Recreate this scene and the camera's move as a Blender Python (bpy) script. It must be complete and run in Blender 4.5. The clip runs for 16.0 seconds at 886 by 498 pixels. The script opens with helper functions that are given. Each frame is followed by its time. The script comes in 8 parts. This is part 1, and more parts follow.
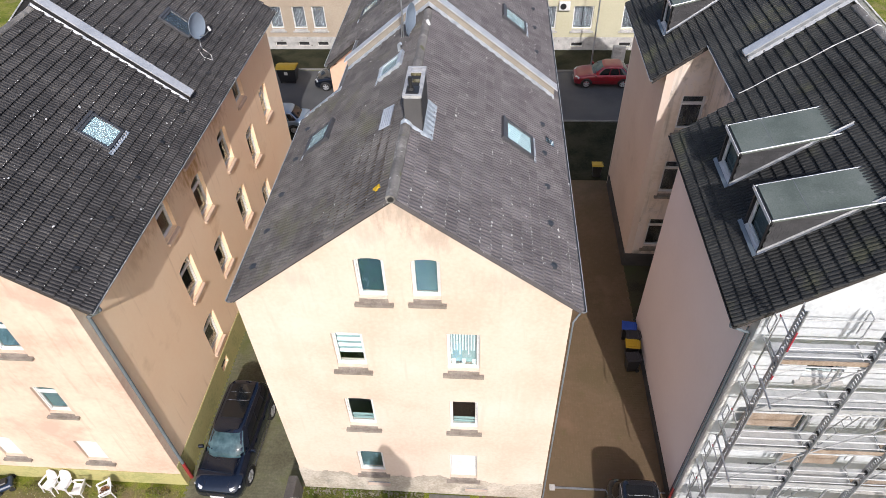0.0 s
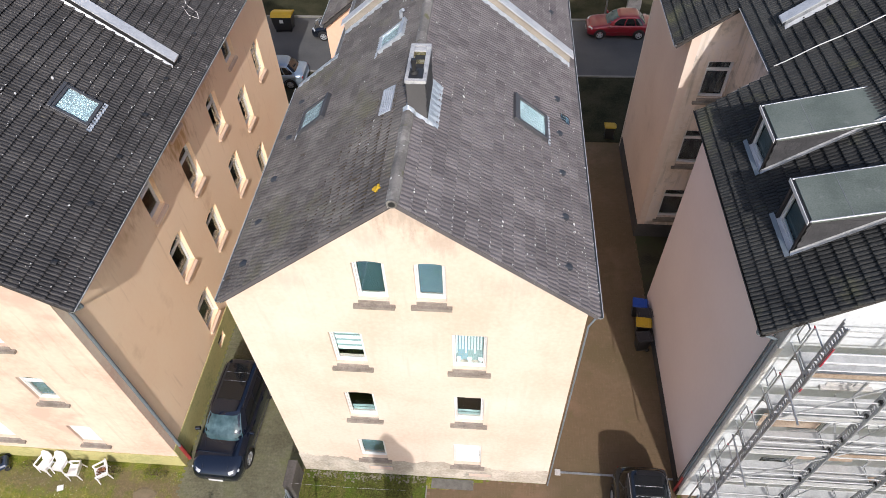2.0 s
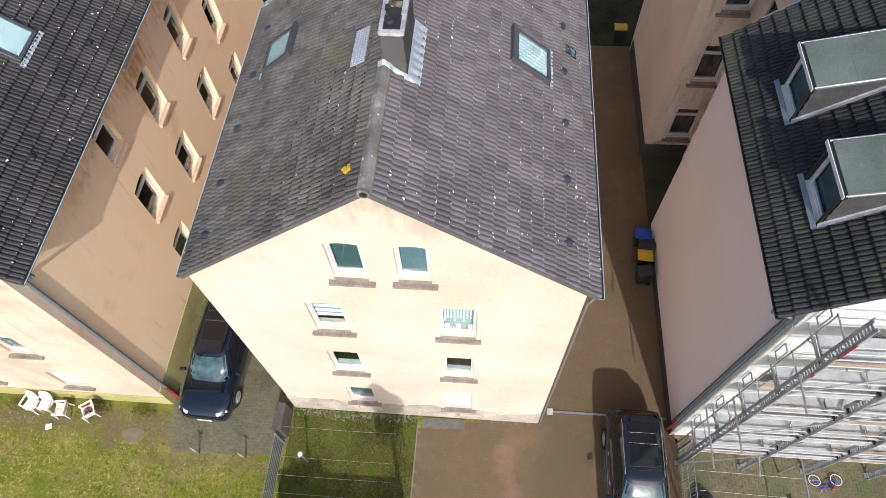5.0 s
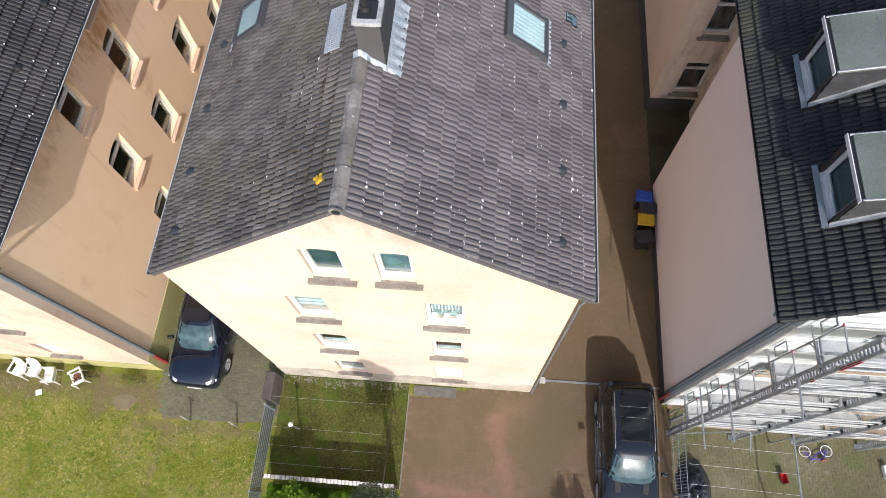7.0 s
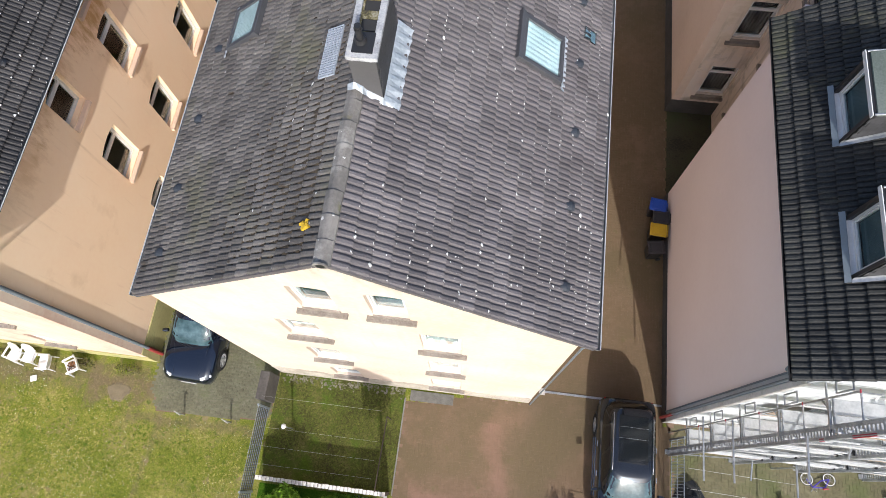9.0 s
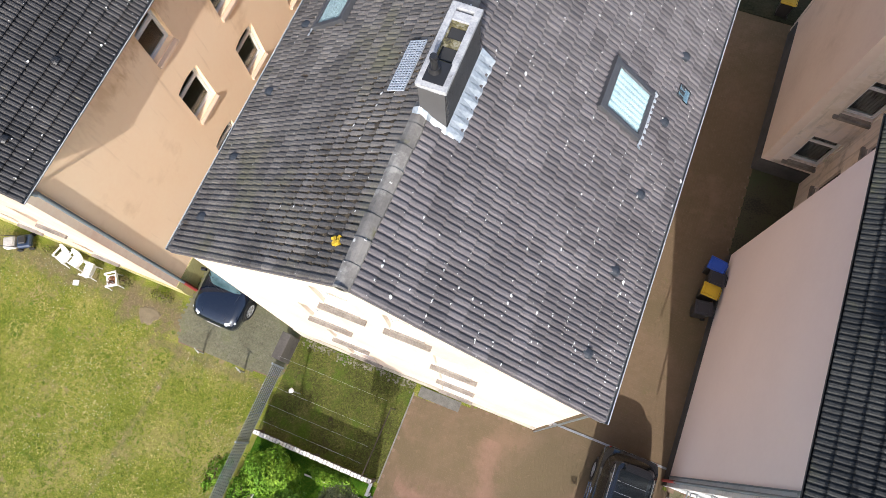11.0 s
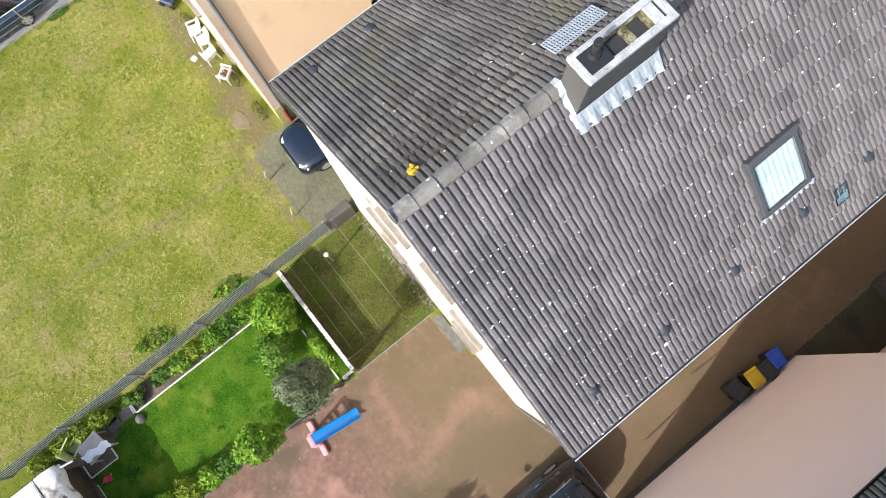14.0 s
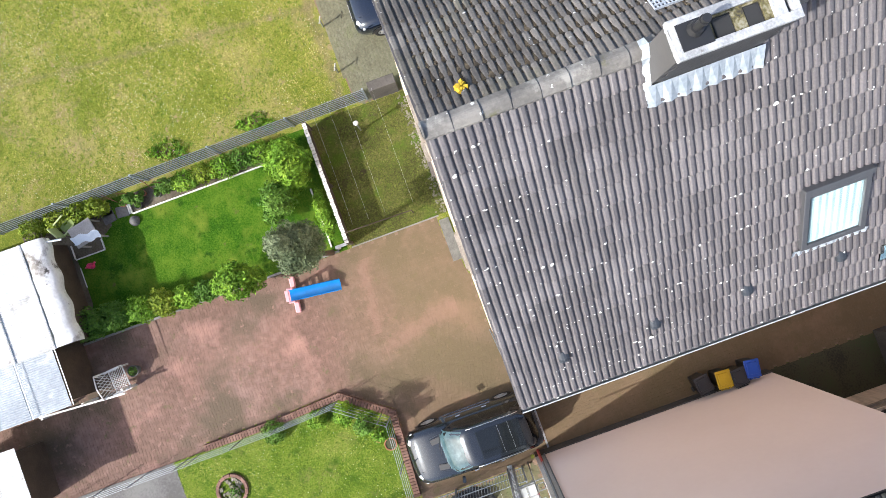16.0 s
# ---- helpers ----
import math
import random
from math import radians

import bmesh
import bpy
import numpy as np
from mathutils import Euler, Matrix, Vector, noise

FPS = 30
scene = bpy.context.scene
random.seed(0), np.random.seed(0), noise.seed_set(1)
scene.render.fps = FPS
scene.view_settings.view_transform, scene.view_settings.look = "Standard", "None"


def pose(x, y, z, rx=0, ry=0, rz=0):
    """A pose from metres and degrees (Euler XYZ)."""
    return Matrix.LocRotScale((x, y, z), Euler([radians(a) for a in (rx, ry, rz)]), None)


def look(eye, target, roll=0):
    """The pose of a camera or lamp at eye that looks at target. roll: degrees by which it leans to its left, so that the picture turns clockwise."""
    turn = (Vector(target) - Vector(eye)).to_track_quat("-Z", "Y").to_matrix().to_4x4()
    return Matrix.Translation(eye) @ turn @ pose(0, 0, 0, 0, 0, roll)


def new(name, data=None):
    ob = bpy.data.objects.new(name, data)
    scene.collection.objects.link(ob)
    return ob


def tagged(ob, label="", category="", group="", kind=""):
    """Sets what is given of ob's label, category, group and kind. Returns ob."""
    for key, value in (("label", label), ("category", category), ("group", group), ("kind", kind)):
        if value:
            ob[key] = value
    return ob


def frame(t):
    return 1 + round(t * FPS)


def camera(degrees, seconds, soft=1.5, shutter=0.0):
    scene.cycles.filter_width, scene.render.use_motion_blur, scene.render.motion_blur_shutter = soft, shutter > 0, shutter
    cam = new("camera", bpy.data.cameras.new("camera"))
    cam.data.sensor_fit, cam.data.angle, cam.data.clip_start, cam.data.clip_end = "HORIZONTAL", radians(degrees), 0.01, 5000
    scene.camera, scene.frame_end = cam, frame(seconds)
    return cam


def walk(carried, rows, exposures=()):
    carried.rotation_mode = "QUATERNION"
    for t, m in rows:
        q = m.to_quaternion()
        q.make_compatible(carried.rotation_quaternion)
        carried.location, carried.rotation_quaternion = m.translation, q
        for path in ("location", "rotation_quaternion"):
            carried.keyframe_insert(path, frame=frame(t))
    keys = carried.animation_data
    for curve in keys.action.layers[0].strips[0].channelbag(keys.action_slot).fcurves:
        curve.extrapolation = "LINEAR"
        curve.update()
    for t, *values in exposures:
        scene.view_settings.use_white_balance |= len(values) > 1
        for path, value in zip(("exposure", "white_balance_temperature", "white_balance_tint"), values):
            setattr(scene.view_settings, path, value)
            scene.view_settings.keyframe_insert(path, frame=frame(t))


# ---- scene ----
cam = camera(70.0, 16.0, soft=0.5)
PATH = [
    (0, (2.155, -10.275, 22.574), (2.015, -8.837, 21.191), -2.4),
    (0.5, (2.061, -9.849, 22.615), (1.919, -8.437, 21.206), -2.4),
    (1, (2.016, -9.342, 22.637), (1.871, -7.959, 21.199), -2.5),
    (1.5, (1.971, -8.836, 22.649), (1.826, -7.485, 21.181), -2.6),
    (2, (1.939, -8.380, 22.628), (1.798, -7.079, 21.115), -2.5),
    (2.5, (1.910, -8.014, 22.665), (1.772, -6.765, 21.109), -2.6),
    (3, (1.927, -7.621, 22.639), (1.791, -6.428, 21.040), -2.8),
    (3.5, (1.937, -7.144, 22.633), (1.803, -6.013, 20.989), -3.0),
    (4, (1.964, -6.673, 22.608), (1.834, -5.588, 20.932), -3.1),
    (6.5, (2.189, -4.366, 22.493), (2.074, -3.541, 20.675), -3.9),
    (7, (2.234, -3.967, 22.493), (2.121, -3.195, 20.652), -4.2),
    (7.5, (2.289, -3.537, 22.461), (2.180, -2.821, 20.596), -4.5),
    (8, (2.308, -3.156, 22.375), (2.201, -2.480, 20.495), -4.8),
    (8.5, (2.322, -2.787, 22.340), (2.205, -2.119, 20.459), -4.9),
    (9, (2.347, -2.424, 22.347), (2.208, -1.759, 20.466), -4.9),
    (11.5, (2.412, -1.104, 22.404), (2.100, -0.613, 20.491), -6.3),
    (12, (2.390, -0.961, 22.380), (2.057, -0.523, 20.457), -6.3),
    (12.5, (2.339, -0.801, 22.306), (1.989, -0.414, 20.376), -6.3),
    (13, (2.313, -0.643, 22.240), (1.944, -0.310, 20.302), -7.1),
    (13.5, (2.227, -0.545, 22.159), (1.868, -0.280, 20.210), -7.4),
    (14, (2.129, -0.441, 22.130), (1.811, -0.253, 20.165), -8.4),
    (14.5, (2.072, -0.324, 22.034), (1.806, -0.205, 20.055), -10.1),
    (15, (1.973, -0.223, 21.937), (1.781, -0.167, 19.947), -13.6),
    (15.5, (1.823, -0.128, 21.815), (1.721, -0.130, 19.818), -25.9),
    (16, (1.672, -0.081, 21.768), (1.631, -0.108, 19.769), -53.5),
]
walk(cam, [(t, look(eye, target, roll)) for t, eye, target, roll in PATH],
     exposures=[(0.0, -0.27, 6250, 15), (4.0, -0.17, 6290, 14), (8.0, -0.04, 6220, 12), (11.5, 0.30, 6280, 12), (14.0, 0.52, 6350, 9), (16.0, 0.64, 6250, 10)])

# ---- world and sun: clear late-morning sky, sun low from the gardens ----
SUN_AWAY = Vector((-0.225, 1.0, 0.0)).normalized()
SUN_ELEV = radians(38.0)
world = bpy.data.worlds.new("world")
scene.world = world
world.use_nodes = True
wn = world.node_tree.nodes
sky = wn.new("ShaderNodeTexSky")
sky.sky_type, sky.sun_disc = "NISHITA", False
sky.sun_elevation = SUN_ELEV
sky.dust_density = 3.0
sky.sun_rotation = math.atan2(-SUN_AWAY.x, -SUN_AWAY.y)
wn["Background"].inputs["Strength"].default_value = 0.205
world.node_tree.links.new(sky.outputs[0], wn["Background"].inputs[0])
sun = new("sun", bpy.data.lights.new("sun", "SUN"))
sun.data.energy, sun.data.angle, sun.data.color = 4.6, radians(0.5), (1.0, 0.96, 0.895)
sun.rotation_euler = (SUN_AWAY * math.cos(SUN_ELEV) + Vector((0, 0, -math.sin(SUN_ELEV)))).to_track_quat("-Z", "Y").to_euler()

# ---- materials ----
def material(name, colors, scale=3.0, fine=40.0, rough=0.8, bump=0.15, metal=0.0, island=0.0, objrand=0.0, fine_mix=0.35,
             spots=None, bump_scale=None, spec=0.5, dots=(), film=None, streaks=None):
    """Colours blended by a broad noise and a fine one, with bump; island/objrand vary each piece; spots: (colour, scale, threshold)."""
    m = bpy.data.materials.new(name)
    m.use_nodes = True
    n, l = m.node_tree.nodes, m.node_tree.links
    b = n["Principled BSDF"]
    b.inputs["Roughness"].default_value, b.inputs["Metallic"].default_value = rough, metal
    b.inputs["Specular IOR Level"].default_value = spec
    geo = n.new("ShaderNodeNewGeometry")
    broad = n.new("ShaderNodeTexNoise")
    broad.inputs["Scale"].default_value, broad.inputs["Detail"].default_value = scale, 5.0
    l.new(geo.outputs["Position"], broad.inputs["Vector"])
    small = n.new("ShaderNodeTexNoise")
    small.inputs["Scale"].default_value, small.inputs["Detail"].default_value = fine, 4.0
    l.new(geo.outputs["Position"], small.inputs["Vector"])
    mix = n.new("ShaderNodeMath")
    mix.operation = "MULTIPLY_ADD"
    sub = n.new("ShaderNodeMath")
    sub.operation = "SUBTRACT"
    l.new(small.outputs[0], sub.inputs[0])
    sub.inputs[1].default_value = 0.5
    l.new(sub.outputs[0], mix.inputs[0])
    mix.inputs[1].default_value = fine_mix * 2
    l.new(broad.outputs[0], mix.inputs[2])
    ramp = n.new("ShaderNodeValToRGB")
    l.new(mix.outputs[0], ramp.inputs[0])
    e = ramp.color_ramp.elements
    while len(e) < len(colors):
        e.new(0.5)
    for i, c in enumerate(colors):
        e[i].position = 0.3 + 0.4 * i / max(1, len(colors) - 1)
        e[i].color = (*c, 1)
    out = ramp.outputs[0]
    for kind, amount in (("island", island), ("object", objrand)):
        if not amount:
            continue
        hsv = n.new("ShaderNodeHueSaturation")
        mr = n.new("ShaderNodeMapRange")
        mr.inputs["To Min"].default_value, mr.inputs["To Max"].default_value = 1 - amount, 1 + amount
        if kind == "island":
            l.new(geo.outputs["Random Per Island"], mr.inputs[0])
        else:
            l.new(n.new("ShaderNodeObjectInfo").outputs["Random"], mr.inputs[0])
        l.new(mr.outputs[0], hsv.inputs["Value"])
        l.new(out, hsv.inputs["Color"])
        out = hsv.outputs[0]
    for col, sc, th, width in spots or ():
        sp = n.new("ShaderNodeTexNoise")
        sp.inputs["Scale"].default_value, sp.inputs["Detail"].default_value, sp.inputs["Roughness"].default_value = sc, 7.0, 0.62
        l.new(geo.outputs["Position"], sp.inputs["Vector"])
        mr = n.new("ShaderNodeMapRange")
        mr.inputs["From Min"].default_value, mr.inputs["From Max"].default_value = th, th + width
        l.new(sp.outputs[0], mr.inputs[0])
        mx = n.new("ShaderNodeMix")
        mx.data_type = "RGBA"
        l.new(mr.outputs[0], mx.inputs[0])
        l.new(out, mx.inputs[6])
        mx.inputs[7].default_value = (*col, 1)
        out = mx.outputs[2]
    if streaks:
        col, th, width = streaks
        mul = n.new("ShaderNodeVectorMath")
        mul.operation = "MULTIPLY"
        l.new(geo.outputs["Position"], mul.inputs[0])
        mul.inputs[1].default_value = (5.0, 5.0, 0.45)
        st = n.new("ShaderNodeTexNoise")
        st.inputs["Scale"].default_value, st.inputs["Detail"].default_value = 1.0, 6.0
        l.new(mul.outputs[0], st.inputs["Vector"])
        mr = n.new("ShaderNodeMapRange")
        mr.inputs["From Min"].default_value, mr.inputs["From Max"].default_value, mr.inputs["To Max"].default_value = th, th + width, 0.6
        l.new(st.outputs[0], mr.inputs[0])
        mx = n.new("ShaderNodeMix")
        mx.data_type = "RGBA"
        l.new(mr.outputs[0], mx.inputs[0])
        l.new(out, mx.inputs[6])
        mx.inputs[7].default_value = (*col, 1)
        out = mx.outputs[2]
    if film:
        col, ya, yb, share = film
        sepf = n.new("ShaderNodeSeparateXYZ")
        l.new(geo.outputs["Position"], sepf.inputs[0])
        add = n.new("ShaderNodeMath")
        add.operation = "MULTIPLY_ADD"
        l.new(broad.outputs[0], add.inputs[0])
        add.inputs[1].default_value = 5.0
        l.new(sepf.outputs[1], add.inputs[2])
        mr = n.new("ShaderNodeMapRange")
        mr.inputs["From Min"].default_value, mr.inputs["From Max"].default_value, mr.inputs["To Max"].default_value = ya + 2.5, yb + 2.5, share
        l.new(add.outputs[0], mr.inputs[0])
        mx = n.new("ShaderNodeMix")
        mx.data_type = "RGBA"
        l.new(mr.outputs[0], mx.inputs[0])
        l.new(out, mx.inputs[6])
        mx.inputs[7].default_value = (*col, 1)
        out = mx.outputs[2]
    for col, sc, rad, share in dots:
        wn_ = n.new("ShaderNodeTexNoise")
        wn_.inputs["Scale"].default_value, wn_.inputs["Detail"].default_value = sc * 3.5, 3.0
        l.new(geo.outputs["Position"], wn_.inputs["Vector"])
        warp = n.new("ShaderNodeVectorMath")
        warp.operation = "MULTIPLY_ADD"
        l.new(wn_.outputs["Color"], warp.inputs[0])
        warp.inputs[1].default_value = (0.55 / sc, 0.55 / sc, 0.55 / sc)
        l.new(geo.outputs["Position"], warp.inputs[2])
        vo = n.new("ShaderNodeTexVoronoi")
        vo.inputs["Scale"].default_value = sc
        l.new(warp.outputs[0], vo.inputs["Vector"])
        wob = n.new("ShaderNodeMath")
        wob.operation = "MULTIPLY_ADD"
        l.new(broad.outputs[0], wob.inputs[0])
        wob.inputs[1].default_value = -0.3
        l.new(vo.outputs["Distance"], wob.inputs[2])
        near = n.new("ShaderNodeMath")
        near.operation = "LESS_THAN"
        l.new(wob.outputs[0], near.inputs[0])
        near.inputs[1].default_value = rad - 0.15
        sep = n.new("ShaderNodeSeparateColor")
        l.new(vo.outputs["Color"], sep.inputs[0])
        some = n.new("ShaderNodeMath")
        some.operation = "LESS_THAN"
        l.new(sep.outputs[0], some.inputs[0])
        some.inputs[1].default_value = share
        both = n.new("ShaderNodeMath")
        both.operation = "MULTIPLY"
        l.new(near.outputs[0], both.inputs[0])
        l.new(some.outputs[0], both.inputs[1])
        mx = n.new("ShaderNodeMix")
        mx.data_type = "RGBA"
        l.new(both.outputs[0], mx.inputs[0])
        l.new(out, mx.inputs[6])
        mx.inputs[7].default_value = (*col, 1)
        out = mx.outputs[2]
    l.new(out, b.inputs["Base Color"])
    if bump:
        bp = n.new("ShaderNodeBump")
        bp.inputs["Strength"].default_value, bp.inputs["Distance"].default_value = bump, 0.02
        if bump_scale:
            bn = n.new("ShaderNodeTexNoise")
            bn.inputs["Scale"].default_value, bn.inputs["Detail"].default_value = bump_scale, 4.0
            l.new(geo.outputs["Position"], bn.inputs["Vector"])
            l.new(bn.outputs[0], bp.inputs["Height"])
        else:
            l.new(small.outputs[0], bp.inputs["Height"])
        l.new(bp.outputs[0], b.inputs["Normal"])
    return m


def plain(name, color, rough=0.5, metal=0.0, spec=0.5, coat=0.0):
    m = material(name, [tuple(c * 0.92 for c in color), tuple(min(1, c * 1.06) for c in color)], 2.0, 25.0, rough, 0.03, metal, spec=spec)
    m.node_tree.nodes["Principled BSDF"].inputs["Coat Weight"].default_value = coat
    return m


def glass(name, tint=(0.75, 0.88, 0.9)):
    m = bpy.data.materials.new(name)
    m.use_nodes = True
    b = m.node_tree.nodes["Principled BSDF"]
    b.inputs["Base Color"].default_value = (*tint, 1)
    b.inputs["Roughness"].default_value, b.inputs["Transmission Weight"].default_value, b.inputs["IOR"].default_value = 0.02, 1.0, 1.5
    return m


def blotted(m, across, colour, blots, grain=2.4):
    """Ragged stains and other blots of colour on a wall: blots of (along, height, half length, half height, share);
    across names the wall's long axis.
    """
    n, l = m.node_tree.nodes, m.node_tree.links
    base = n["Principled BSDF"].inputs["Base Color"]
    out = base.links[0].from_socket
    pos = n.new("ShaderNodeNewGeometry").outputs["Position"]
    sep = n.new("ShaderNodeSeparateXYZ")
    l.new(pos, sep.inputs[0])
    squash = n.new("ShaderNodeVectorMath")
    squash.operation = "MULTIPLY"
    l.new(pos, squash.inputs[0])
    squash.inputs[1].default_value = (2.2, 2.2, 0.7)
    rag = n.new("ShaderNodeTexNoise")
    rag.inputs["Scale"].default_value, rag.inputs["Detail"].default_value, rag.inputs["Roughness"].default_value = grain, 8.0, 0.68
    l.new(squash.outputs[0], rag.inputs["Vector"])

    def math_node(op, a, b, c=0.0):
        k = n.new("ShaderNodeMath")
        k.operation = op
        for i, v in enumerate((a, b, c)):
            if isinstance(v, (int, float)):
                k.inputs[i].default_value = v
            else:
                l.new(v, k.inputs[i])
        return k.outputs[0]

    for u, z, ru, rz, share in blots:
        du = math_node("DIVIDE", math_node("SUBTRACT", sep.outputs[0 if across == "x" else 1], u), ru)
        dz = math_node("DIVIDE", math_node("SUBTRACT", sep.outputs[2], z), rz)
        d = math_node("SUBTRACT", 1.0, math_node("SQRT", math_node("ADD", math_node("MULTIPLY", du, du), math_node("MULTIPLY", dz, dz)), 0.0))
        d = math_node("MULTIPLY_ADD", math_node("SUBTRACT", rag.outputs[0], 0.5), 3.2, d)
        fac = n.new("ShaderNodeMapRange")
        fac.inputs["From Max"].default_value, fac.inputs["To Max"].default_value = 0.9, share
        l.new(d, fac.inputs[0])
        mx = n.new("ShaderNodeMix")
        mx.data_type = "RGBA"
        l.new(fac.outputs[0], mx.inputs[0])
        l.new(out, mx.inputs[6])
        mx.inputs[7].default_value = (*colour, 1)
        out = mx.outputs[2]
    l.new(out, base)


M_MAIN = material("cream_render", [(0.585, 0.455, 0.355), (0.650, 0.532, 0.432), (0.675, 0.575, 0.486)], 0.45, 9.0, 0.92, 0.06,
                  spots=[((0.56, 0.435, 0.33), 0.6, 0.57, 0.25), ((0.46, 0.40, 0.32), 1.6, 0.66, 0.15)], bump_scale=60, fine_mix=0.2, streaks=((0.52, 0.41, 0.315), 0.58, 0.25))
M_LL = material("peach_render", [(0.93, 0.68, 0.45), (0.95, 0.715, 0.48), (0.96, 0.74, 0.51)], 0.35, 7.0, 0.92, 0.05,
                spots=[((0.70, 0.47, 0.26), 0.45, 0.60, 0.22)], bump_scale=60, fine_mix=0.15, streaks=((0.64, 0.43, 0.24), 0.62, 0.22))
blotted(M_MAIN, "x", (0.30, 0.25, 0.20), [(0.25, 13.5, 0.9, 0.5, 0.55), (0.9, 12.8, 0.7, 0.5, 0.4), (-0.6, 12.9, 0.5, 0.5, 0.3), (2.6, 11.4, 0.9, 0.5, 0.25), (-2.6, 11.3, 0.7, 0.4, 0.25)])
blotted(M_MAIN, "x", (0.54, 0.42, 0.31), [(-0.7, 10.25, 0.8, 0.5, 0.4), (0.7, 10.25, 0.7, 0.5, 0.4), (-1.6, 7.2, 0.9, 0.5, 0.35), (1.6, 7.2, 0.8, 0.5, 0.3), (-3.4, 8.4, 0.6, 1.4, 0.3), (3.4, 6.5, 0.6, 1.6, 0.3)])
# ochre-brown blots along the top of the side wall, strongest near y 8
blotted(M_LL, "y", (0.50, 0.26, 0.075), [(5.3, 9.2, 1.6, 0.8, 0.55), (8.0, 9.1, 1.4, 1.2, 0.85), (11.0, 9.2, 1.3, 0.8, 0.55), (13.6, 9.3, 1.1, 0.7, 0.4), (3.2, 9.0, 1.2, 0.6, 0.35), (7.8, 7.3, 0.6, 1.0, 0.45)])
M_LLG = material("weathered_peach_render", [(0.564, 0.39, 0.299), (0.631, 0.49, 0.382), (0.664, 0.556, 0.44)], 0.5, 7.0, 0.92, 0.06,
                 spots=[((0.548, 0.382, 0.299), 0.45, 0.54, 0.12), ((0.332, 0.249, 0.191), 1.4, 0.68, 0.1)], bump_scale=60, fine_mix=0.2, streaks=((0.432, 0.307, 0.224), 0.58, 0.2))
M_PINK = material("pink_render", [(0.80, 0.70, 0.668), (0.83, 0.73, 0.698), (0.85, 0.755, 0.722)], 0.3, 6.0, 0.9, 0.04, bump_scale=70, fine_mix=0.12)
M_PINK_OLD = material("old_beige_pink_render", [(0.62, 0.50, 0.41), (0.68, 0.555, 0.46), (0.71, 0.59, 0.49)], 0.35, 6.0, 0.9, 0.05, bump_scale=65, fine_mix=0.15,
                      spots=[((0.52, 0.42, 0.34), 0.5, 0.60, 0.2)])
M_R2 = material("old_pink_render", [(0.64, 0.54, 0.43), (0.72, 0.62, 0.52), (0.68, 0.60, 0.54)], 0.6, 6.0, 0.9, 0.06,
                spots=[((0.40, 0.35, 0.29), 1.1, 0.55, 0.12)], bump_scale=60, streaks=((0.30, 0.26, 0.20), 0.52, 0.18))
M_PRIMER = material("white_primer_render", [(0.48, 0.505, 0.515), (0.57, 0.60, 0.61), (0.52, 0.53, 0.52)], 0.8, 8.0, 0.9, 0.06, bump_scale=60)
M_SALMON = material("salmon_render", [(0.74, 0.47, 0.33), (0.78, 0.52, 0.37)], 0.6, 8.0, 0.9, 0.05, bump_scale=60)
M_PLINTH = material("patched_grey_plinth", [(0.33, 0.292, 0.235), (0.43, 0.385, 0.315), (0.55, 0.50, 0.425)], 1.3, 12.0, 0.95, 0.2,
                    spots=[((0.249, 0.237, 0.199), 1.1, 0.60, 0.1), ((0.141, 0.141, 0.091), 2.6, 0.68, 0.06)])
M_PLINTH_Y = material("ochre_mossy_plinth", [(0.382, 0.349, 0.141), (0.432, 0.39, 0.166), (0.315, 0.315, 0.124)], 0.9, 10.0, 0.95, 0.1)
M_PLINTH_D = material("dark_bitumen_plinth", [(0.042, 0.042, 0.042), (0.075, 0.071, 0.066)], 1.5, 20.0, 0.9, 0.1)
LICHEN_R = [((0.249, 0.158, 0.058), 1.3, 0.74, 0.05)]
LICHEN = [((0.299, 0.183, 0.05), 1.7, 0.74, 0.05), ((0.166, 0.149, 0.108), 2.3, 0.66, 0.1)]
DOTS_L = [((0.36, 0.36, 0.34), 10.0, 0.10, 0.15)]
DOTS_R = [((0.40, 0.40, 0.38), 11.0, 0.10, 0.25)]
DOTS = [((0.30, 0.30, 0.27), 9.0, 0.10, 0.12)]
M_CRUST = material("white_lichen_crust", [(0.55, 0.55, 0.52), (0.68, 0.68, 0.65), (0.76, 0.76, 0.73)], 8.0, 60.0, 0.95, 0.2)
M_TILE = material("grey_brown_roof_tile", [(0.100, 0.091, 0.094), (0.116, 0.107, 0.110), (0.138, 0.127, 0.129)], 0.9, 30.0, 0.72, 0.3,
                  island=0.20, objrand=0.20, spots=LICHEN_R, fine_mix=0.4, dots=DOTS_R, spec=0.35)
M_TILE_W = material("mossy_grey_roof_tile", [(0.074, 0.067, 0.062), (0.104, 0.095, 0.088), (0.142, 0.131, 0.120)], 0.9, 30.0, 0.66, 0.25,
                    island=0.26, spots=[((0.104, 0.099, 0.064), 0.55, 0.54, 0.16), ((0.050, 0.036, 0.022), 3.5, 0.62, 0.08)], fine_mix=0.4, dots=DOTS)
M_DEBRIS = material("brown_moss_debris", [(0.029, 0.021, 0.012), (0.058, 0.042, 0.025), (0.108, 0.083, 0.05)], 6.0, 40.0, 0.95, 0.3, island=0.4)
M_TILE_L = material("anthracite_roof_tile", [(0.034, 0.033, 0.0335), (0.049, 0.047, 0.0475), (0.066, 0.063, 0.061)], 0.8, 22.0, 0.6, 0.25,
                    island=0.20, spots=LICHEN, fine_mix=0.4, dots=DOTS_L, spec=0.25)
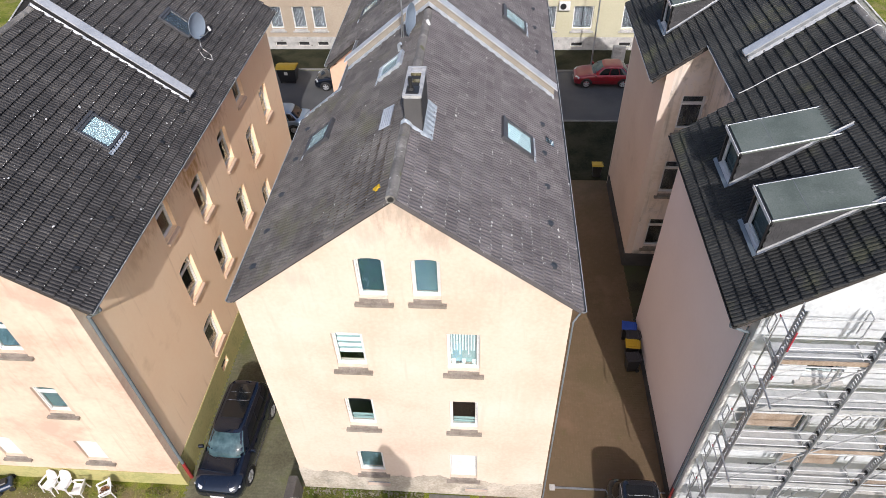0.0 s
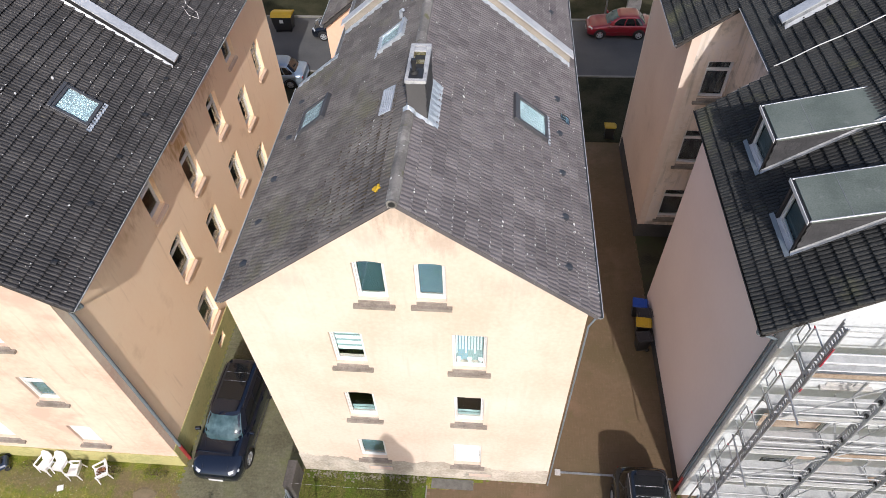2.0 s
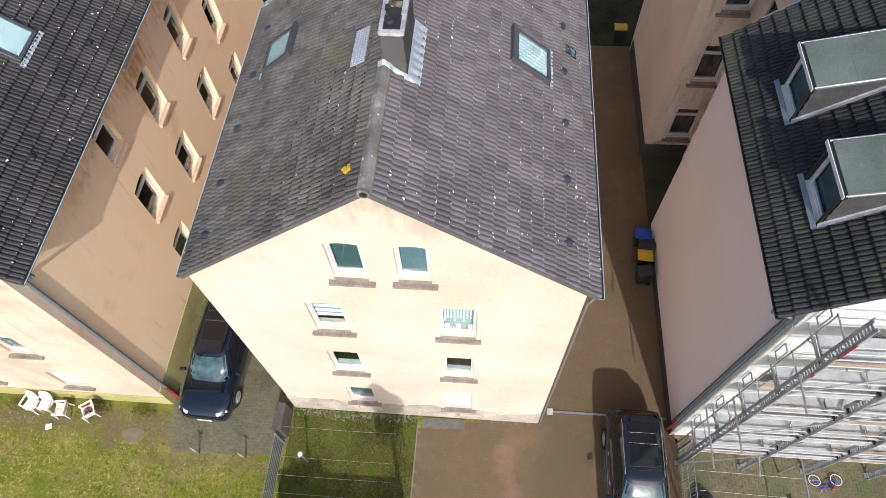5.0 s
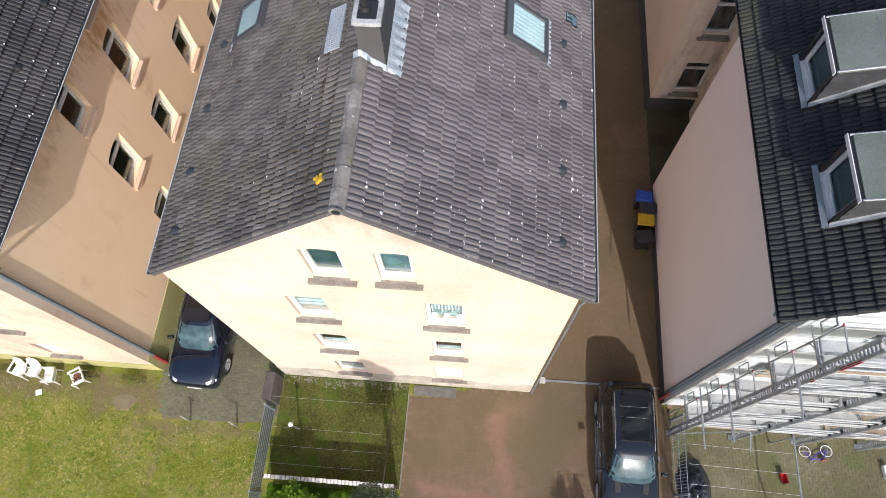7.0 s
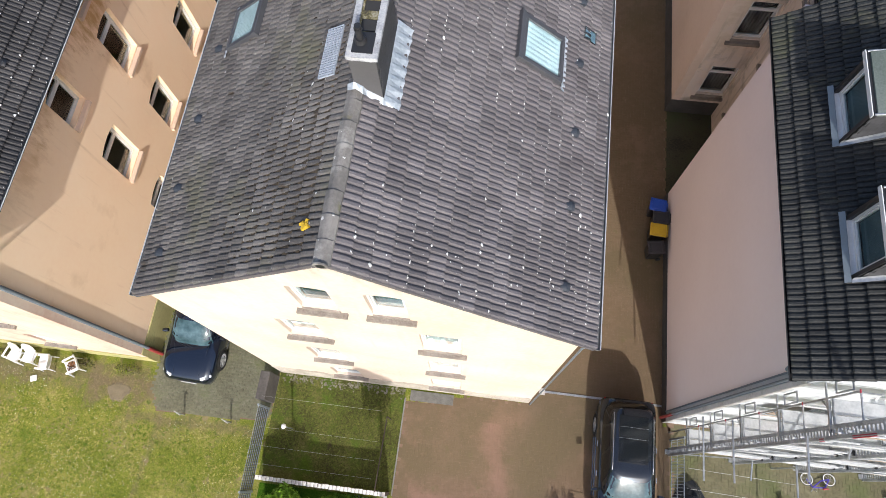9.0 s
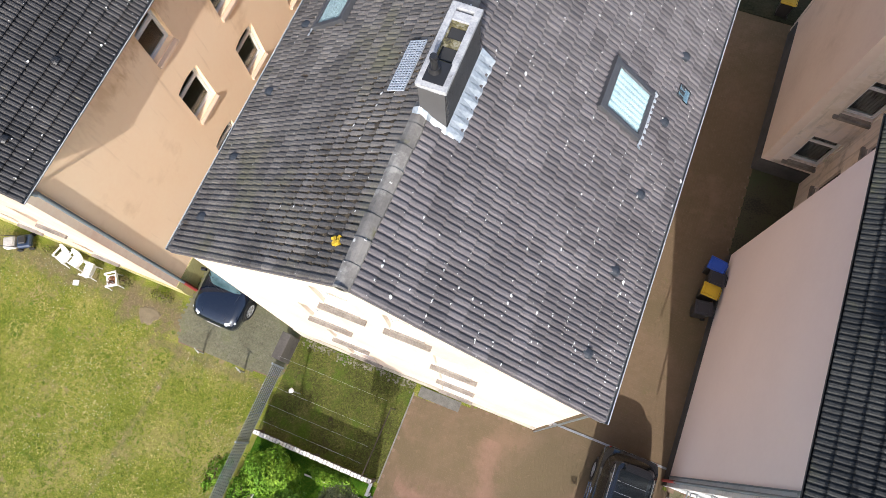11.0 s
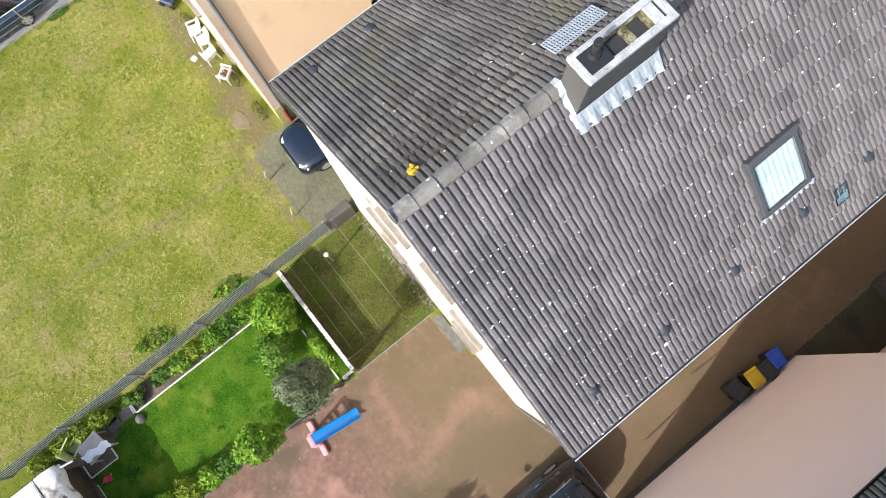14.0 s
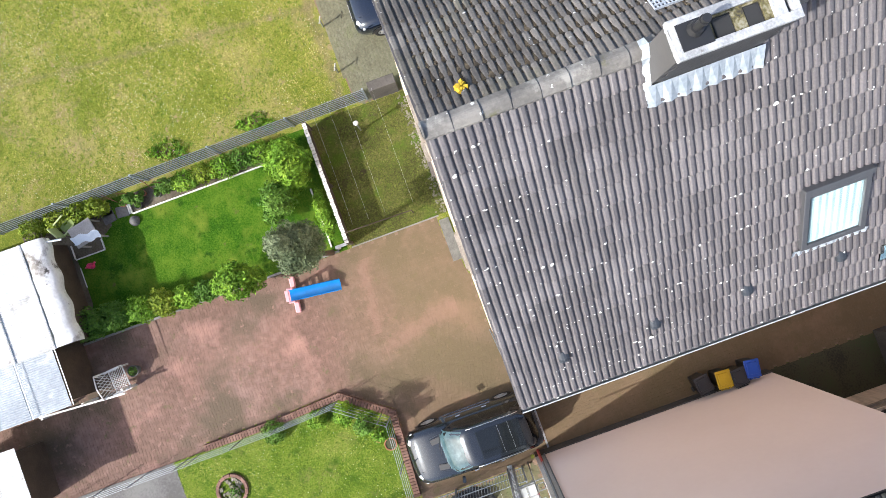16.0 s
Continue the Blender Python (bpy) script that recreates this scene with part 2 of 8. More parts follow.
M_TILE_R = material("black_roof_tile", [(0.018, 0.019, 0.019), (0.028, 0.029, 0.028), (0.044, 0.045, 0.042)], 0.8, 22.0, 0.6, 0.25, spec=0.3,
                    island=0.13, spots=[((0.070, 0.072, 0.040), 0.55, 0.56, 0.14), ((0.012, 0.012, 0.012), 0.35, 0.60, 0.1), ((0.457, 0.457, 0.432), 14.0, 0.78, 0.02)], fine_mix=0.4)
M_RIDGE = material("ridge_cap_clay", [(0.125, 0.118, 0.108), (0.165, 0.155, 0.142), (0.21, 0.198, 0.18)], 2.0, 20.0, 0.8, 0.25, objrand=0.2,
                   spots=[((0.27, 0.26, 0.235), 3.0, 0.56, 0.1), ((0.11, 0.105, 0.05), 2.2, 0.62, 0.08)],
                   dots=[((0.548, 0.548, 0.515), 8.0, 0.16, 0.35)])
M_VENT = plain("blue_black_vent_clay", (0.030, 0.036, 0.045), 0.6)
M_UNDER = plain("roof_underlay", (0.042, 0.037, 0.033), 0.9)
M_ZINC = material("zinc_sheet", [(0.299, 0.324, 0.349), (0.398, 0.415, 0.432), (0.481, 0.498, 0.515)], 3.0, 18.0, 0.42, 0.12, 0.7)
# lead made bluer and lighter, with the reflected sky in its colour
M_LEAD = material("crinkled_lead_flashing", [(0.33, 0.375, 0.42), (0.44, 0.485, 0.525), (0.55, 0.59, 0.62)], 4.0, 14.0, 0.42, 0.5, 0.35)
M_SLATE = material("slate_cladding", [(0.042, 0.042, 0.044), (0.06, 0.06, 0.062)], 3.0, 20.0, 0.65, 0.15, island=0.12)
M_CONC = material("weathered_concrete", [(0.332, 0.324, 0.307), (0.432, 0.423, 0.398), (0.515, 0.498, 0.473)], 3.0, 20.0, 0.9, 0.2,
                  spots=[((0.133, 0.124, 0.108), 4.0, 0.62, 0.08)])
M_MOSSBRICK = material("mossy_flue_brick", [(0.042, 0.037, 0.025), (0.124, 0.108, 0.042), (0.249, 0.232, 0.166)], 9.0, 30.0, 0.95, 0.4)
M_BLACK = plain("black_plastic", (0.021, 0.021, 0.022), 0.45)
# near-black colour that stands for the shade inside rooms and flues
M_DARKROOM = plain("interior_shade", (0.025, 0.025, 0.025), 0.9)
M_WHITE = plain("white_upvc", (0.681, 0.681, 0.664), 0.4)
M_SILL = material("brown_sandstone", [(0.174, 0.149, 0.123), (0.241, 0.207, 0.173), (0.299, 0.266, 0.224)], 4.0, 30.0, 0.9, 0.2)
M_SILL_P = plain("painted_sill", (0.66, 0.48, 0.35), 0.85)
M_BROWNFRAME = plain("dark_window_frame", (0.05, 0.042, 0.037), 0.5)
M_ROOFGREY = plain("grey_skylight_frame", (0.079, 0.081, 0.087), 0.45, 0.2)
M_BEIGEWALL = material("beige_fire_wall", [(0.232, 0.207, 0.174), (0.315, 0.282, 0.232)], 1.5, 14.0, 0.9, 0.15)
M_UPRIGHT = material("dull_perforated_steel", [(0.29, 0.30, 0.30), (0.38, 0.39, 0.395), (0.48, 0.485, 0.49)], 5.0, 30.0, 0.5, 0.1, 0.3)
M_RAIL = plain("bright_steel_tube", (0.548, 0.564, 0.573), 0.35, 0.25)
M_GLASS = glass("window_glass")
M_BLIND = material("pleated_blind", [(0.647, 0.664, 0.664), (0.714, 0.73, 0.722)], 1.0, 10.0, 0.9, 0.0)
M_CURT = plain("white_curtain", (0.647, 0.664, 0.664), 0.9)
# reflected sky and garden as blue-grey tones, for sheets behind panes
M_PANEREFLECT = material("blue_grey_pane_reflection", [(0.052, 0.092, 0.112), (0.105, 0.155, 0.176)], 1.2, 4.0, 0.6, 0.0)
M_SHEER = material("lilac_grey_sheer", [(0.108, 0.1, 0.108), (0.183, 0.166, 0.183)], 3.0, 14.0, 0.9, 0.0)
M_TEAL = plain("teal_blind", (0.020, 0.050, 0.060), 0.8)
M_PVC = plain("grey_downpipe", (0.174, 0.207, 0.232), 0.5, 0.2)
M_RED = plain("red_oxide_pipe", (0.27, 0.034, 0.032), 0.5)
M_CRIMSON = plain("crimson_paint", (0.33, 0.022, 0.04), 0.5)
M_GALV = material("galvanised_steel", [(0.349, 0.365, 0.373), (0.457, 0.473, 0.481), (0.548, 0.556, 0.564)], 5.0, 30.0, 0.38, 0.05, 0.75)
M_FENCE = plain("grey_fence_wire", (0.282, 0.32, 0.357), 0.45, 0.3)
M_SCREEN = plain("dark_upright_wire", (0.029, 0.037, 0.037), 0.7)
M_CROWN = material("lichened_crown_concrete", [(0.249, 0.257, 0.266), (0.349, 0.357, 0.365), (0.448, 0.448, 0.44)], 5.0, 30.0, 0.9, 0.25, spots=[((0.108, 0.1, 0.091), 7.0, 0.64, 0.06)])
M_DECK = material("scaffold_deck_wood", [(0.21, 0.155, 0.11), (0.30, 0.235, 0.175), (0.37, 0.31, 0.25)], 2.0, 20.0, 0.8, 0.1, island=0.2)
M_ALU = material("aluminium_deck", [(0.34, 0.35, 0.35), (0.46, 0.47, 0.465)], 4.0, 20.0, 0.5, 0.05, 0.1, island=0.1)
M_PAINT_WHITE = material("flaking_white_paint", [(0.515, 0.498, 0.465), (0.631, 0.614, 0.581), (0.664, 0.656, 0.631)], 4.0, 20.0, 0.8, 0.15)

# ---- small mesh kit ----
class Mesh:
    """Collects vertices and faces of one mesh."""

    def __init__(self):
        self.v, self.f = [], []

    def face(self, *pts):
        k = len(self.v)
        self.v += [tuple(p) for p in pts]
        self.f.append(tuple(range(k, k + len(pts))))
        return self

    def grid(self, rows, close=False):
        """Skin over rows of points."""
        k, w = len(self.v), len(rows[0])
        for r in rows:
            self.v += [tuple(p) for p in r]
        for i in range(len(rows) - 1):
            for j in range(w if close else w - 1):
                a, b = k + i * w + j, k + i * w + (j + 1) % w
                self.f.append((a, b, b + w, a + w))
        return self

    def box(self, x0, x1, y0, y1, z0, z1, m=None):
        k = len(self.v)
        for z in (z0, z1):
            for x, y in ((x0, y0), (x1, y0), (x1, y1), (x0, y1)):
                p = Vector((x, y, z))
                self.v.append(tuple(m @ p if m else p))
        for f in ((3, 2, 1, 0), (4, 5, 6, 7), (0, 1, 5, 4), (1, 2, 6, 5), (2, 3, 7, 6), (3, 0, 4, 7)):
            self.f.append(tuple(k + i for i in f))
        return self

    def tube(self, a, b, r, n=6, r2=None, cap=True):
        a, b = Vector(a), Vector(b)
        q = (b - a).to_track_quat("Z", "Y")
        k = len(self.v)
        for p, rr in ((a, r), (b, r if r2 is None else r2)):
            for i in range(n):
                t = 2 * math.pi * i / n
                self.v.append(tuple(p + q @ Vector((rr * math.cos(t), rr * math.sin(t), 0))))
        for i in range(n):
            j = (i + 1) % n
            self.f.append((k + i, k + j, k + n + j, k + n + i))
        if cap:
            self.f.append(tuple(k + i for i in reversed(range(n))))
            self.f.append(tuple(k + n + i for i in range(n)))
        return self

    def path(self, pts, r, n=6):
        for a, b in zip(pts, pts[1:]):
            self.tube(a, b, r, n)
        return self

    def ring(self, w, h, t, y0, y1):
        """A rectangular frame in x and z, from the lower left corner at the origin."""
        self.box(0, t, y0, y1, 0, h).box(w - t, w, y0, y1, 0, h)
        return self.box(t, w - t, y0, y1, 0, t).box(t, w - t, y0, y1, h - t, h)

    def weld(self):
        """Joins vertices that lie in one place."""
        seen, new_v, index = {}, [], []
        for p in self.v:
            key = tuple(round(c, 4) for c in p)
            if key not in seen:
                seen[key] = len(new_v)
                new_v.append(p)
            index.append(seen[key])
        self.v, self.f = new_v, [tuple(dict.fromkeys(index[i] for i in f)) for f in self.f]
        self.f = [f for f in self.f if len(f) > 2]

    def data(self, name):
        if name == "wall":
            self.weld()
        me = bpy.data.meshes.new(name)
        me.from_pydata(self.v, [], self.f)
        me.update()
        return me


def part(name, mesh, mat, parent=None, label="", at=None, bevel=0.0, smooth=False):
    """Links a Mesh as one object under a thing or a part."""
    me = mesh.data(name) if isinstance(mesh, Mesh) else mesh
    if bevel:
        bm = bmesh.new()
        bm.from_mesh(me)
        bmesh.ops.remove_doubles(bm, verts=bm.verts, dist=0.0005)
        bmesh.ops.bevel(bm, geom=bm.edges[:], offset=bevel, segments=1, affect="EDGES")
        bm.to_mesh(me)
        bm.free()
    if smooth:
        me.shade_smooth()
    if mat and not me.materials:
        me.materials.append(mat)
    ob = new(name, me)
    ob.parent = parent
    if at is not None:
        ob.matrix_basis = at
    return tagged(ob, label)


def thing(name, m, label, category, group="", kind=""):
    ob = new(name)
    ob.empty_display_size = 0.2
    ob.matrix_basis = m
    return tagged(ob, label, category, group, kind)


def inside(poly, x, y):
    r = False
    for (xa, ya), (xb, yb) in zip(poly, poly[1:] + poly[:1]):
        if (ya > y) != (yb > y) and x < (xb - xa) * (y - ya) / (yb - ya) + xa:
            r = not r
    return r


def sheet(name, poly, z, mat, label, category, cells=0.0):
    """A flat piece of the setting over a polygon, with a rim going down into the ground."""
    m = Mesh()
    m.face(*[(x, y, z) for x, y in poly])
    for (xa, ya), (xb, yb) in zip(poly, poly[1:] + poly[:1]):
        m.face((xa, ya, z), (xa, ya, z - 0.2), (xb, yb, z - 0.2), (xb, yb, z))
    return tagged(part(name, m, mat), label, category, kind="structure")

# ---- houses ----
M_NET = plain("grey_green_net", (0.249, 0.315, 0.307), 0.9)
M_CAP = material("pale_zinc_cap", [(0.432, 0.448, 0.465), (0.531, 0.548, 0.556), (0.598, 0.606, 0.614)], 2.0, 18.0, 0.45, 0.08, 0.25)
M_GUT = material("dull_zinc_gutter", [(0.166, 0.174, 0.183), (0.232, 0.241, 0.249)], 3.0, 20.0, 0.55, 0.1, 0.4)
def wall_panel(u0, u1, z0, top, breaks, openings, thick):
    """A wall in (u, depth, z), outside at depth 0, with openings (ua, ub, za, zb, arch) through it."""
    m = Mesh()
    cuts = sorted({u0, u1, *[b for b in breaks if u0 < b < u1], *[o[0] for o in openings], *[o[1] for o in openings]})
    levels = sorted({z0, *[o[2] for o in openings], *[o[3] for o in openings]})
    for a, b in zip(cuts, cuts[1:]):
        ta, tb = top(a + 1e-6), top(b - 1e-6)
        zs = [z for z in levels if z < min(ta, tb) - 0.01]
        rows = [(z, z) for z in zs] + [(ta, tb)]
        for (za, zb), (zc, zd) in zip(rows, rows[1:]):
            if any(o[0] < (a + b) / 2 < o[1] and o[2] < (za + zc) / 2 < o[3] for o in openings):
                continue
            m.face((a, 0, za), (b, 0, zb), (b, 0, zd), (a, 0, zc))
            m.face((a, thick, zc), (b, thick, zd), (b, thick, zb), (a, thick, za))
        m.face((a, 0, ta), (b, 0, tb), (b, thick, tb), (a, thick, ta))
    for u in (u0, u1):
        t = top(u + (1e-6 if u == u0 else -1e-6))
        m.face((u, 0, z0), (u, 0, t), (u, thick, t), (u, thick, z0))
    for ua, ub, za, zb, arch in openings:
        m.face((ua, 0, za), (ua, thick, za), (ua, thick, zb), (ua, 0, zb))
        m.face((ub, 0, za), (ub, 0, zb), (ub, thick, zb), (ub, thick, za))
        m.face((ua, 0, za), (ub, 0, za), (ub, thick, za), (ua, thick, za))
        m.face((ua, 0, zb), (ua, thick, zb), (ub, thick, zb), (ub, 0, zb))
        if arch:
            n = 10
            us = [ua + (ub - ua) * i / n for i in range(n + 1)]
            zs = [zb - 0.003 - arch * (2 * i / n - 1) ** 2 for i in range(n + 1)]
            for i in range(n):
                m.face((us[i], 0, zs[i]), (us[i + 1], 0, zs[i + 1]), (us[i + 1], 0, zb), (us[i], 0, zb))
                m.face((us[i], 0, zs[i]), (us[i], thick, zs[i]), (us[i + 1], thick, zs[i + 1]), (us[i + 1], 0, zs[i + 1]))
    return m


def window(parent, at, w, h, sill=M_SILL, frame_mat=M_WHITE, fill="", split=0.0, arch=0.0, inset=0.085, sill_label="", open_top=False):
    """A window in its opening: frame, sash, pane, sill and what hangs behind the pane. Outside is -y."""
    f = Mesh().ring(w, h, 0.05, inset, inset + 0.09)
    if split:
        f.box(0.055, w - 0.055, inset + 0.005, inset + 0.085, h * split - 0.035, h * split + 0.035)
    win = part("window", f, frame_mat, parent, at=at)
    zs = [(0.055, h - 0.055)] if not split else [(0.055, h * split - 0.035), (h * split + 0.035, h - 0.055)]
    for za, zb in zs:
        s = Mesh()
        s.ring(w - 0.11, zb - za, 0.034, inset + 0.02, inset + 0.075)
        part("sash", s, frame_mat, win, at=pose(0.055, 0, za))
        p = part("pane", Mesh().box(0.088, w - 0.088, inset + 0.04, inset + 0.048, za + 0.033, zb - 0.033), M_GLASS, win)
        p.visible_shadow = False
    e = 0.13
    s = Mesh()
    if sill in (M_SILL_P, M_WHITE):
        s.grid([[(x, y, z) for x in (0.0, w)] for y, z in ((inset, 0.0), (-0.10, -0.07), (-0.10, -0.17), (-0.002, -0.20))])
        for x in (0.0, w):
            s.face((x, inset, 0.0), (x, -0.10, -0.07), (x, -0.10, -0.17), (x, -0.002, -0.20))
    else:
        s.grid([[(0.0, inset, 0.0), (w, inset, 0.0)], [(0, -0.03, -0.06), (w, -0.03, -0.06)]])
        s.box(0.0, w, -0.028, inset, -0.2, -0.062)
        s.box(-e, w + e, -0.11, -0.002, -0.27, -0.17)
    part("sill", s, sill, win, sill_label)
    if fill == "blind":
        m = Mesh()
        for i in range(4):
            m.box(0.1, w - 0.1, inset + 0.085, inset + 0.095, h * 0.30 + i * h * 0.165, h * 0.30 + i * h * 0.165 + h * 0.10)
        part("backing", Mesh().box(0.09, w - 0.09, inset + 0.12, inset + 0.13, h * 0.3, h - 0.08), M_NET, win, "grey-green net behind the blind")
        part("blind", m, M_BLIND, win, "white pleated blind half drawn")
    elif fill == "teal":
        part("blind", Mesh().box(0.09, w - 0.09, inset + 0.1, inset + 0.12, 0.1, h - 0.08), M_TEAL, win, "dark teal roller blind drawn down")
    elif fill == "blue":
        # no blind here: the sheet's colour gives the pane its reflection
        part("blind", Mesh().box(0.09, w - 0.09, inset + 0.1, inset + 0.12, 0.1, h - 0.08), M_PANEREFLECT, win, "blue-grey sheet painted as the reflection in the pane")
    elif fill == "sheer":
        part("curtain", Mesh().grid([[(0.09 + (w - 0.18) * i / 24, inset + 0.12 + 0.015 * math.sin(i * 1.9), z) for i in range(25)] for z in (0.1, h - 0.08)]), M_SHEER, win, "lilac-grey sheer curtain")
    elif fill == "curtain":
        cur = Mesh()
        for i in range(9):
            x0 = 0.1 + (w - 0.2) * i / 9
            cur.grid([[(x0, inset + 0.10, z), (x0 + (w - 0.2) / 9 * 0.3, inset + 0.115, z), (x0 + (w - 0.2) / 9 * 0.55, inset + 0.10, z)] for z in ((0.42 if i % 3 else 0.3) * h, h - 0.08)])
        part("curtain", cur, M_CURT, win, "white slatted curtain strips")
        part("backing", Mesh().box(0.09, w - 0.09, inset + 0.15, inset + 0.16, 0.1, h - 0.08), M_NET, win, "grey-green net behind the strips")
        for x in (0.16, w / 2, w - 0.16):
            part("flower_pot", Mesh().tube((x, inset + 0.11, 0.09), (x, inset + 0.11, 0.24), 0.05, 10, 0.065), M_WHITE, win, "white pot on the inner sill")
    elif fill == "shutter":
        m = Mesh()
        for i in range(int(h / 0.05) - 3):
            m.box(0.06, w - 0.06, inset - 0.03, inset - 0.012, 0.08 + i * 0.05, 0.08 + i * 0.05 + 0.046)
        part("roller_shutter", m, M_WHITE, win, "closed white roller shutter")
    elif fill == "low":
        nc = Mesh()
        for i in range(2):
            nc.box(0.1, w - 0.1, inset + 0.12, inset + 0.13, 0.1 + i * h * 0.11, 0.1 + i * h * 0.11 + h * 0.085)
        part("curtain", nc, M_NET, win, "low grey-blue cafe curtain")
    return win


def roof_frame(side, s):
    """Directions of a roof slope: along the eave, up the slope and out."""
    c = 1 / math.hypot(1, s)
    up = Vector((-side * c, 0, s * c))
    return Vector((0, side, 0)), up, Vector((side * s * c, 0, c))


def roof_matrix(side, s, zr, x, y, lift=0.0):
    """A pose on the roof slope at plan place (x, y): X along the eave, Y up the slope, Z out."""
    along, up, out = roof_frame(side, s)
    m = Matrix((along, up, out)).transposed().to_4x4()
    m.translation = Vector((x, y, zr - s * abs(x))) + out * lift
    return m


TILE_W, TILE_G = 0.236, 0.312
_hump = [(0.001, 0.0), (0.010, 0.001), (0.018, 0.023), (0.036, 0.033), (0.080, 0.034), (0.098, 0.024), (0.107, 0.001), (0.117, 0.0)]
PROFILE = [(v, h + (0.006 if v == 0.036 else 0.0)) for v, h in _hump] + [(v + 0.118, h) for v, h in _hump]


def tile_points(gap=False):
    """One double-roll roof tile: along the eave, up the slope, out; gap: an old one that stands off the course below."""
    high = [(v, TILE_G, h + 0.010) for v, h in PROFILE]
    step = 0.012 if gap else 0.0
    low = [(v, 0.010, h + 0.056 + step) for v, h in PROFILE]
    nose = [(v, -0.014, h * 0.95 + 0.051 + step) for v, h in PROFILE]
    lip = [(v, -0.008, h * 0.9 + 0.040 + step) for v, h in PROFILE] if gap else [(v, -0.022, h * 0.9 + 0.030) for v, h in PROFILE]
    rows = [lip, nose, low, high]
    if gap:
        rows.insert(0, [(v, 0.080, h * 0.6 + 0.036) for v, h in PROFILE])
    n = len(PROFILE)
    faces = []
    for r in range(len(rows) - 1):
        for i in range(n - 1):
            faces.append((r * n + i, r * n + i + 1, (r + 1) * n + i + 1, (r + 1) * n + i))
    k = len(rows) - 4
    faces.append(tuple((k + r) * n for r in range(4)))
    faces.append(tuple((k + r) * n + n - 1 for r in (0, 3, 2, 1)))
    return np.array(sum(rows, [])), faces


TILE_PTS, TILE_FACES = tile_points()
OLD_PTS, OLD_FACES = tile_points(True)


def joined_tiles(places, wobble=0.0018, points=None, polys=None):
    """Many tiles in one mesh, from 4x4 poses."""
    points, polys = (TILE_PTS, TILE_FACES) if points is None else (points, polys)
    v, f = [], []
    k = len(points)
    rng = np.random.default_rng(5)
    for i, m in enumerate(places):
        a = np.array(m)
        p = points + np.array([0, 0, rng.uniform(-wobble, wobble)])
        p[:, 2] += rng.uniform(-0.012, 0.012) * (p[:, 0] - TILE_W / 2)
        v.append(p @ a[:3, :3].T + a[:3, 3])
        f += [tuple(j + i * k for j in face) for face in polys]
    me = bpy.data.meshes.new("tiles")
    me.from_pydata(np.concatenate(v), [], f)
    me.update()
    return me


def lichen_crust(places, per_tile, seed, size=0.016, near=0.0, lift=0.0):
    """Thin ragged crusts of pale lichen, most of them on the noses of the tiles; near: how much thicker they grow by the gable."""
    rng = np.random.default_rng(seed)
    m = Mesh()
    for place in places:
        y = place.translation.y
        share = per_tile * (0.55 + 0.45 * math.sin(y * 0.7 + seed) * math.sin(place.translation.x * 1.3)) * (1 + near * math.exp(-max(0.0, y) / 1.6))
        for _ in range(rng.poisson(max(0.05, share))):
            v = rng.choice((0.058, 0.176)) + rng.normal() * 0.02
            u = rng.uniform(-0.008, 0.03) if rng.random() < 0.82 else rng.uniform(0.03, 0.3)
            r = size * math.exp(rng.normal() * 0.45)
            z = lift + 0.0365 + 0.056 - 0.046 * max(0.0, u - 0.01) / 0.30 + 0.004
            ring = []
            for k in range(8):
                a, q = k * math.pi / 4, r * rng.uniform(0.55, 1.25)
                ring.append(place @ Vector((v + 1.25 * q * math.cos(a), u + q * math.sin(a), z)))
            b = len(m.v)
            m.v += [tuple(p) for p in ring] + [tuple(place @ Vector((v, u, z + 0.003)))]
            m.f += [(b + k, b + (k + 1) % 8, b + 8) for k in range(8)]
    return m


def slope_places(side, s, zr, xe, y0, y1, skip=lambda x, y: False, up_to=0.05):
    """Poses of all tiles of one slope, with the row number counted from the eave."""
    out = []
    c = 1 / math.hypot(1, s)
    rows = int((xe - up_to) / c / TILE_G)
    gauge = (xe - up_to) / c / rows
    cols = int(round((y1 - y0) / TILE_W))
    for r in range(rows):
        x = side * (xe - r * gauge * c)
        for k in range(cols):
            y = y0 + k * TILE_W
            if skip(abs(x) - 0.12, y + 0.12):
                continue
            out.append(roof_matrix(side, s, zr, x, y if side > 0 else y + TILE_W, 0.0))
    return out


def roof_slab(m, side, s, zr, xa, xb, y0, y1, t=0.14, lift=-0.005):
    """A slab under the tiles between plan distances xa (low) and xb (high) from the ridge."""
    p = []
    for y in (y0, y1):
        for x, d in ((xa, 0), (xb, 0), (xb, t), (xa, t)):
            p.append((side * x, y, zr - s * x + lift - d))
    k = len(m.v)
    m.v += p
    for f in ((0, 1, 2, 3), (7, 6, 5, 4), (0, 4, 5, 1), (1, 5, 6, 2), (2, 6, 7, 3), (3, 7, 4, 0)):
        m.f.append(tuple(k + i for i in f))


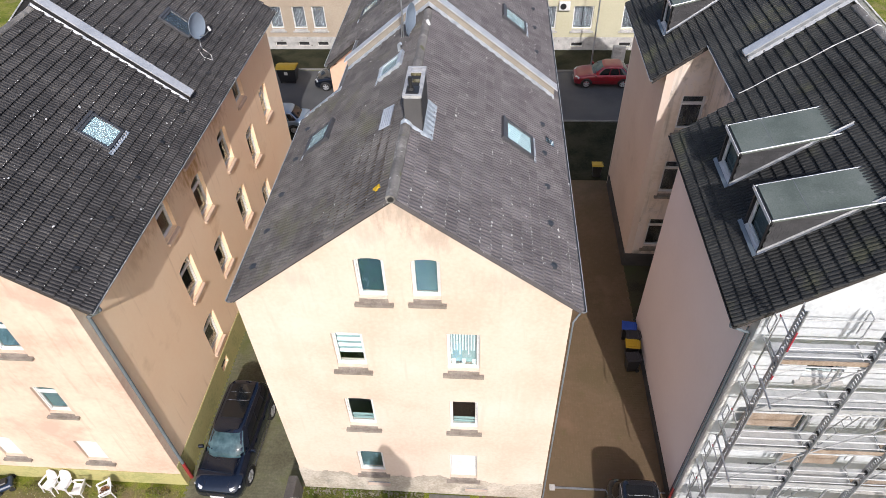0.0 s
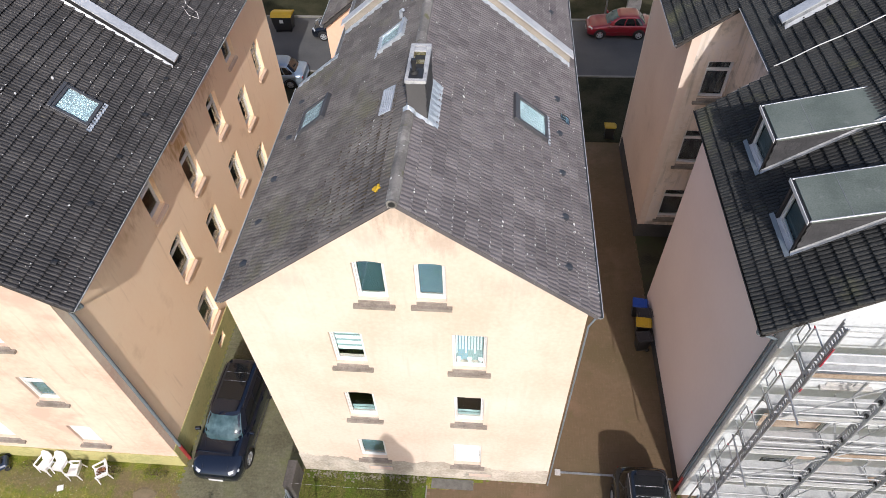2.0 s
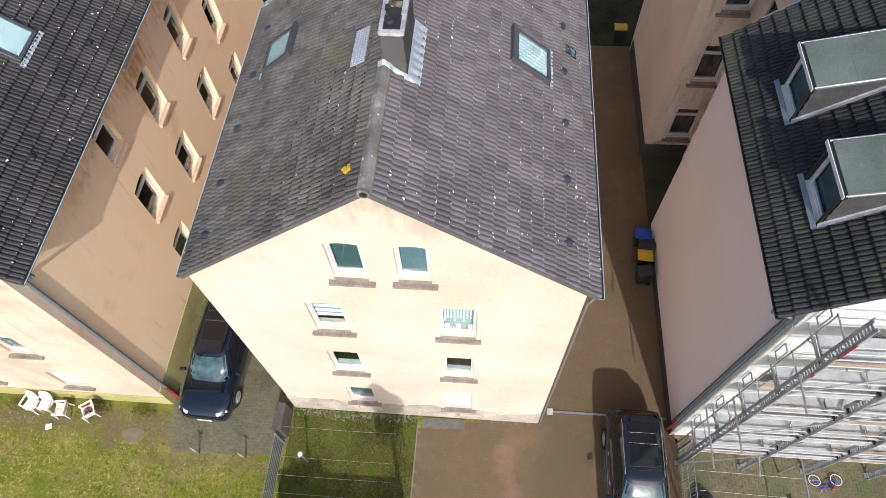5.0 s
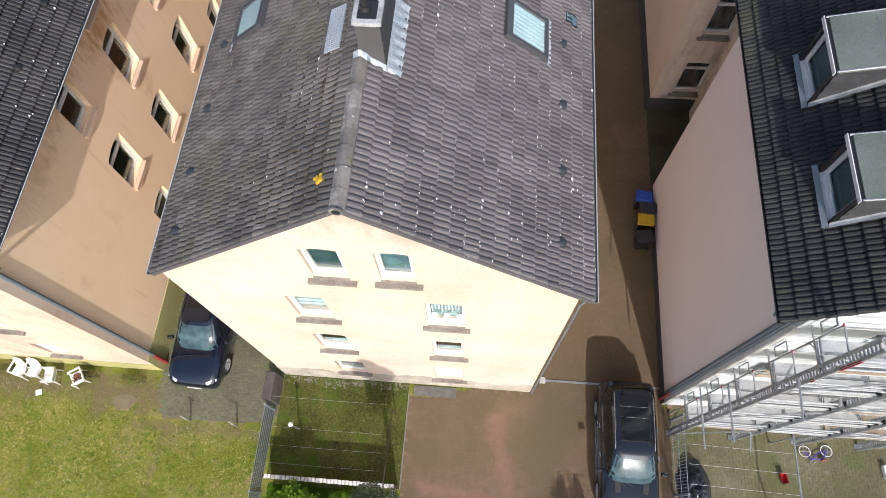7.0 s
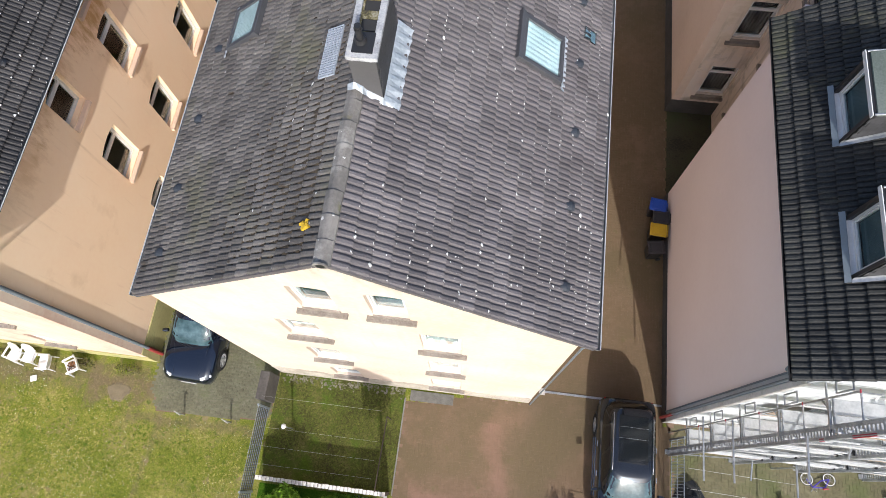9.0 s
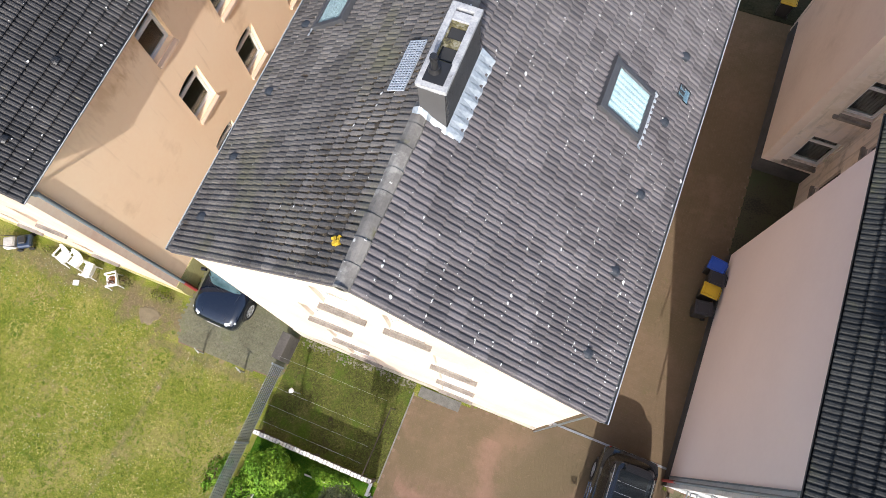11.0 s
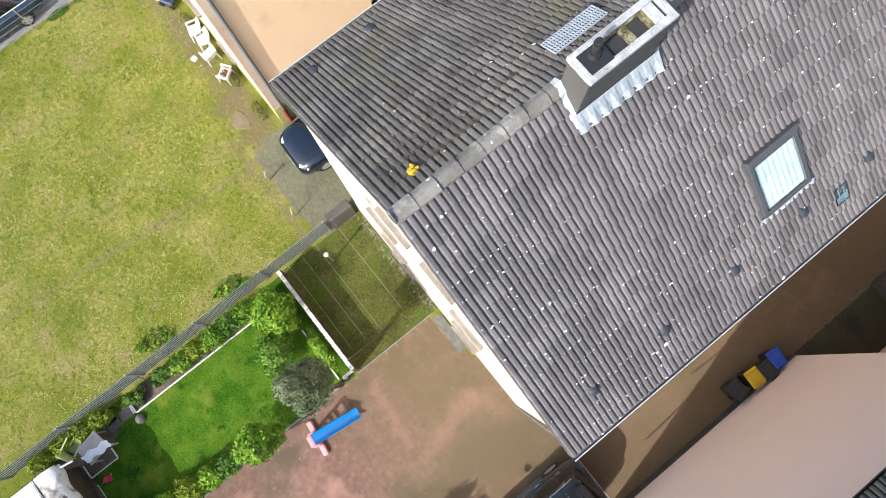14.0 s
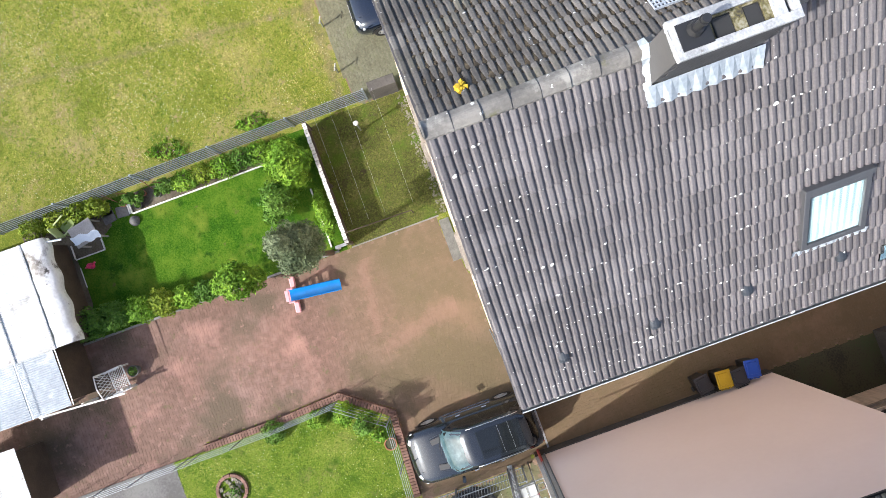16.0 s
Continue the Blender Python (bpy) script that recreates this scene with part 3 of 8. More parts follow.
def gutter(parent, side, x, z, y0, y1, mat=None):
    rows = []
    for y in (y0, y1):
        rows.append([(side * (x + 0.065 - 0.065 * math.cos(math.pi * i / 8)), y, z - 0.065 * math.sin(math.pi * i / 8)) for i in range(9)])
    m = Mesh().grid(rows)
    rows = [[(px * 1.0 + side * 0.004, py, pz - 0.004) for px, py, pz in r] for r in rows]
    m.grid(rows)
    for y in (y0, y1):
        m.face(*[(side * (x + 0.065 - 0.065 * math.cos(math.pi * i / 8)), y, z - 0.065 * math.sin(math.pi * i / 8)) for i in range(9)])
    g = part("gutter", m, mat or M_GUT, parent, "half-round zinc gutter")
    part("bead", Mesh().tube((side * (x + 0.132), y0, z + 0.004), (side * (x + 0.132), y1, z + 0.004), 0.012, 6), M_CAP if mat is None else mat, g, "bright rolled gutter edge")
    return g


def ridge_caps(parent, zr, y0, y1, mat, gap=()):
    """Overlapping half-round ridge caps."""
    m = Mesh()
    rows = []
    shape = [(-0.15, -0.045), (-0.138, 0.0), (-0.06, 0.062), (-0.03, 0.075), (0.0, 0.078), (0.03, 0.075), (0.06, 0.062), (0.138, 0.0), (0.15, -0.045)]
    for y, k, d in ((0.0, 0.88, 0.0), (0.37, 0.92, 0.016), (0.38, 0.90, 0.006)):
        rows.append([(x * k, y, z * k + d) for x, z in shape])
    m.grid(rows)
    m.grid([rows[2], [(x, 0.38, z - 0.04) for x, y, z in rows[2]]])
    me = m.data("ridge_cap")
    n = int((y1 - y0) / 0.382)
    for i in range(n):
        y = y0 + i * 0.382
        if any(a < y + 0.2 < b for a, b in gap):
            continue
        part("ridge_cap", me, mat, parent, at=pose(0.006 * math.sin(i * 2.3), y, zr + 0.005 * math.sin(i * 1.7), 0, 0, 0.8 * math.sin(i * 3.1)))


M_SKYLIN = material("pale_blue_roller_blind", [(0.382, 0.44, 0.465), (0.465, 0.515, 0.531)], 1.5, 8.0, 0.7, 0.0)


def skylight(parent, m, w, h, flash=True, fill=True, frame_mat=M_ROOFGREY, lining=M_SKYLIN):
    """A roof window lying on the slope: X along the eave, Y up the slope."""
    f = Mesh()
    t = 0.09
    for x0, x1, y0, y1 in ((0, t, 0, h), (w - t, w, 0, h), (t, w - t, 0, t), (t, w - t, h - t, h)):
        f.box(x0, x1, y0, y1, 0.0, 0.13)
    f.box(-0.02, w + 0.02, h, h + 0.1, 0.0, 0.16)
    win = part("skylight", f, frame_mat, parent, "grey-framed roof window", at=m, bevel=0.008)
    p = part("pane", Mesh().box(t, w - t, t, h - t, 0.085, 0.095), M_GLASS, win)
    p.visible_shadow = False
    if fill:
        b = Mesh()
        n = 8
        for i in range(n):
            x0 = t + (w - 2 * t) * i / n
            b.grid([[(x0, y, 0.072), (x0 + (w - 2 * t) / n * 0.5, y, 0.081), (x0 + (w - 2 * t) / n, y, 0.072)] for y in (t, h - t)])
        part("blind", b, M_SKYLIN, win, "pale pleated blind")
    else:
        part("lining", Mesh().box(t, w - t, t, h - t, 0.062, 0.078), lining, win)
    if flash:
        rows = []
        for y, z in ((-0.02, 0.075), (-0.08, 0.06), (-0.14, 0.055)):
            rows.append([(-0.12 + (w + 0.24) * i / 28, y + 0.012 * math.sin(i * 2.2), z + 0.012 * math.cos(i * 2.1)) for i in range(29)])
        part("flashing", Mesh().grid(rows), M_LEAD, win, "crimped lead apron")
    return win


def vent_tile(parent, m, mat):
    """A hooded ventilation tile."""
    v = Mesh()
    rows = []
    for y, z in ((0.0, 0.13), (0.08, 0.125), (0.2, 0.05)):
        rows.append([(0.15 * (i / 4 - 0.5) * 1.3, y, z - 0.03 * (abs(i - 2) / 2) ** 2) for i in range(5)])
    v.grid(rows)
    v.grid([[(p[0], 0.0, 0.02) for p in rows[0]], rows[0]])
    v.grid([[rows[0][0], rows[1][0], rows[2][0]], [(rows[0][0][0], 0, 0.02), (rows[1][0][0], 0.08, 0.02), (rows[2][0][0], 0.2, 0.02)]])
    v.grid([[rows[0][4], rows[1][4], rows[2][4]], [(rows[0][4][0], 0, 0.02), (rows[1][4][0], 0.08, 0.02), (rows[2][4][0], 0.2, 0.02)]])
    return part("vent_tile", v, mat, parent, "hooded vent tile", at=m @ Matrix.Scale(0.88, 4))


def parapet(parent, s, zr, y, w, sides, h=0.32, wall_mat=None, flash=0.17, flash_mat=None):
    """The fire wall between two houses, rising through the roof under a zinc cap with lead steps."""
    for side, xe, xs in sides:
        m = Mesh()
        roof_slab(m, side, s, zr, xe, xs, y, y + w, h + 0.3, h)
        wall = part("fire_wall", m, wall_mat or M_CONC, parent)
        m = Mesh()
        roof_slab(m, side, s, zr, xe + 0.12, xs, y - 0.05, y + w + 0.05, 0.05, h + 0.055)
        part("cap", m, M_CAP, wall, "folded pale zinc cap")
        n = int((xe - xs) / 0.22)
        rows = [[], []]
        for i in range(n + 1):
            x = xe - (xe - xs) * i / n
            z = zr - s * x + 0.085 + 0.08 * flash * (i % 2)
            rows[0].append((side * x, y - 0.01, z + 0.07))
            rows[1].append((side * x, y - flash - 0.12 * flash * (i % 2), z))
        part("flashing", Mesh().grid(rows), flash_mat or M_LEAD, wall, "stepped lead flashing")


def downpipe(parent, pts, r=0.05, mat=M_PVC, red_from=None):
    m = Mesh().path(pts, r, 10)
    p = part("downpipe", m, mat, parent)
    if red_from:
        part("standpipe", Mesh().tube(*red_from, r * 1.25, 10), M_RED, p, "red cast-iron standpipe")
    return p


def mirror_m(side, x):
    """Wall frame for a side wall: u along y, depth inwards."""
    if side > 0:
        return Matrix(((0, -1, 0, x), (1, 0, 0, 0), (0, 0, 1, 0), (0, 0, 0, 1)))
    return Matrix(((0, 1, 0, x), (-1, 0, 0, 0), (0, 0, 1, 0), (0, 0, 0, 1)))


# --- the cream house in the middle ---
MZ, MS = 14.05, 0.783
MX, MY = 0.07, 0.24
main = thing("apartment_house", pose(MX, MY, 0), "cream rendered apartment house with a grey tiled gable roof", "house")


def under_roof(zr, s, drop=0.16):
    return lambda u: zr - s * abs(u) - drop


WIN_S = [(-1.12, -0.38, 10.7, 12.1, 0.07, "teal", 0.0), (0.26, 0.97, 10.73, 12.1, 0.07, "blue", 0.0),
         (-2.1, -1.23, 7.72, 9.25, 0.05, "blind", 0.0), (1.05, 1.95, 7.73, 9.34, 0.0, "curtain", 0.0),
         (-2.17, -1.28, 4.54, 6.08, 0.05, "low", 0.0), (1.06, 1.93, 4.58, 6.12, 0.0, "low", 0.0),
         (-2.19, -1.29, 1.44, 2.86, 0.05, "blue", 0.0), (0.99, 1.91, 1.34, 2.9, 0.0, "shutter", 0.0)]
CELLAR = [(-2.05, -1.2, 0.38, 0.72), (1.5, 2.3, 0.25, 0.55)]
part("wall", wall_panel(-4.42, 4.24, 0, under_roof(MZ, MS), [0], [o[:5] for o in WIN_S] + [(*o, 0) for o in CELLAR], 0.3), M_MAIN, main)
for ua, ub, za, zb, arch, fill, split in WIN_S:
    window(main, pose(ua, 0, za), ub - ua, zb - za, fill=fill, arch=arch)
for ua, ub, za, zb in CELLAR:
    g = Mesh().ring(ub - ua, zb - za, 0.04, 0.1, 0.14)
    for i in range(7):
        g.tube((0.08 + i * (ub - ua - 0.16) / 6, 0.12, 0.03), (0.08 + i * (ub - ua - 0.16) / 6, 0.12, zb - za - 0.03), 0.008, 5)
    w = part("cellar_window", g, M_ZINC, main, "small barred cellar window", at=pose(ua, 0, za))
    part("pane", Mesh().box(0, ub - ua, 0.2, 0.21, 0, zb - za), M_DARKROOM, w)
pl = Mesh()
edges = sorted([-4.45 + i * 0.1 for i in range(88)] + [-2.05, -1.2, 1.5, 2.3])
crest = lambda x: 1.17 - 0.03 * x + 0.12 * math.sin(x * 1.3 + 1) + 0.08 * math.sin(x * 3.7) + 0.05 * math.sin(x * 9.1 + 2) + 0.03 * math.sin(x * 23)
for a, b in zip(edges, edges[1:]):
    lows, high = [(0.0, None)], 0
    if -2.05 <= (a + b) / 2 <= -1.2:
        lows = [(0.0, 0.38), (0.72, None)]
    elif 1.5 <= (a + b) / 2 <= 2.3:
        lows = [(0.0, 0.25), (0.55, None)]
    for lo, hi in lows:
        pl.face((a, -0.014, lo), (b, -0.014, lo), (b, -0.014, hi or crest(b)), (a, -0.014, hi or crest(a)))
        pl.face((a, -0.014, hi or crest(a)), (b, -0.014, hi or crest(b)), (b, -0.001, hi or crest(b)), (a, -0.001, hi or crest(a)))
pl.weld()
part("plinth", pl, M_PLINTH, main, "patched grey plinth render with an uneven edge")
eave_z = MZ - MS * 4.3 - 0.16
flat_top = lambda u: eave_z
part("wall", wall_panel(0.3, 18.6, 0, flat_top, [], [], 0.3), M_MAIN, main, at=mirror_m(1, 4.24))
part("wall", wall_panel(-8.4, -0.3, 0, flat_top, [], [], 0.3), M_MAIN, main, at=mirror_m(-1, -4.42))
part("wall", wall_panel(-18.6, -12.5, 0, flat_top, [], [], 0.3), M_SALMON, main, at=mirror_m(-1, -4.42))
inner_top = MZ - MS * 2.9 - 0.16
part("wall", wall_panel(-12.5, -8.1, 0, lambda u: inner_top, [], [], 0.25), M_MAIN, main, at=mirror_m(-1, -2.75))
part("wall", wall_panel(-4.12, -2.75, 0, under_roof(MZ, MS), [], [], 0.3), M_MAIN, main, at=pose(0, 8.1, 0))
part("wall", wall_panel(-4.12, -2.5, 0, under_roof(MZ, MS), [], [], 0.3), M_SALMON, main, at=pose(0, 12.5, 0))
part("wall", wall_panel(-4.42, 4.24, 0, under_roof(MZ, MS), [0], [], 0.3), M_MAIN, main, at=pose(0, 18.6, 0))
sl = Mesh()
roof_slab(sl, 1, MS, MZ, 4.42, 0, -0.1, 19.0)
roof_slab(sl, -1, MS, MZ, 3.0, 0, -0.1, 19.0)
roof_slab(sl, -1, MS, MZ, 4.44, 3.0, -0.1, 8.45)
roof_slab(sl, -1, MS, MZ, 4.44, 3.0, 12.3, 19.0)
roof = part("roof", sl, M_UNDER, main, "grey concrete-tiled gable roof with lichen spots")
main_skip = lambda x, y: x > 2.9 and 8.4 < y < 12.3
right_tiles = slope_places(1, MS, MZ, 4.44, -0.15, 18.9)
left_tiles = slope_places(-1, MS, MZ, 4.46, -0.15, 18.9, main_skip)
near_tiles = [m for m in right_tiles if m.translation.y < 3.85]
tagged(part("roof_tiles", joined_tiles([m for m in right_tiles if m.translation.y >= 3.85]), M_TILE, roof), "grey-brown double-roll roof tiles with white lichen", kind="stuff")
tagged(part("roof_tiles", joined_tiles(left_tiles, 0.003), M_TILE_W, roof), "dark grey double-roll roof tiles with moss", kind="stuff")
tagged(part("lichen_crust", lichen_crust(right_tiles, 1.15, 3, 0.0105, 1.8), M_CRUST, roof), "white crusts of lichen on the tile noses", kind="stuff")
tagged(part("lichen_crust", lichen_crust(left_tiles, 0.3, 4, 0.0095), M_CRUST, roof), "white crusts of lichen on the tile noses", kind="stuff")
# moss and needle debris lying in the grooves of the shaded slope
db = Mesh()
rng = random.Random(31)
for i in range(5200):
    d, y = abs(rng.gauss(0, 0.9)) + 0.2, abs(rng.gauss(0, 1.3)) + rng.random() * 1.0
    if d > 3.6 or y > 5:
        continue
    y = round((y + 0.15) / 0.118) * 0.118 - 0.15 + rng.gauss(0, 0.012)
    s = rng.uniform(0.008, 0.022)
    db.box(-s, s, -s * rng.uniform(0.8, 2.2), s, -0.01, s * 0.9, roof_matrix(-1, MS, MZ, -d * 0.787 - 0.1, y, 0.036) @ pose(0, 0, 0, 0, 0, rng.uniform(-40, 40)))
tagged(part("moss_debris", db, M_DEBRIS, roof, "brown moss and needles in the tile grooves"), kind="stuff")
ridge_caps(roof, MZ, -0.17, 9.6, M_RIDGE, gap=[(2.92, 4.1)])
ridge_caps(roof, MZ, 10.2, 18.9, M_RIDGE)
# verge: tiles' end lap and mortar board under the tile edge
vg = Mesh()
for side, xe in ((1, 4.44), (-1, 4.46)):
    roof_slab(vg, side, MS, MZ, xe, 0.0, -0.165, -0.1, 0.12, 0.055)
part("verge", vg, M_TILE, roof, "dark verge tiles along the gable")
gutter(main, 1, 4.43, MZ - MS * 4.43 - 0.0, -0.15, 18.9)
gutter(main, -1, 4.45, MZ - MS * 4.45 - 0.0, -0.15, 8.4)
gutter(main, -1, 4.45, MZ - MS * 4.45 - 0.0, 12.3, 18.9)
gutter(main, -1, 3.0, MZ - MS * 3.0 - 0.0, 8.5, 12.2)
rx, rz = 4.5, MZ - MS * 4.43 - 0.06
downpipe(main, [(rx, 0.05, rz), (rx, 0.05, rz - 0.12), (4.3, -0.06, rz - 0.45), (4.3, -0.06, 0.0)], 0.024)
lf = Mesh()
roof_slab(lf, -1, MS, MZ, 4.5, 2.95, 8.4, 8.58, 0.05, 0.09)
part("edge_flashing", lf, M_LEAD, roof, "pale metal edge strip")
parapet(main, MS, MZ, 9.75, 0.32, [(1, 4.3, 0.0), (-1, 2.98, 0.0)], h=0.4, wall_mat=M_BEIGEWALL)
part("ridge_end", Mesh().tube((0, -0.185, MZ + 0.012), (0, -0.16, MZ + 0.012), 0.11, 20), M_RIDGE, roof, "round end piece of the ridge")
# solid black disc paints the shade of the hollow ridge end
part("ridge_opening", Mesh().tube((0, -0.19, MZ + 0.005), (0, -0.1855, MZ + 0.005), 0.07, 18), M_BLACK, roof, "black disc standing for the shaded hollow under the last ridge cap")
part("vent_pipe", Mesh().path([(-0.78, 7.65, MZ - MS * 0.78), (-0.78, 7.65, MZ - MS * 0.78 + 0.28), (-0.70, 7.6, MZ - MS * 0.78 + 0.36)], 0.05, 10), M_LEAD, roof, "pale bent vent pipe")
for y in (0.8, 2.41, 4.02, 5.66, 7.26, 12.3, 14.4, 16.2, 18.1):
    vent_tile(roof, roof_matrix(1, MS, MZ, 3.76, y, 0.03), M_VENT)
for y in (0.64, 2.0, 3.6, 5.35, 7.05):
    vent_tile(roof, roof_matrix(-1, MS, MZ, -3.97, y, 0.03), M_VENT)
skylight(roof, roof_matrix(1, MS, MZ, 3.3, 4.88, 0.03), 1.07, 1.1)
skylight(roof, roof_matrix(-1, MS, MZ, -3.52, 6.12, 0.03), 1.04, 0.98, fill=False)
skylight(roof, roof_matrix(-1, MS, MZ, -1.24, 7.22, 0.03), 0.78, 0.84, fill=False, frame_mat=M_LEAD)
skylight(roof, roof_matrix(-1, MS, MZ, -3.3, 15.3, 0.03), 0.95, 1.1, fill=False)
skylight(roof, roof_matrix(1, MS, MZ, 3.3, 13.05, 0.03), 1.05, 1.08, fill=False)
gt = part("glass_tile", Mesh().box(0, 0.3, 0, 0.34, 0.05, 0.075), M_GLASS, roof, "clear glass roof tile with a pale lining", at=roof_matrix(1, MS, MZ, 4.06, 6.37, 0.02))
part("lining", Mesh().box(0.02, 0.28, 0.02, 0.32, 0.045, 0.049), plain("pale_blue_lining", (0.457, 0.564, 0.664), 0.6), gt)
# unseen dark floors, added to keep the rooms behind the glass dark
for z in (0.1, 3.4, 6.6, 9.7):
    part("floor_slab", Mesh().box(-4.1, 3.92, 0.31, 8.0, z, z + 0.15), M_DARKROOM, main)
    part("floor_slab", Mesh().box(-2.45, 3.92, 8.0, 18.2, z, z + 0.15), M_DARKROOM, main)
# walkway grating beside the chimney
gm = Mesh()
for i in range(6):
    gm.box(0, 0.98, i * 0.066, i * 0.066 + 0.014, 0.12, 0.15)
for i in range(21):
    gm.box(i * 0.0485, i * 0.0485 + 0.013, 0, 0.344, 0.122, 0.148)
for x in (0.15, 0.8):
    gm.tube((x, 0.05, 0.12), (x, 0.12, 0.0), 0.012).tube((x, 0.3, 0.12), (x, 0.34, 0.0), 0.012)
part("roof_grating", gm, plain("dull_blue_grey_steel", (0.40, 0.44, 0.50), 0.5, 0.2), roof, "galvanised walkway grating", at=roof_matrix(-1, MS, MZ, -0.70, 4.1, 0.0) @ pose(0, 0, 0, -8, 0, 0))
# a yellow lichen-covered clump
lump = Mesh()
rng = random.Random(3)
for i in range(14):
    a, r = rng.random() * 6.28, rng.random() * 0.1
    lump.box(-0.03, 0.03, -0.022, 0.022, 0.03, 0.06 + rng.random() * 0.03, pose(r * math.cos(a), r * math.sin(a), 0, rng.random() * 40, 0, rng.random() * 180))
tagged(part("lichen_clump", lump, plain("yellow_lichen", (0.52, 0.34, 0.02), 0.9), at=pose(MX, MY, 0) @ roof_matrix(-1, MS, MZ, -0.36, 0.52, 0.03)), "bright yellow lichen clump on the roof tiles", "lichen")
# chimney
CX0, CX1, CY0, CY1, CZ = -0.03, 0.44, 2.7, 4.15, 14.87
ch = Mesh().box(CX0 + 0.03, CX1 - 0.03, CY0 + 0.03, CY1 - 0.03, 13.2, CZ - 0.08)
chim = part("chimney", ch, M_SLATE, main, "slate-clad chimney with a concrete crown")
sh = Mesh()
part("front_sheet", Mesh().box(CX0 + 0.032, CX1 - 0.032, CY0 + 0.016, CY0 + 0.027, 13.6, CZ - 0.082), plain("dark_grey_sheet", (0.083, 0.081, 0.081), 0.6), chim, "plain dark grey cladding sheet")
for r in range(8):
    for k in range(9):
        y0 = CY0 + 0.04 + k * 0.155 + (0.07 if r % 2 else 0)
        if y0 + 0.15 < CY1:
            sh.box(CX1 - 0.03 + 0.002, CX1 - 0.018, y0, y0 + 0.15, 13.7 + r * 0.14, 13.7 + r * 0.14 + 0.15)
            sh.box(CX0 + 0.018, CX0 + 0.028, y0, y0 + 0.15, 13.7 + r * 0.14, 13.7 + r * 0.14 + 0.15)
tagged(part("slate_cladding", sh, M_SLATE, chim, "small dark cladding slates"), kind="stuff")
cr = Mesh()
t = 0.1
for x0, x1, y0, y1 in ((CX0, CX0 + t, CY0, CY1), (CX1 - t, CX1, CY0, CY1), (CX0 + t, CX1 - t, CY0, CY0 + t), (CX0 + t, CX1 - t, CY1 - t, CY1), (CX0 + t, CX1 - t, 3.85, 4.0)):
    cr.box(x0, x1, y0, y1, CZ - 0.08, CZ)
part("crown", cr, M_CROWN, chim, "pale concrete crown slabs", bevel=0.008)
part("cover_plate", Mesh().box(CX0 + 0.08, CX1 - 0.08, CY0 + 0.08, 3.14, CZ - 0.05, CZ + 0.012), M_BLACK, chim, "black cover plate")
fl = Mesh().tube((0.16, 2.98, CZ), (0.16, 2.98, CZ + 0.08), 0.1, 14, 0.075).tube((0.16, 2.98, CZ + 0.08), (0.16, 2.98, CZ + 0.34), 0.05, 14).tube((0.16, 2.98, CZ + 0.26), (0.16, 2.98, CZ + 0.29), 0.062, 14)
part("flue_pipe", fl, M_BLACK, chim, "black flue pipe")
mb = Mesh().box(CX0 + 0.1, CX1 - 0.1, 3.14, 3.18, 14.5, CZ - 0.03).box(CX0 + 0.1, CX1 - 0.1, 3.42, 3.56, 14.5, CZ - 0.04).box(CX0 + 0.1, CX1 - 0.1, 3.76, 3.86, 14.5, CZ - 0.03)
mb.box(CX0 + 0.1, CX0 + 0.13, 3.18, 3.76, 14.5, CZ - 0.05)
# closed chimney top: black blocks stand for the shade in two flues
for ya, yb in ((3.2, 3.41), (3.57, 3.75)):
    part("flue_opening", Mesh().box(CX0 + 0.14, CX1 - 0.11, ya, yb, CZ - 0.079, CZ - 0.05), M_DARKROOM, chim, "black block standing for the shade in an open flue")
part("flue_brick", mb, M_MOSSBRICK, chim, "mossy flue brickwork")
lead = Mesh()
rows = [[], []]
for i in range(16):
    y = CY0 - 0.05 + (CY1 - CY0 + 0.1) * i / 15
    rows[0].append((CX1 - 0.01, y, MZ - MS * CX1 + 0.2))
    rows[1].append((CX1 + 0.20 + 0.03 * (i % 2), y, MZ - MS * (CX1 + 0.2) + 0.085 + 0.025 * (i % 2)))
lead.grid(rows)
rows = [[], []]
for i in range(15):
    x = CX0 - 0.08 + (CX1 - CX0 + 0.2) * i / 14
    z = MZ - MS * abs(x)
    rows[0].append((x, CY0 + 0.012, z + 0.15 + (0.05 if abs(x) < 0.14 else 0)))
    rows[1].append((x, CY0 - 0.055 - 0.012 * (i % 3), z + 0.085 + (0.05 if abs(x) < 0.14 else 0)))
lead.grid(rows)
rows = [[], []]
for i in range(16):
    y = CY0 - 0.05 + (CY1 - CY0 + 0.1) * i / 15
    rows[0].append((CX0 + 0.01, y, MZ - MS * 0.08 + 0.2))
    rows[1].append((CX0 - 0.06, y, MZ - MS * 0.16 + 0.085))
lead.grid(rows)
part("flashing", lead, M_LEAD, chim, "crinkled lead flashing")


M_DISH = plain("dish_blue_grey", (0.20, 0.25, 0.31), 0.5)


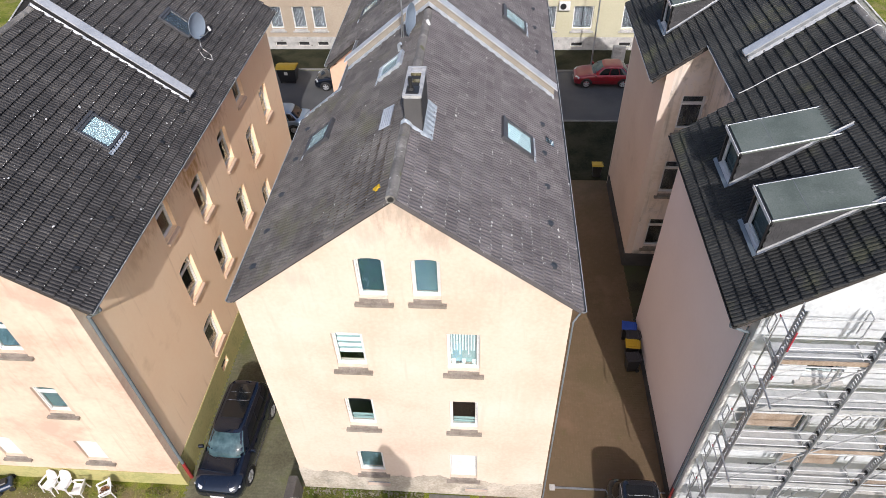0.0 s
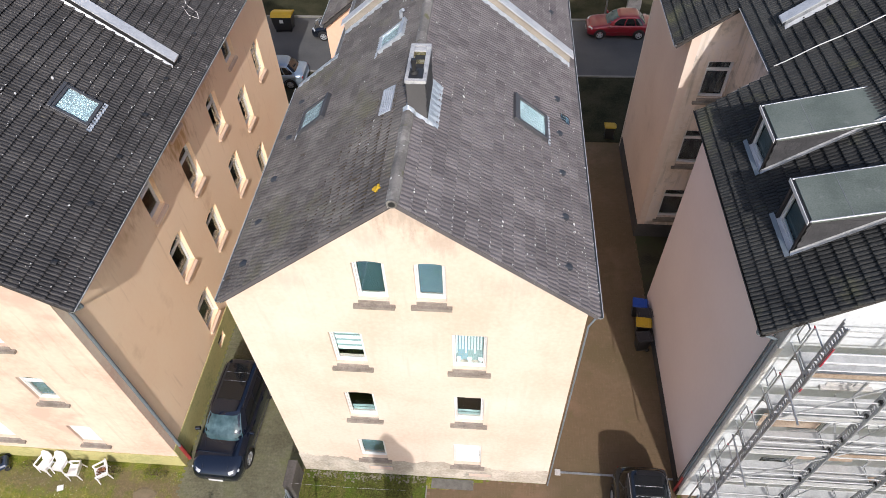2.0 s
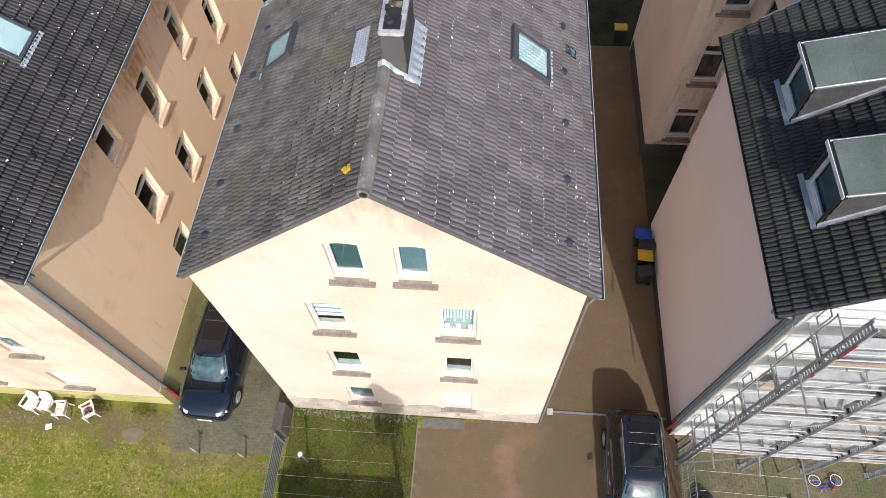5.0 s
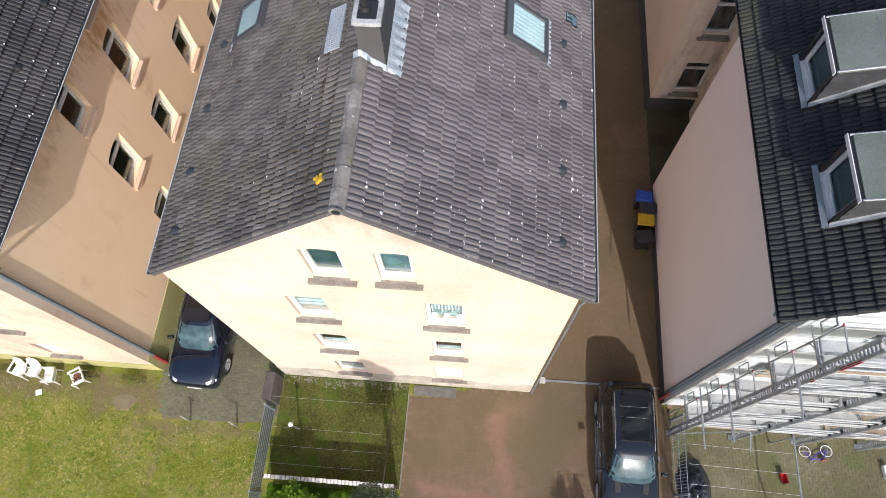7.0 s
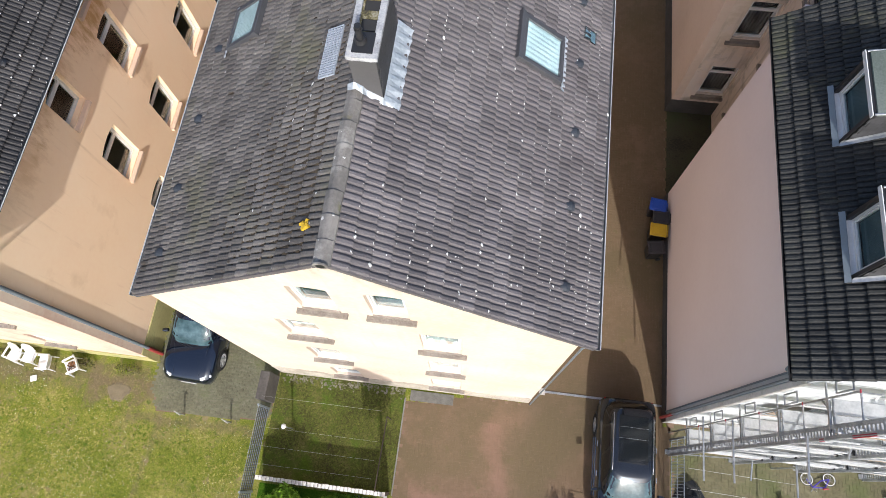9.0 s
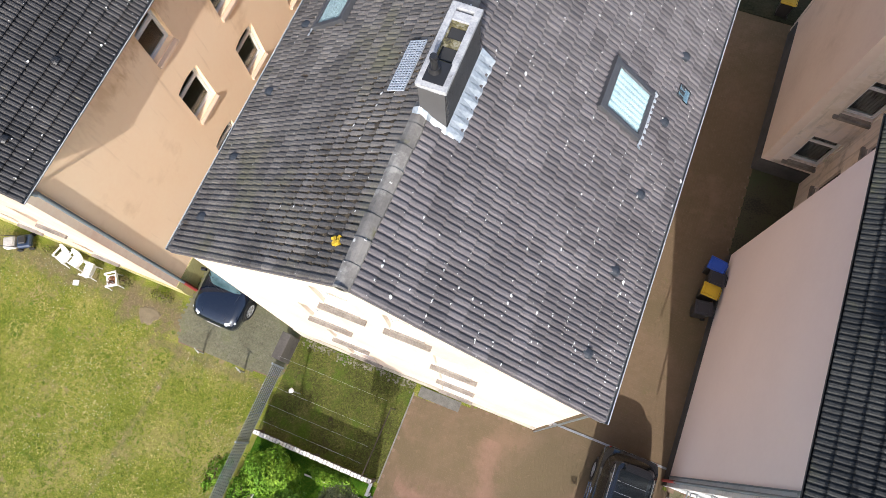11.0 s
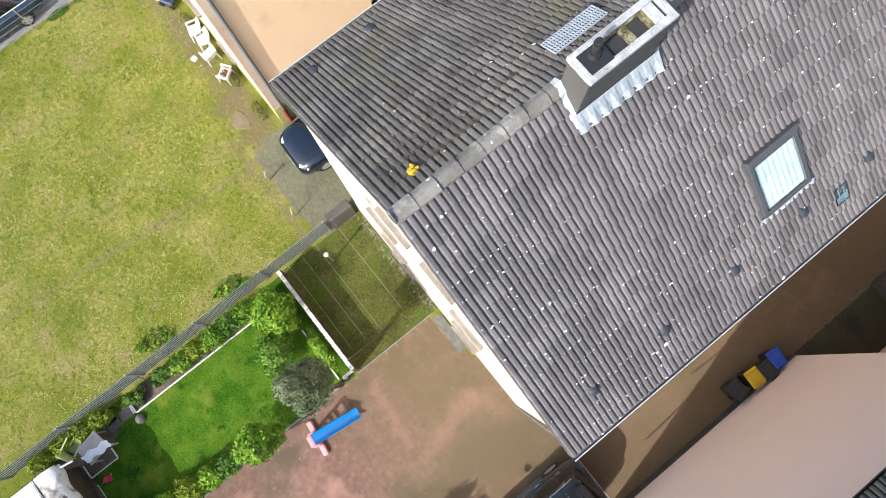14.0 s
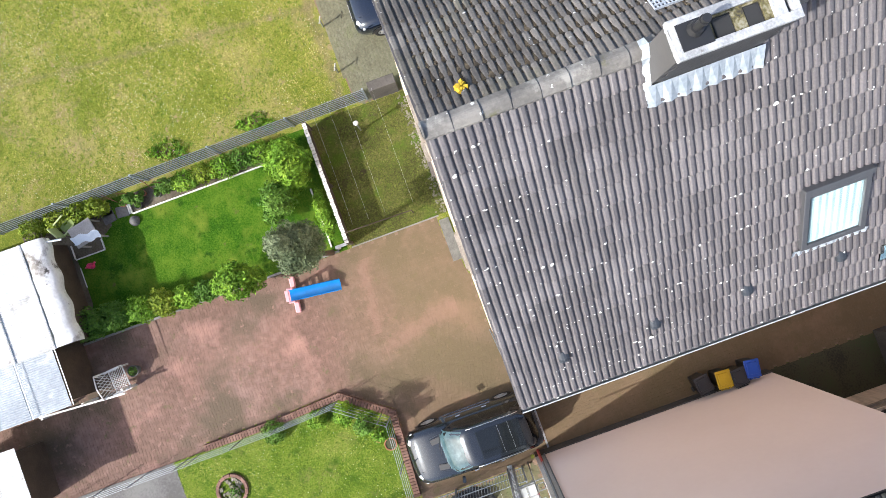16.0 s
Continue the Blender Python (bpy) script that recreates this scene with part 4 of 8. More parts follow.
def satellite_dish(m, arm=0.5, off=0.0, mast=0.0):
    """A dish that faces -y, on a bent bracket; off: how far it stands before its foot; mast: a pole beside it."""
    d = thing("satellite_dish", m, "blue-grey satellite dish on a bent steel bracket on the roof", "satellite dish", "roof satellite dishes")
    rows = []
    for k in range(7):
        r = 0.46 * k / 6
        rows.append([(r * math.cos(a), -off + 0.13 * (1 - (r / 0.46) ** 2), arm + 0.35 + r * 1.1 * math.sin(a)) for a in [2 * math.pi * i / 24 for i in range(24)]])
    refl = part("reflector", Mesh().grid(rows, True), M_DISH, d, smooth=True)
    part("rim", Mesh().path([(p[0], p[1], p[2]) for p in rows[-1] + rows[-1][:1]], 0.012, 6), M_DISH, refl)
    part("bracket", Mesh().path([(0, 0.0, -0.15), (0, 0.05 - off * 0.5, 0.1), (0, 0.16 - off, arm + 0.1), (0, 0.16 - off, arm + 0.4)], 0.022, 8), M_GALV, d)
    part("feed_arm", Mesh().path([(0, 0.1 - off, arm - 0.08), (0, -0.25 - off, arm), (0, -0.56 - off, arm + 0.26)], 0.014, 6), M_GALV, d)
    part("receiver", Mesh().tube((0, -0.60 - off, arm + 0.24), (0, -0.53 - off, arm + 0.40), 0.05, 10), M_WHITE, d, "white receiver head")
    if mast:
        part("mast", Mesh().tube((0, 0.02, -0.1), (0, 0.0, mast), 0.028, 8), M_GALV, d, "upright antenna mast")
        part("stay", Mesh().tube((0, 0.1, -0.1), (0.1, 0.02, mast * 0.8), 0.016, 6), M_GALV, d)
        for z in (mast - 0.05, mast - 0.4):
            part("aerial_rod", Mesh().tube((-0.35, 0.0, z), (0.35, 0.0, z), 0.008, 5), M_GALV, d)
    return d


satellite_dish(pose(-0.66, 8.78, MZ - MS * 0.73 + 0.06, 0, 0, 77), 0.26, 0.27, 1.7)

# --- the peach house ---
LX, LY, LZ, LS = -13.23, 0.07, 14.2, 0.84
peach = thing("apartment_house", pose(LX, LY, 0), "peach rendered apartment house with an anthracite tiled roof", "house")
LLW = [(1.22, 2.05, 8.0, 9.45, 0.06), (1.2, 2.02, 4.76, 6.22, 0.06), (1.15, 2.0, 1.62, 2.95, 0.06),
       (-2.0, -1.2, 8.0, 9.45, 0.06), (-2.0, -1.2, 4.76, 6.22, 0.06), (-2.0, -1.2, 1.62, 2.95, 0.06)]
part("wall", wall_panel(-4.35, 4.35, 0, under_roof(LZ, LS), [0], LLW, 0.3), M_LLG, peach)
for ua, ub, za, zb, arch in LLW:
    window(peach, pose(ua, 0, za), ub - ua, zb - za, fill="shutter" if za < 3 else "blue", split=0.72 if za > 3 else 0.0)
eave_l = LZ - LS * 4.35 - 0.16
EAST = [(4.84, 5.78, 7.92, 9.22), (4.78, 5.86, 4.92, 6.56), (4.66, 5.76, 1.84, 3.48), (7.5, 8.52, 6.62, 8.38), (7.42, 8.5, 3.62, 5.26), (7.42, 8.46, 9.22, 10.2),
        (10.52, 11.5, 6.77, 8.46), (10.48, 11.56, 3.66, 5.4), (10.5, 11.5, 9.35, 10.2), (13.18, 14.2, 8.24, 9.6), (13.18, 14.2, 5.1, 6.86), (13.18, 14.2, 2.0, 3.7), (10.48, 11.5, 0.9, 2.3), (15.8, 16.8, 5.9, 7.5)]
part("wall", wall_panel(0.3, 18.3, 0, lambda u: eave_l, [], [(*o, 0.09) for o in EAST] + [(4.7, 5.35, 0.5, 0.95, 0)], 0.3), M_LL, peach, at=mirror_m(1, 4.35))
for i, (ua, ub, za, zb) in enumerate(EAST):
    window(peach, mirror_m(1, 4.35) @ pose(ua, 0, za), ub - ua, zb - za, sill=M_SILL_P, split=0.68, frame_mat=M_WHITE, inset=0.16)
w = part("cellar_window", Mesh().ring(0.65, 0.45, 0.05, 0.1, 0.15), M_WHITE, peach, at=mirror_m(1, 4.35) @ pose(4.7, 0, 0.5))
part("pane", Mesh().box(0.05, 0.6, 0.12, 0.13, 0.05, 0.4), M_DARKROOM, w)
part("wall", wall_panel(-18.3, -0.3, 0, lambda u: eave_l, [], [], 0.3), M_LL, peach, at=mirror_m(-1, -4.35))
part("wall", wall_panel(-4.35, 4.35, 0, under_roof(LZ, LS), [0], [], 0.3), M_LL, peach, at=pose(0, 18.3, 0))
part("plinth", Mesh().box(-4.38, 4.38, -0.03, -0.003, 0, 0.8).box(4.353, 4.38, -0.003, 4.7, 0, 1.3).box(4.353, 4.38, 5.35, 18.3, 0, 1.3).box(4.353, 4.38, 4.7, 5.35, 0, 0.5).box(4.353, 4.38, 4.7, 5.35, 0.95, 1.3), M_PLINTH_Y, peach, "ochre plinth with a green mossy film")
sl = Mesh()
roof_slab(sl, 1, LS, LZ, 4.93, 0, -0.12, 18.7)
roof_slab(sl, -1, LS, LZ, 4.93, 0, -0.12, 18.7)
lroof = part("roof", sl, M_UNDER, peach, "anthracite concrete-tiled gable roof")
l_tiles = slope_places(1, LS, LZ, 4.95, -0.15, 18.7)
tagged(part("lichen_crust", lichen_crust(l_tiles, 0.8, 6, 0.0125, lift=0.011), M_CRUST, lroof), "white crusts of lichen on the tile noses", kind="stuff")
tagged(part("roof_tiles", joined_tiles(l_tiles + slope_places(-1, LS, LZ, 4.95, -0.15, 18.7), 0.004, OLD_PTS, OLD_FACES), M_TILE_L, lroof), "anthracite double-roll roof tiles with pale lichen", kind="stuff")
ridge_caps(lroof, LZ, -0.15, 9.4, M_RIDGE)
ridge_caps(lroof, LZ, 10.4, 18.7, M_RIDGE)
gutter(peach, 1, 4.93, LZ - LS * 4.93 + 0.01, -0.15, 18.7)
parapet(peach, LS, LZ, 9.53, 0.32, [(1, 4.3, 0.0), (-1, 4.3, 0)], h=0.38, wall_mat=M_BLACK, flash=0.07, flash_mat=M_ZINC)
skylight(lroof, roof_matrix(1, LS, LZ, 3.43, 5.33, 0.03), 1.08, 1.04, fill=False)
skylight(lroof, roof_matrix(1, LS, LZ, 3.28, 12.85, 0.03), 0.95, 1.2, fill=False, flash=False, lining=M_DARKROOM)
for x, y in ((4.32, 0.9), (4.32, 2.95), (4.32, 4.9), (4.32, 6.88), (4.3, 8.8), (4.3, 11.6)):
    vent_tile(lroof, roof_matrix(1, LS, LZ, x, y, 0.03), M_BLACK)
# added dark floors, out of sight, that block light in the hollow house
for z in (0.1, 3.2, 6.3, 9.2):
    part("floor_slab", Mesh().box(-4.04, 4.04, 0.31, 17.9, z, z + 0.15), M_DARKROOM, peach)
lx, lz = 5.0, LZ - LS * 4.93 - 0.05
downpipe(peach, [(lx, 0.14, lz), (lx, 0.16, lz - 0.15), (4.42, 0.28, lz - 0.6), (4.42, 0.28, 1.05)], 0.055, red_from=((4.42, 0.28, 0.0), (4.42, 0.28, 1.1)))
satellite_dish(pose(LX + 3.64, LY + 13.04, LZ - LS * 3.64 + 0.06, 0, 0, 72), 0.42, 0.12)
part("antenna_cable", Mesh().path([(3.66, 13.0, LZ - LS * 3.66 + 0.12), (3.75, 12.8, LZ - LS * 3.75 + 0.11), (4.1, 12.75, LZ - LS * 4.1 + 0.11), (4.2, 12.5, LZ - LS * 4.2 + 0.11), (3.95, 12.35, LZ - LS * 3.95 + 0.11), (3.7, 12.6, LZ - LS * 3.7 + 0.11)], 0.011, 5), M_WHITE, lroof, "loose white antenna cable")

# --- the pink house with scaffolding ---
RX, RY, RZ, RS = 13.16, 0.15, 14.2, 0.80
pink = thing("apartment_house", pose(RX, RY, 0), "pink rendered apartment house with a black tiled roof", "house")
RW = [(-2.6, -1.6, 8.2, 9.5, 0.0), (1.2, 2.2, 8.2, 9.5, 0.0), (-2.6, -1.6, 5.2, 6.6, 0), (1.2, 2.2, 5.2, 6.6, 0), (-2.6, -1.6, 2.2, 3.5, 0), (1.2, 2.2, 2.2, 3.5, 0)]
part("wall", wall_panel(-4.3, 4.3, 0, under_roof(RZ, RS), [0], RW, 0.3), M_PRIMER, pink, "gable wall primed white for new render")
for ua, ub, za, zb, arch in RW:
    window(pink, pose(ua, 0, za), ub - ua, zb - za, sill=M_CONC)
eave_r = RZ - RS * 4.35 - 0.16
part("wall", wall_panel(-8.35, -0.3, 0, lambda u: eave_r, [], [], 0.3), M_PINK, pink, at=mirror_m(-1, -4.3))
part("wall", wall_panel(-18.6, -12.25, 0, lambda u: eave_r, [], [], 0.3), M_PINK_OLD, pink, at=mirror_m(-1, -4.3))
inner_r = RZ - RS * 2.6 - 0.16
RIN = [(-11.3, -10.4, 7.6, 9.2, 0.12), (-9.6, -9.0, 7.9, 9.0, 0.1), (-11.3, -10.4, 4.6, 6.2, 0.12), (-11.3, -10.4, 1.6, 3.2, 0.12)]
part("wall", wall_panel(-12.25, -8.05, 0, lambda u: inner_r, [], RIN, 0.25), M_R2, pink, at=mirror_m(-1, -2.5))
for ua, ub, za, zb, arch in RIN:
    window(pink, mirror_m(-1, -2.5) @ pose(ua, 0, za), ub - ua, zb - za, frame_mat=M_BROWNFRAME)
part("wall", wall_panel(-4.0, -2.5, 0, under_roof(RZ, RS), [], [], 0.3), M_R2, pink, at=pose(0, 8.05, 0))
R2W = [(-3.5, -2.56, 7.9, 9.45, 0.0), (-3.5, -2.56, 4.6, 6.3, 0.0), (-3.55, -2.56, 1.35, 3.02, 0.0)]
part("wall", wall_panel(-4.0, -2.25, 0, under_roof(RZ, RS), [], R2W, 0.3), M_R2, pink, "old grey-pink render with stains", at=pose(0, 12.25, 0))
for ua, ub, za, zb, arch in R2W:
    window(pink, pose(ua, 12.25, za), ub - ua, zb - za, split=0.75, sill=M_SILL, fill="sheer")
part("wall", wall_panel(-4.3, 4.3, 0, under_roof(RZ, RS), [0], [], 0.3), M_R2, pink, at=pose(0, 18.6, 0))
part("wall", wall_panel(0.3, 18.6, 0, lambda u: eave_r, [], [], 0.3), M_PINK, pink, at=mirror_m(1, 4.3))
part("plinth", Mesh().box(-4.34, -4.303, -0.01, 8.36, 0, 0.45).box(-4.34, -4.303, 12.24, 18.6, 0, 0.8).box(-4.34, -2.5, 12.2, 12.247, 0, 0.8), M_PLINTH_D, pink, "black bitumen-coated plinth")
sl = Mesh()
roof_slab(sl, -1, RS, RZ, 3.1, 0, -0.1, 19.0)
roof_slab(sl, -1, RS, RZ, 4.88, 3.1, -0.1, 8.15)
roof_slab(sl, -1, RS, RZ, 4.88, 3.1, 11.9, 19.0)
roof_slab(sl, 1, RS, RZ, 4.88, 0, -0.1, 19.0)
rroof = part("roof", sl, M_UNDER, pink, "black concrete-tiled gable roof with mossy patches")
DORMERS = (1.72, 4.55, 14.3)
def r_skip(x, y):
    return (x > 3.0 and 8.1 < y < 11.9) or any(d - 0.02 < y < d + 1.28 and 1.72 < x < 4.05 for d in DORMERS)
tagged(part("roof_tiles", joined_tiles(slope_places(-1, RS, RZ, 4.9, -0.15, 18.9, r_skip) + slope_places(1, RS, RZ, 4.9, -0.15, 18.9), 0.004, OLD_PTS, OLD_FACES), M_TILE_R, rroof), "black double-roll roof tiles with mossy patches", kind="stuff")
ridge_caps(rroof, RZ, -0.15, 9.5, M_RIDGE)
ridge_caps(rroof, RZ, 10.5, 18.8, M_RIDGE)
gutter(pink, -1, 4.86, RZ - RS * 4.88, -0.15, 8.15, M_BLACK)
gutter(pink, -1, 4.86, RZ - RS * 4.88, 11.9, 18.9)
gutter(pink, -1, 3.1, RZ - RS * 3.1, 8.2, 11.85)
parapet(pink, RS, RZ, 9.75, 0.30, [(-1, 2.55, 0.0), (1, 4.3, 0)], wall_mat=M_ZINC, flash=0.12, flash_mat=M_CAP)
downpipe(pink, [(-4.9, 0.15, 10.2), (-4.88, 0.12, 10.0), (-4.36, 0.14, 9.75), (-4.36, 0.14, 1.2)], 0.04, red_from=((-4.36, 0.14, 0.0), (-4.36, 0.14, 1.25)))
part("conduit", Mesh().path([(-4.34, 0.3, 9.8), (-4.34, 0.3, 0.5)], 0.022, 6), M_PVC, pink)
part("corner_trim", Mesh().box(-4.31, -4.2, -0.02, -0.003, 0.0, 9.6).box(-4.33, -4.303, -0.02, 0.1, 0.46, 9.6), M_PAINT_WHITE, pink, "pale corner bead")


# dark floors nobody sees, put in to darken the windows
for z in (0.1, 3.2, 6.3, 9.2):
    part("floor_slab", Mesh().box(-3.98, 3.98, 0.31, 8.0, z, z + 0.15), M_DARKROOM, pink)
    part("floor_slab", Mesh().box(-2.2, 3.98, 8.0, 18.2, z, z + 0.15), M_DARKROOM, pink)


def dormer(parent, y0, w=1.26):
    """A flat-roofed dormer with slate cheeks and a white window."""
    xf, xb = -4.08, -1.75
    zf, ztf, ztb = RZ - RS * 4.08, 12.12, 12.78
    m = Mesh()
    for y in (y0, y0 + w):
        for d in (0.0, 0.05 if y == y0 else -0.05):
            m.face((xf, y + d, zf), (xf, y + d, ztf), (xb, y + d, ztb), (xb, y + d, RZ + RS * xb - 0.1))
    d = part("dormer", m, M_SLATE, parent, "flat-roofed dormer with dark slate cheeks")
    s = Mesh()
    for r in range(9):
        for k in range(17):
            x0 = xf + 0.02 + k * 0.14 + (0.07 if r % 2 else 0)
            zz = zf + 0.1 + r * 0.13
            if zz > RZ + RS * (x0 + 0.15) - 0.05 and zz + 0.14 < ztf + (x0 - xf) * 0.277:
                s.box(x0, x0 + 0.137, y0 - 0.010, y0 - 0.002, zz, zz + 0.135)
    if s.v:
        tagged(part("slate_cladding", s, M_SLATE, d), kind="stuff")
    t = Mesh()
    k = len(t.v)
    for x, z in ((xf - 0.01, ztf + 0.016), (xb + 0.1, ztb + 0.02)):
        for yy in (y0 - 0.08, y0 + w + 0.04):
            t.v += [(x, yy, z), (x, yy, z + 0.09)]
    t.f += [(0, 1, 3, 2), (4, 6, 7, 5), (1, 5, 7, 3), (0, 2, 6, 4), (0, 4, 5, 1), (2, 3, 7, 6)]
    top = part("dormer_roof", t, M_FELT, d, "grey-green roofing felt")
    for x in (-3.3, -2.55):
        part("felt_seam", Mesh().box(x, x + 0.02, y0 - 0.07, y0 + w + 0.07, 0.0, 0.012, Matrix.Translation((0, 0, ztf + 0.072 + (x - xf + 0.14) * 0.262))), M_GUT, top, "dark seam between felt sheets")
    for yy in (y0 - 0.1, y0 + w + 0.02):
        part("edge_trim", Mesh().tube((xf - 0.05, yy + 0.02, ztf + 0.08), (xb + 0.1, yy + 0.02, ztb + 0.1), 0.022, 6), M_ZINC, top, "zinc edge trim")
    part("fascia", Mesh().box(xf - 0.082, xf - 0.011, y0 - 0.1, y0 + w + 0.06, ztf - 0.03, ztf + 0.07), M_BLACK, d, "dark box gutter")
    part("gutter_lip", Mesh().box(xf - 0.10, xf - 0.083, y0 - 0.11, y0 + w + 0.07, ztf - 0.01, ztf + 0.09), M_WHITE, d, "white gutter edge")
    wz0 = zf + 0.04
    window(d, mirror_m(-1, xf - 0.02) @ pose(-(y0 + w - 0.08), 0.06, wz0 + 0.05), w - 0.16, ztf - wz0 - 0.1, sill=M_WHITE, fill="blue", inset=0.015)
    for ya in (y0, y0 + w - 0.08):
        part("front_post", Mesh().box(xf - 0.02, xf + 0.05, ya, ya + 0.08, zf - 0.05, ztf - 0.02), M_BLACK, d)
    # stepped lead gutters along the cheeks, running up the slope
    rows = [[], [], []]
    n = 12
    for i in range(n + 1):
        x = xf - 0.05 + (xb + 0.3 - xf) * i / n
        z = RZ + RS * x
        rows[0].append((x, y0 - 0.012, z + 0.22))
        rows[1].append((x, y0 - 0.03, z + 0.155 + 0.012 * (i % 2)))
        rows[2].append((x, y0 - 0.085 - 0.008 * (i % 2), z + 0.142 + 0.014 * (i % 2)))
    part("flashing", Mesh().grid(rows), M_ZINC, d, "stepped lead flashing")
    part("apron", Mesh().grid([[(x, y0 - 0.08 + (w + 0.16) * i / 8, RZ + RS * x + 0.16 + 0.008 * (i % 2)) for i in range(9)] for x in (xf - 0.06, xf - 0.15)]), M_PVC, d, "narrow lead apron")
    return d


M_FELT = material("roofing_felt", [(0.085, 0.105, 0.088), (0.12, 0.142, 0.122), (0.15, 0.172, 0.15)], 1.2, 30.0, 0.7, 0.1, spots=[((0.19, 0.21, 0.19), 2.2, 0.62, 0.1)])
for y0 in DORMERS:
    dormer(rroof, y0)
cb = Mesh()
for i in range(24):
    x0, x1 = -3.1 + 3.2 * i / 24, -3.1 + 3.2 * (i + 1) / 24
    f = lambda x: (x, 8.25 - 0.12 * (x + 3.1), RZ - RS * abs(x) + 0.15 + 0.02 * math.sin(x * 5))
    cb.tube(f(x0), f(x1), 0.016, 5)
part("cable", cb, M_WHITE, rroof, "loose white antenna cable")

# ---- ground, paving, street ----
M_GRASS = material("dry_lawn", [(0.100, 0.127, 0.015), (0.160, 0.181, 0.026), (0.248, 0.232, 0.064)], 0.55, 28.0, 0.95, 0.7, spec=0.1,
                   spots=[((0.25, 0.208, 0.092), 0.5, 0.52, 0.16), ((0.078, 0.122, 0.014), 0.8, 0.60, 0.08), ((0.235, 0.185, 0.098), 1.7, 0.58, 0.10), ((0.070, 0.108, 0.014), 5.5, 0.54, 0.12), ((0.27, 0.222, 0.105), 8.0, 0.60, 0.10)], fine_mix=0.7, bump_scale=40)


def worn(m, colour, bands):
    """Trodden, thin-grown stretches: bands of (axis, slope, middle, half width, from, to, share), with ragged edges."""
    n, l = m.node_tree.nodes, m.node_tree.links
    base = n["Principled BSDF"].inputs["Base Color"]
    out = base.links[0].from_socket
    sep = n.new("ShaderNodeSeparateXYZ")
    l.new(n.new("ShaderNodeNewGeometry").outputs["Position"], sep.inputs[0])
    rag = n.new("ShaderNodeTexNoise")
    rag.inputs["Scale"].default_value, rag.inputs["Detail"].default_value, rag.inputs["Roughness"].default_value = 1.6, 8.0, 0.75
    l.new(n["Noise Texture"].inputs["Vector"].links[0].from_socket, rag.inputs["Vector"])

    def math_node(op, a, b, c=0.0):
        k = n.new("ShaderNodeMath")
        k.operation = op
        for i, s in enumerate((a, b, c)):
            if isinstance(s, (int, float)):
                k.inputs[i].default_value = s
            else:
                l.new(s, k.inputs[i])
        return k.outputs[0]

    for across, slope, mid, half, lo, hi, share in bands:
        u, v = (sep.outputs[0], sep.outputs[1]) if across == "x" else (sep.outputs[1], sep.outputs[0])
        d = math_node("ABSOLUTE", math_node("SUBTRACT", math_node("MULTIPLY_ADD", v, slope, u), mid), 0)
        d = math_node("SUBTRACT", 1.0, math_node("DIVIDE", d, half))
        d = math_node("MULTIPLY_ADD", math_node("SUBTRACT", rag.outputs[0], 0.5), 4.5, d)
        fac = n.new("ShaderNodeMapRange")
        fac.inputs["To Max"].default_value = share
        l.new(d, fac.inputs[0])
        keep = math_node("MULTIPLY", math_node("GREATER_THAN", v, lo), math_node("LESS_THAN", v, hi))
        mx = n.new("ShaderNodeMix")
        mx.data_type = "RGBA"
        l.new(math_node("MULTIPLY", fac.outputs[0], keep), mx.inputs[0])
        l.new(out, mx.inputs[6])
        mx.inputs[7].default_value = (*colour, 1)
        out = mx.outputs[2]
    l.new(out, base)


TRODDEN = [("x", -0.1, -8.1, 0.17, -16.0, -1.4, 0.4), ("y", 0.0, -0.75, 0.75, -17.5, -8.8, 0.75), ("y", 0.0, -1.9, 0.3, -9.5, -4.6, 0.6), ("y", 0.0, -0.95, 0.75, -11.2, -8.6, 0.9)]
worn(M_GRASS, (0.165, 0.130, 0.075), TRODDEN)
M_GREEN = material("lush_lawn", [(0.020, 0.068, 0.003), (0.044, 0.106, 0.006), (0.082, 0.142, 0.012)], 1.1, 18.0, 0.95, 0.5, spec=0.1, fine_mix=0.4, bump_scale=40,
                   spots=[((0.115, 0.158, 0.018), 0.8, 0.52, 0.14), ((0.016, 0.05, 0.004), 1.3, 0.58, 0.1), ((0.09, 0.085, 0.03), 2.2, 0.64, 0.08)])
M_MOSS = material("mossy_grass", [(0.046, 0.048, 0.015), (0.074, 0.080, 0.020), (0.112, 0.108, 0.036)], 0.8, 20.0, 0.95, 0.5, spec=0.1, fine_mix=0.6, bump_scale=40,
                  spots=[((0.062, 0.098, 0.012), 0.9, 0.50, 0.14), ((0.05, 0.040, 0.024), 1.2, 0.60, 0.1)])
M_PAVE = material("red_brown_paving_brick", [(0.128, 0.072, 0.050), (0.172, 0.100, 0.074), (0.222, 0.136, 0.108)], 0.3, 5.0, 0.85, 0.12, island=0.09, objrand=0.09,
                  spots=[((0.088, 0.062, 0.038), 0.28, 0.50, 0.10), ((0.285, 0.155, 0.122), 0.42, 0.56, 0.12), ((0.092, 0.068, 0.040), 0.7, 0.62, 0.12), ((0.10, 0.085, 0.035), 2.2, 0.60, 0.10), ((0.225, 0.135, 0.10), 3.4, 0.60, 0.10)], fine_mix=0.3,
                  film=((0.125, 0.092, 0.043), -6.0, -2.0, 0.70))
M_PAVE_L = material("grey_olive_concrete_paver", [(0.083, 0.079, 0.046), (0.124, 0.12, 0.071), (0.166, 0.162, 0.116)], 0.5, 12.0, 0.7, 0.2, island=0.10,
                    spots=[((0.108, 0.116, 0.037), 0.5, 0.52, 0.15)], fine_mix=0.3)
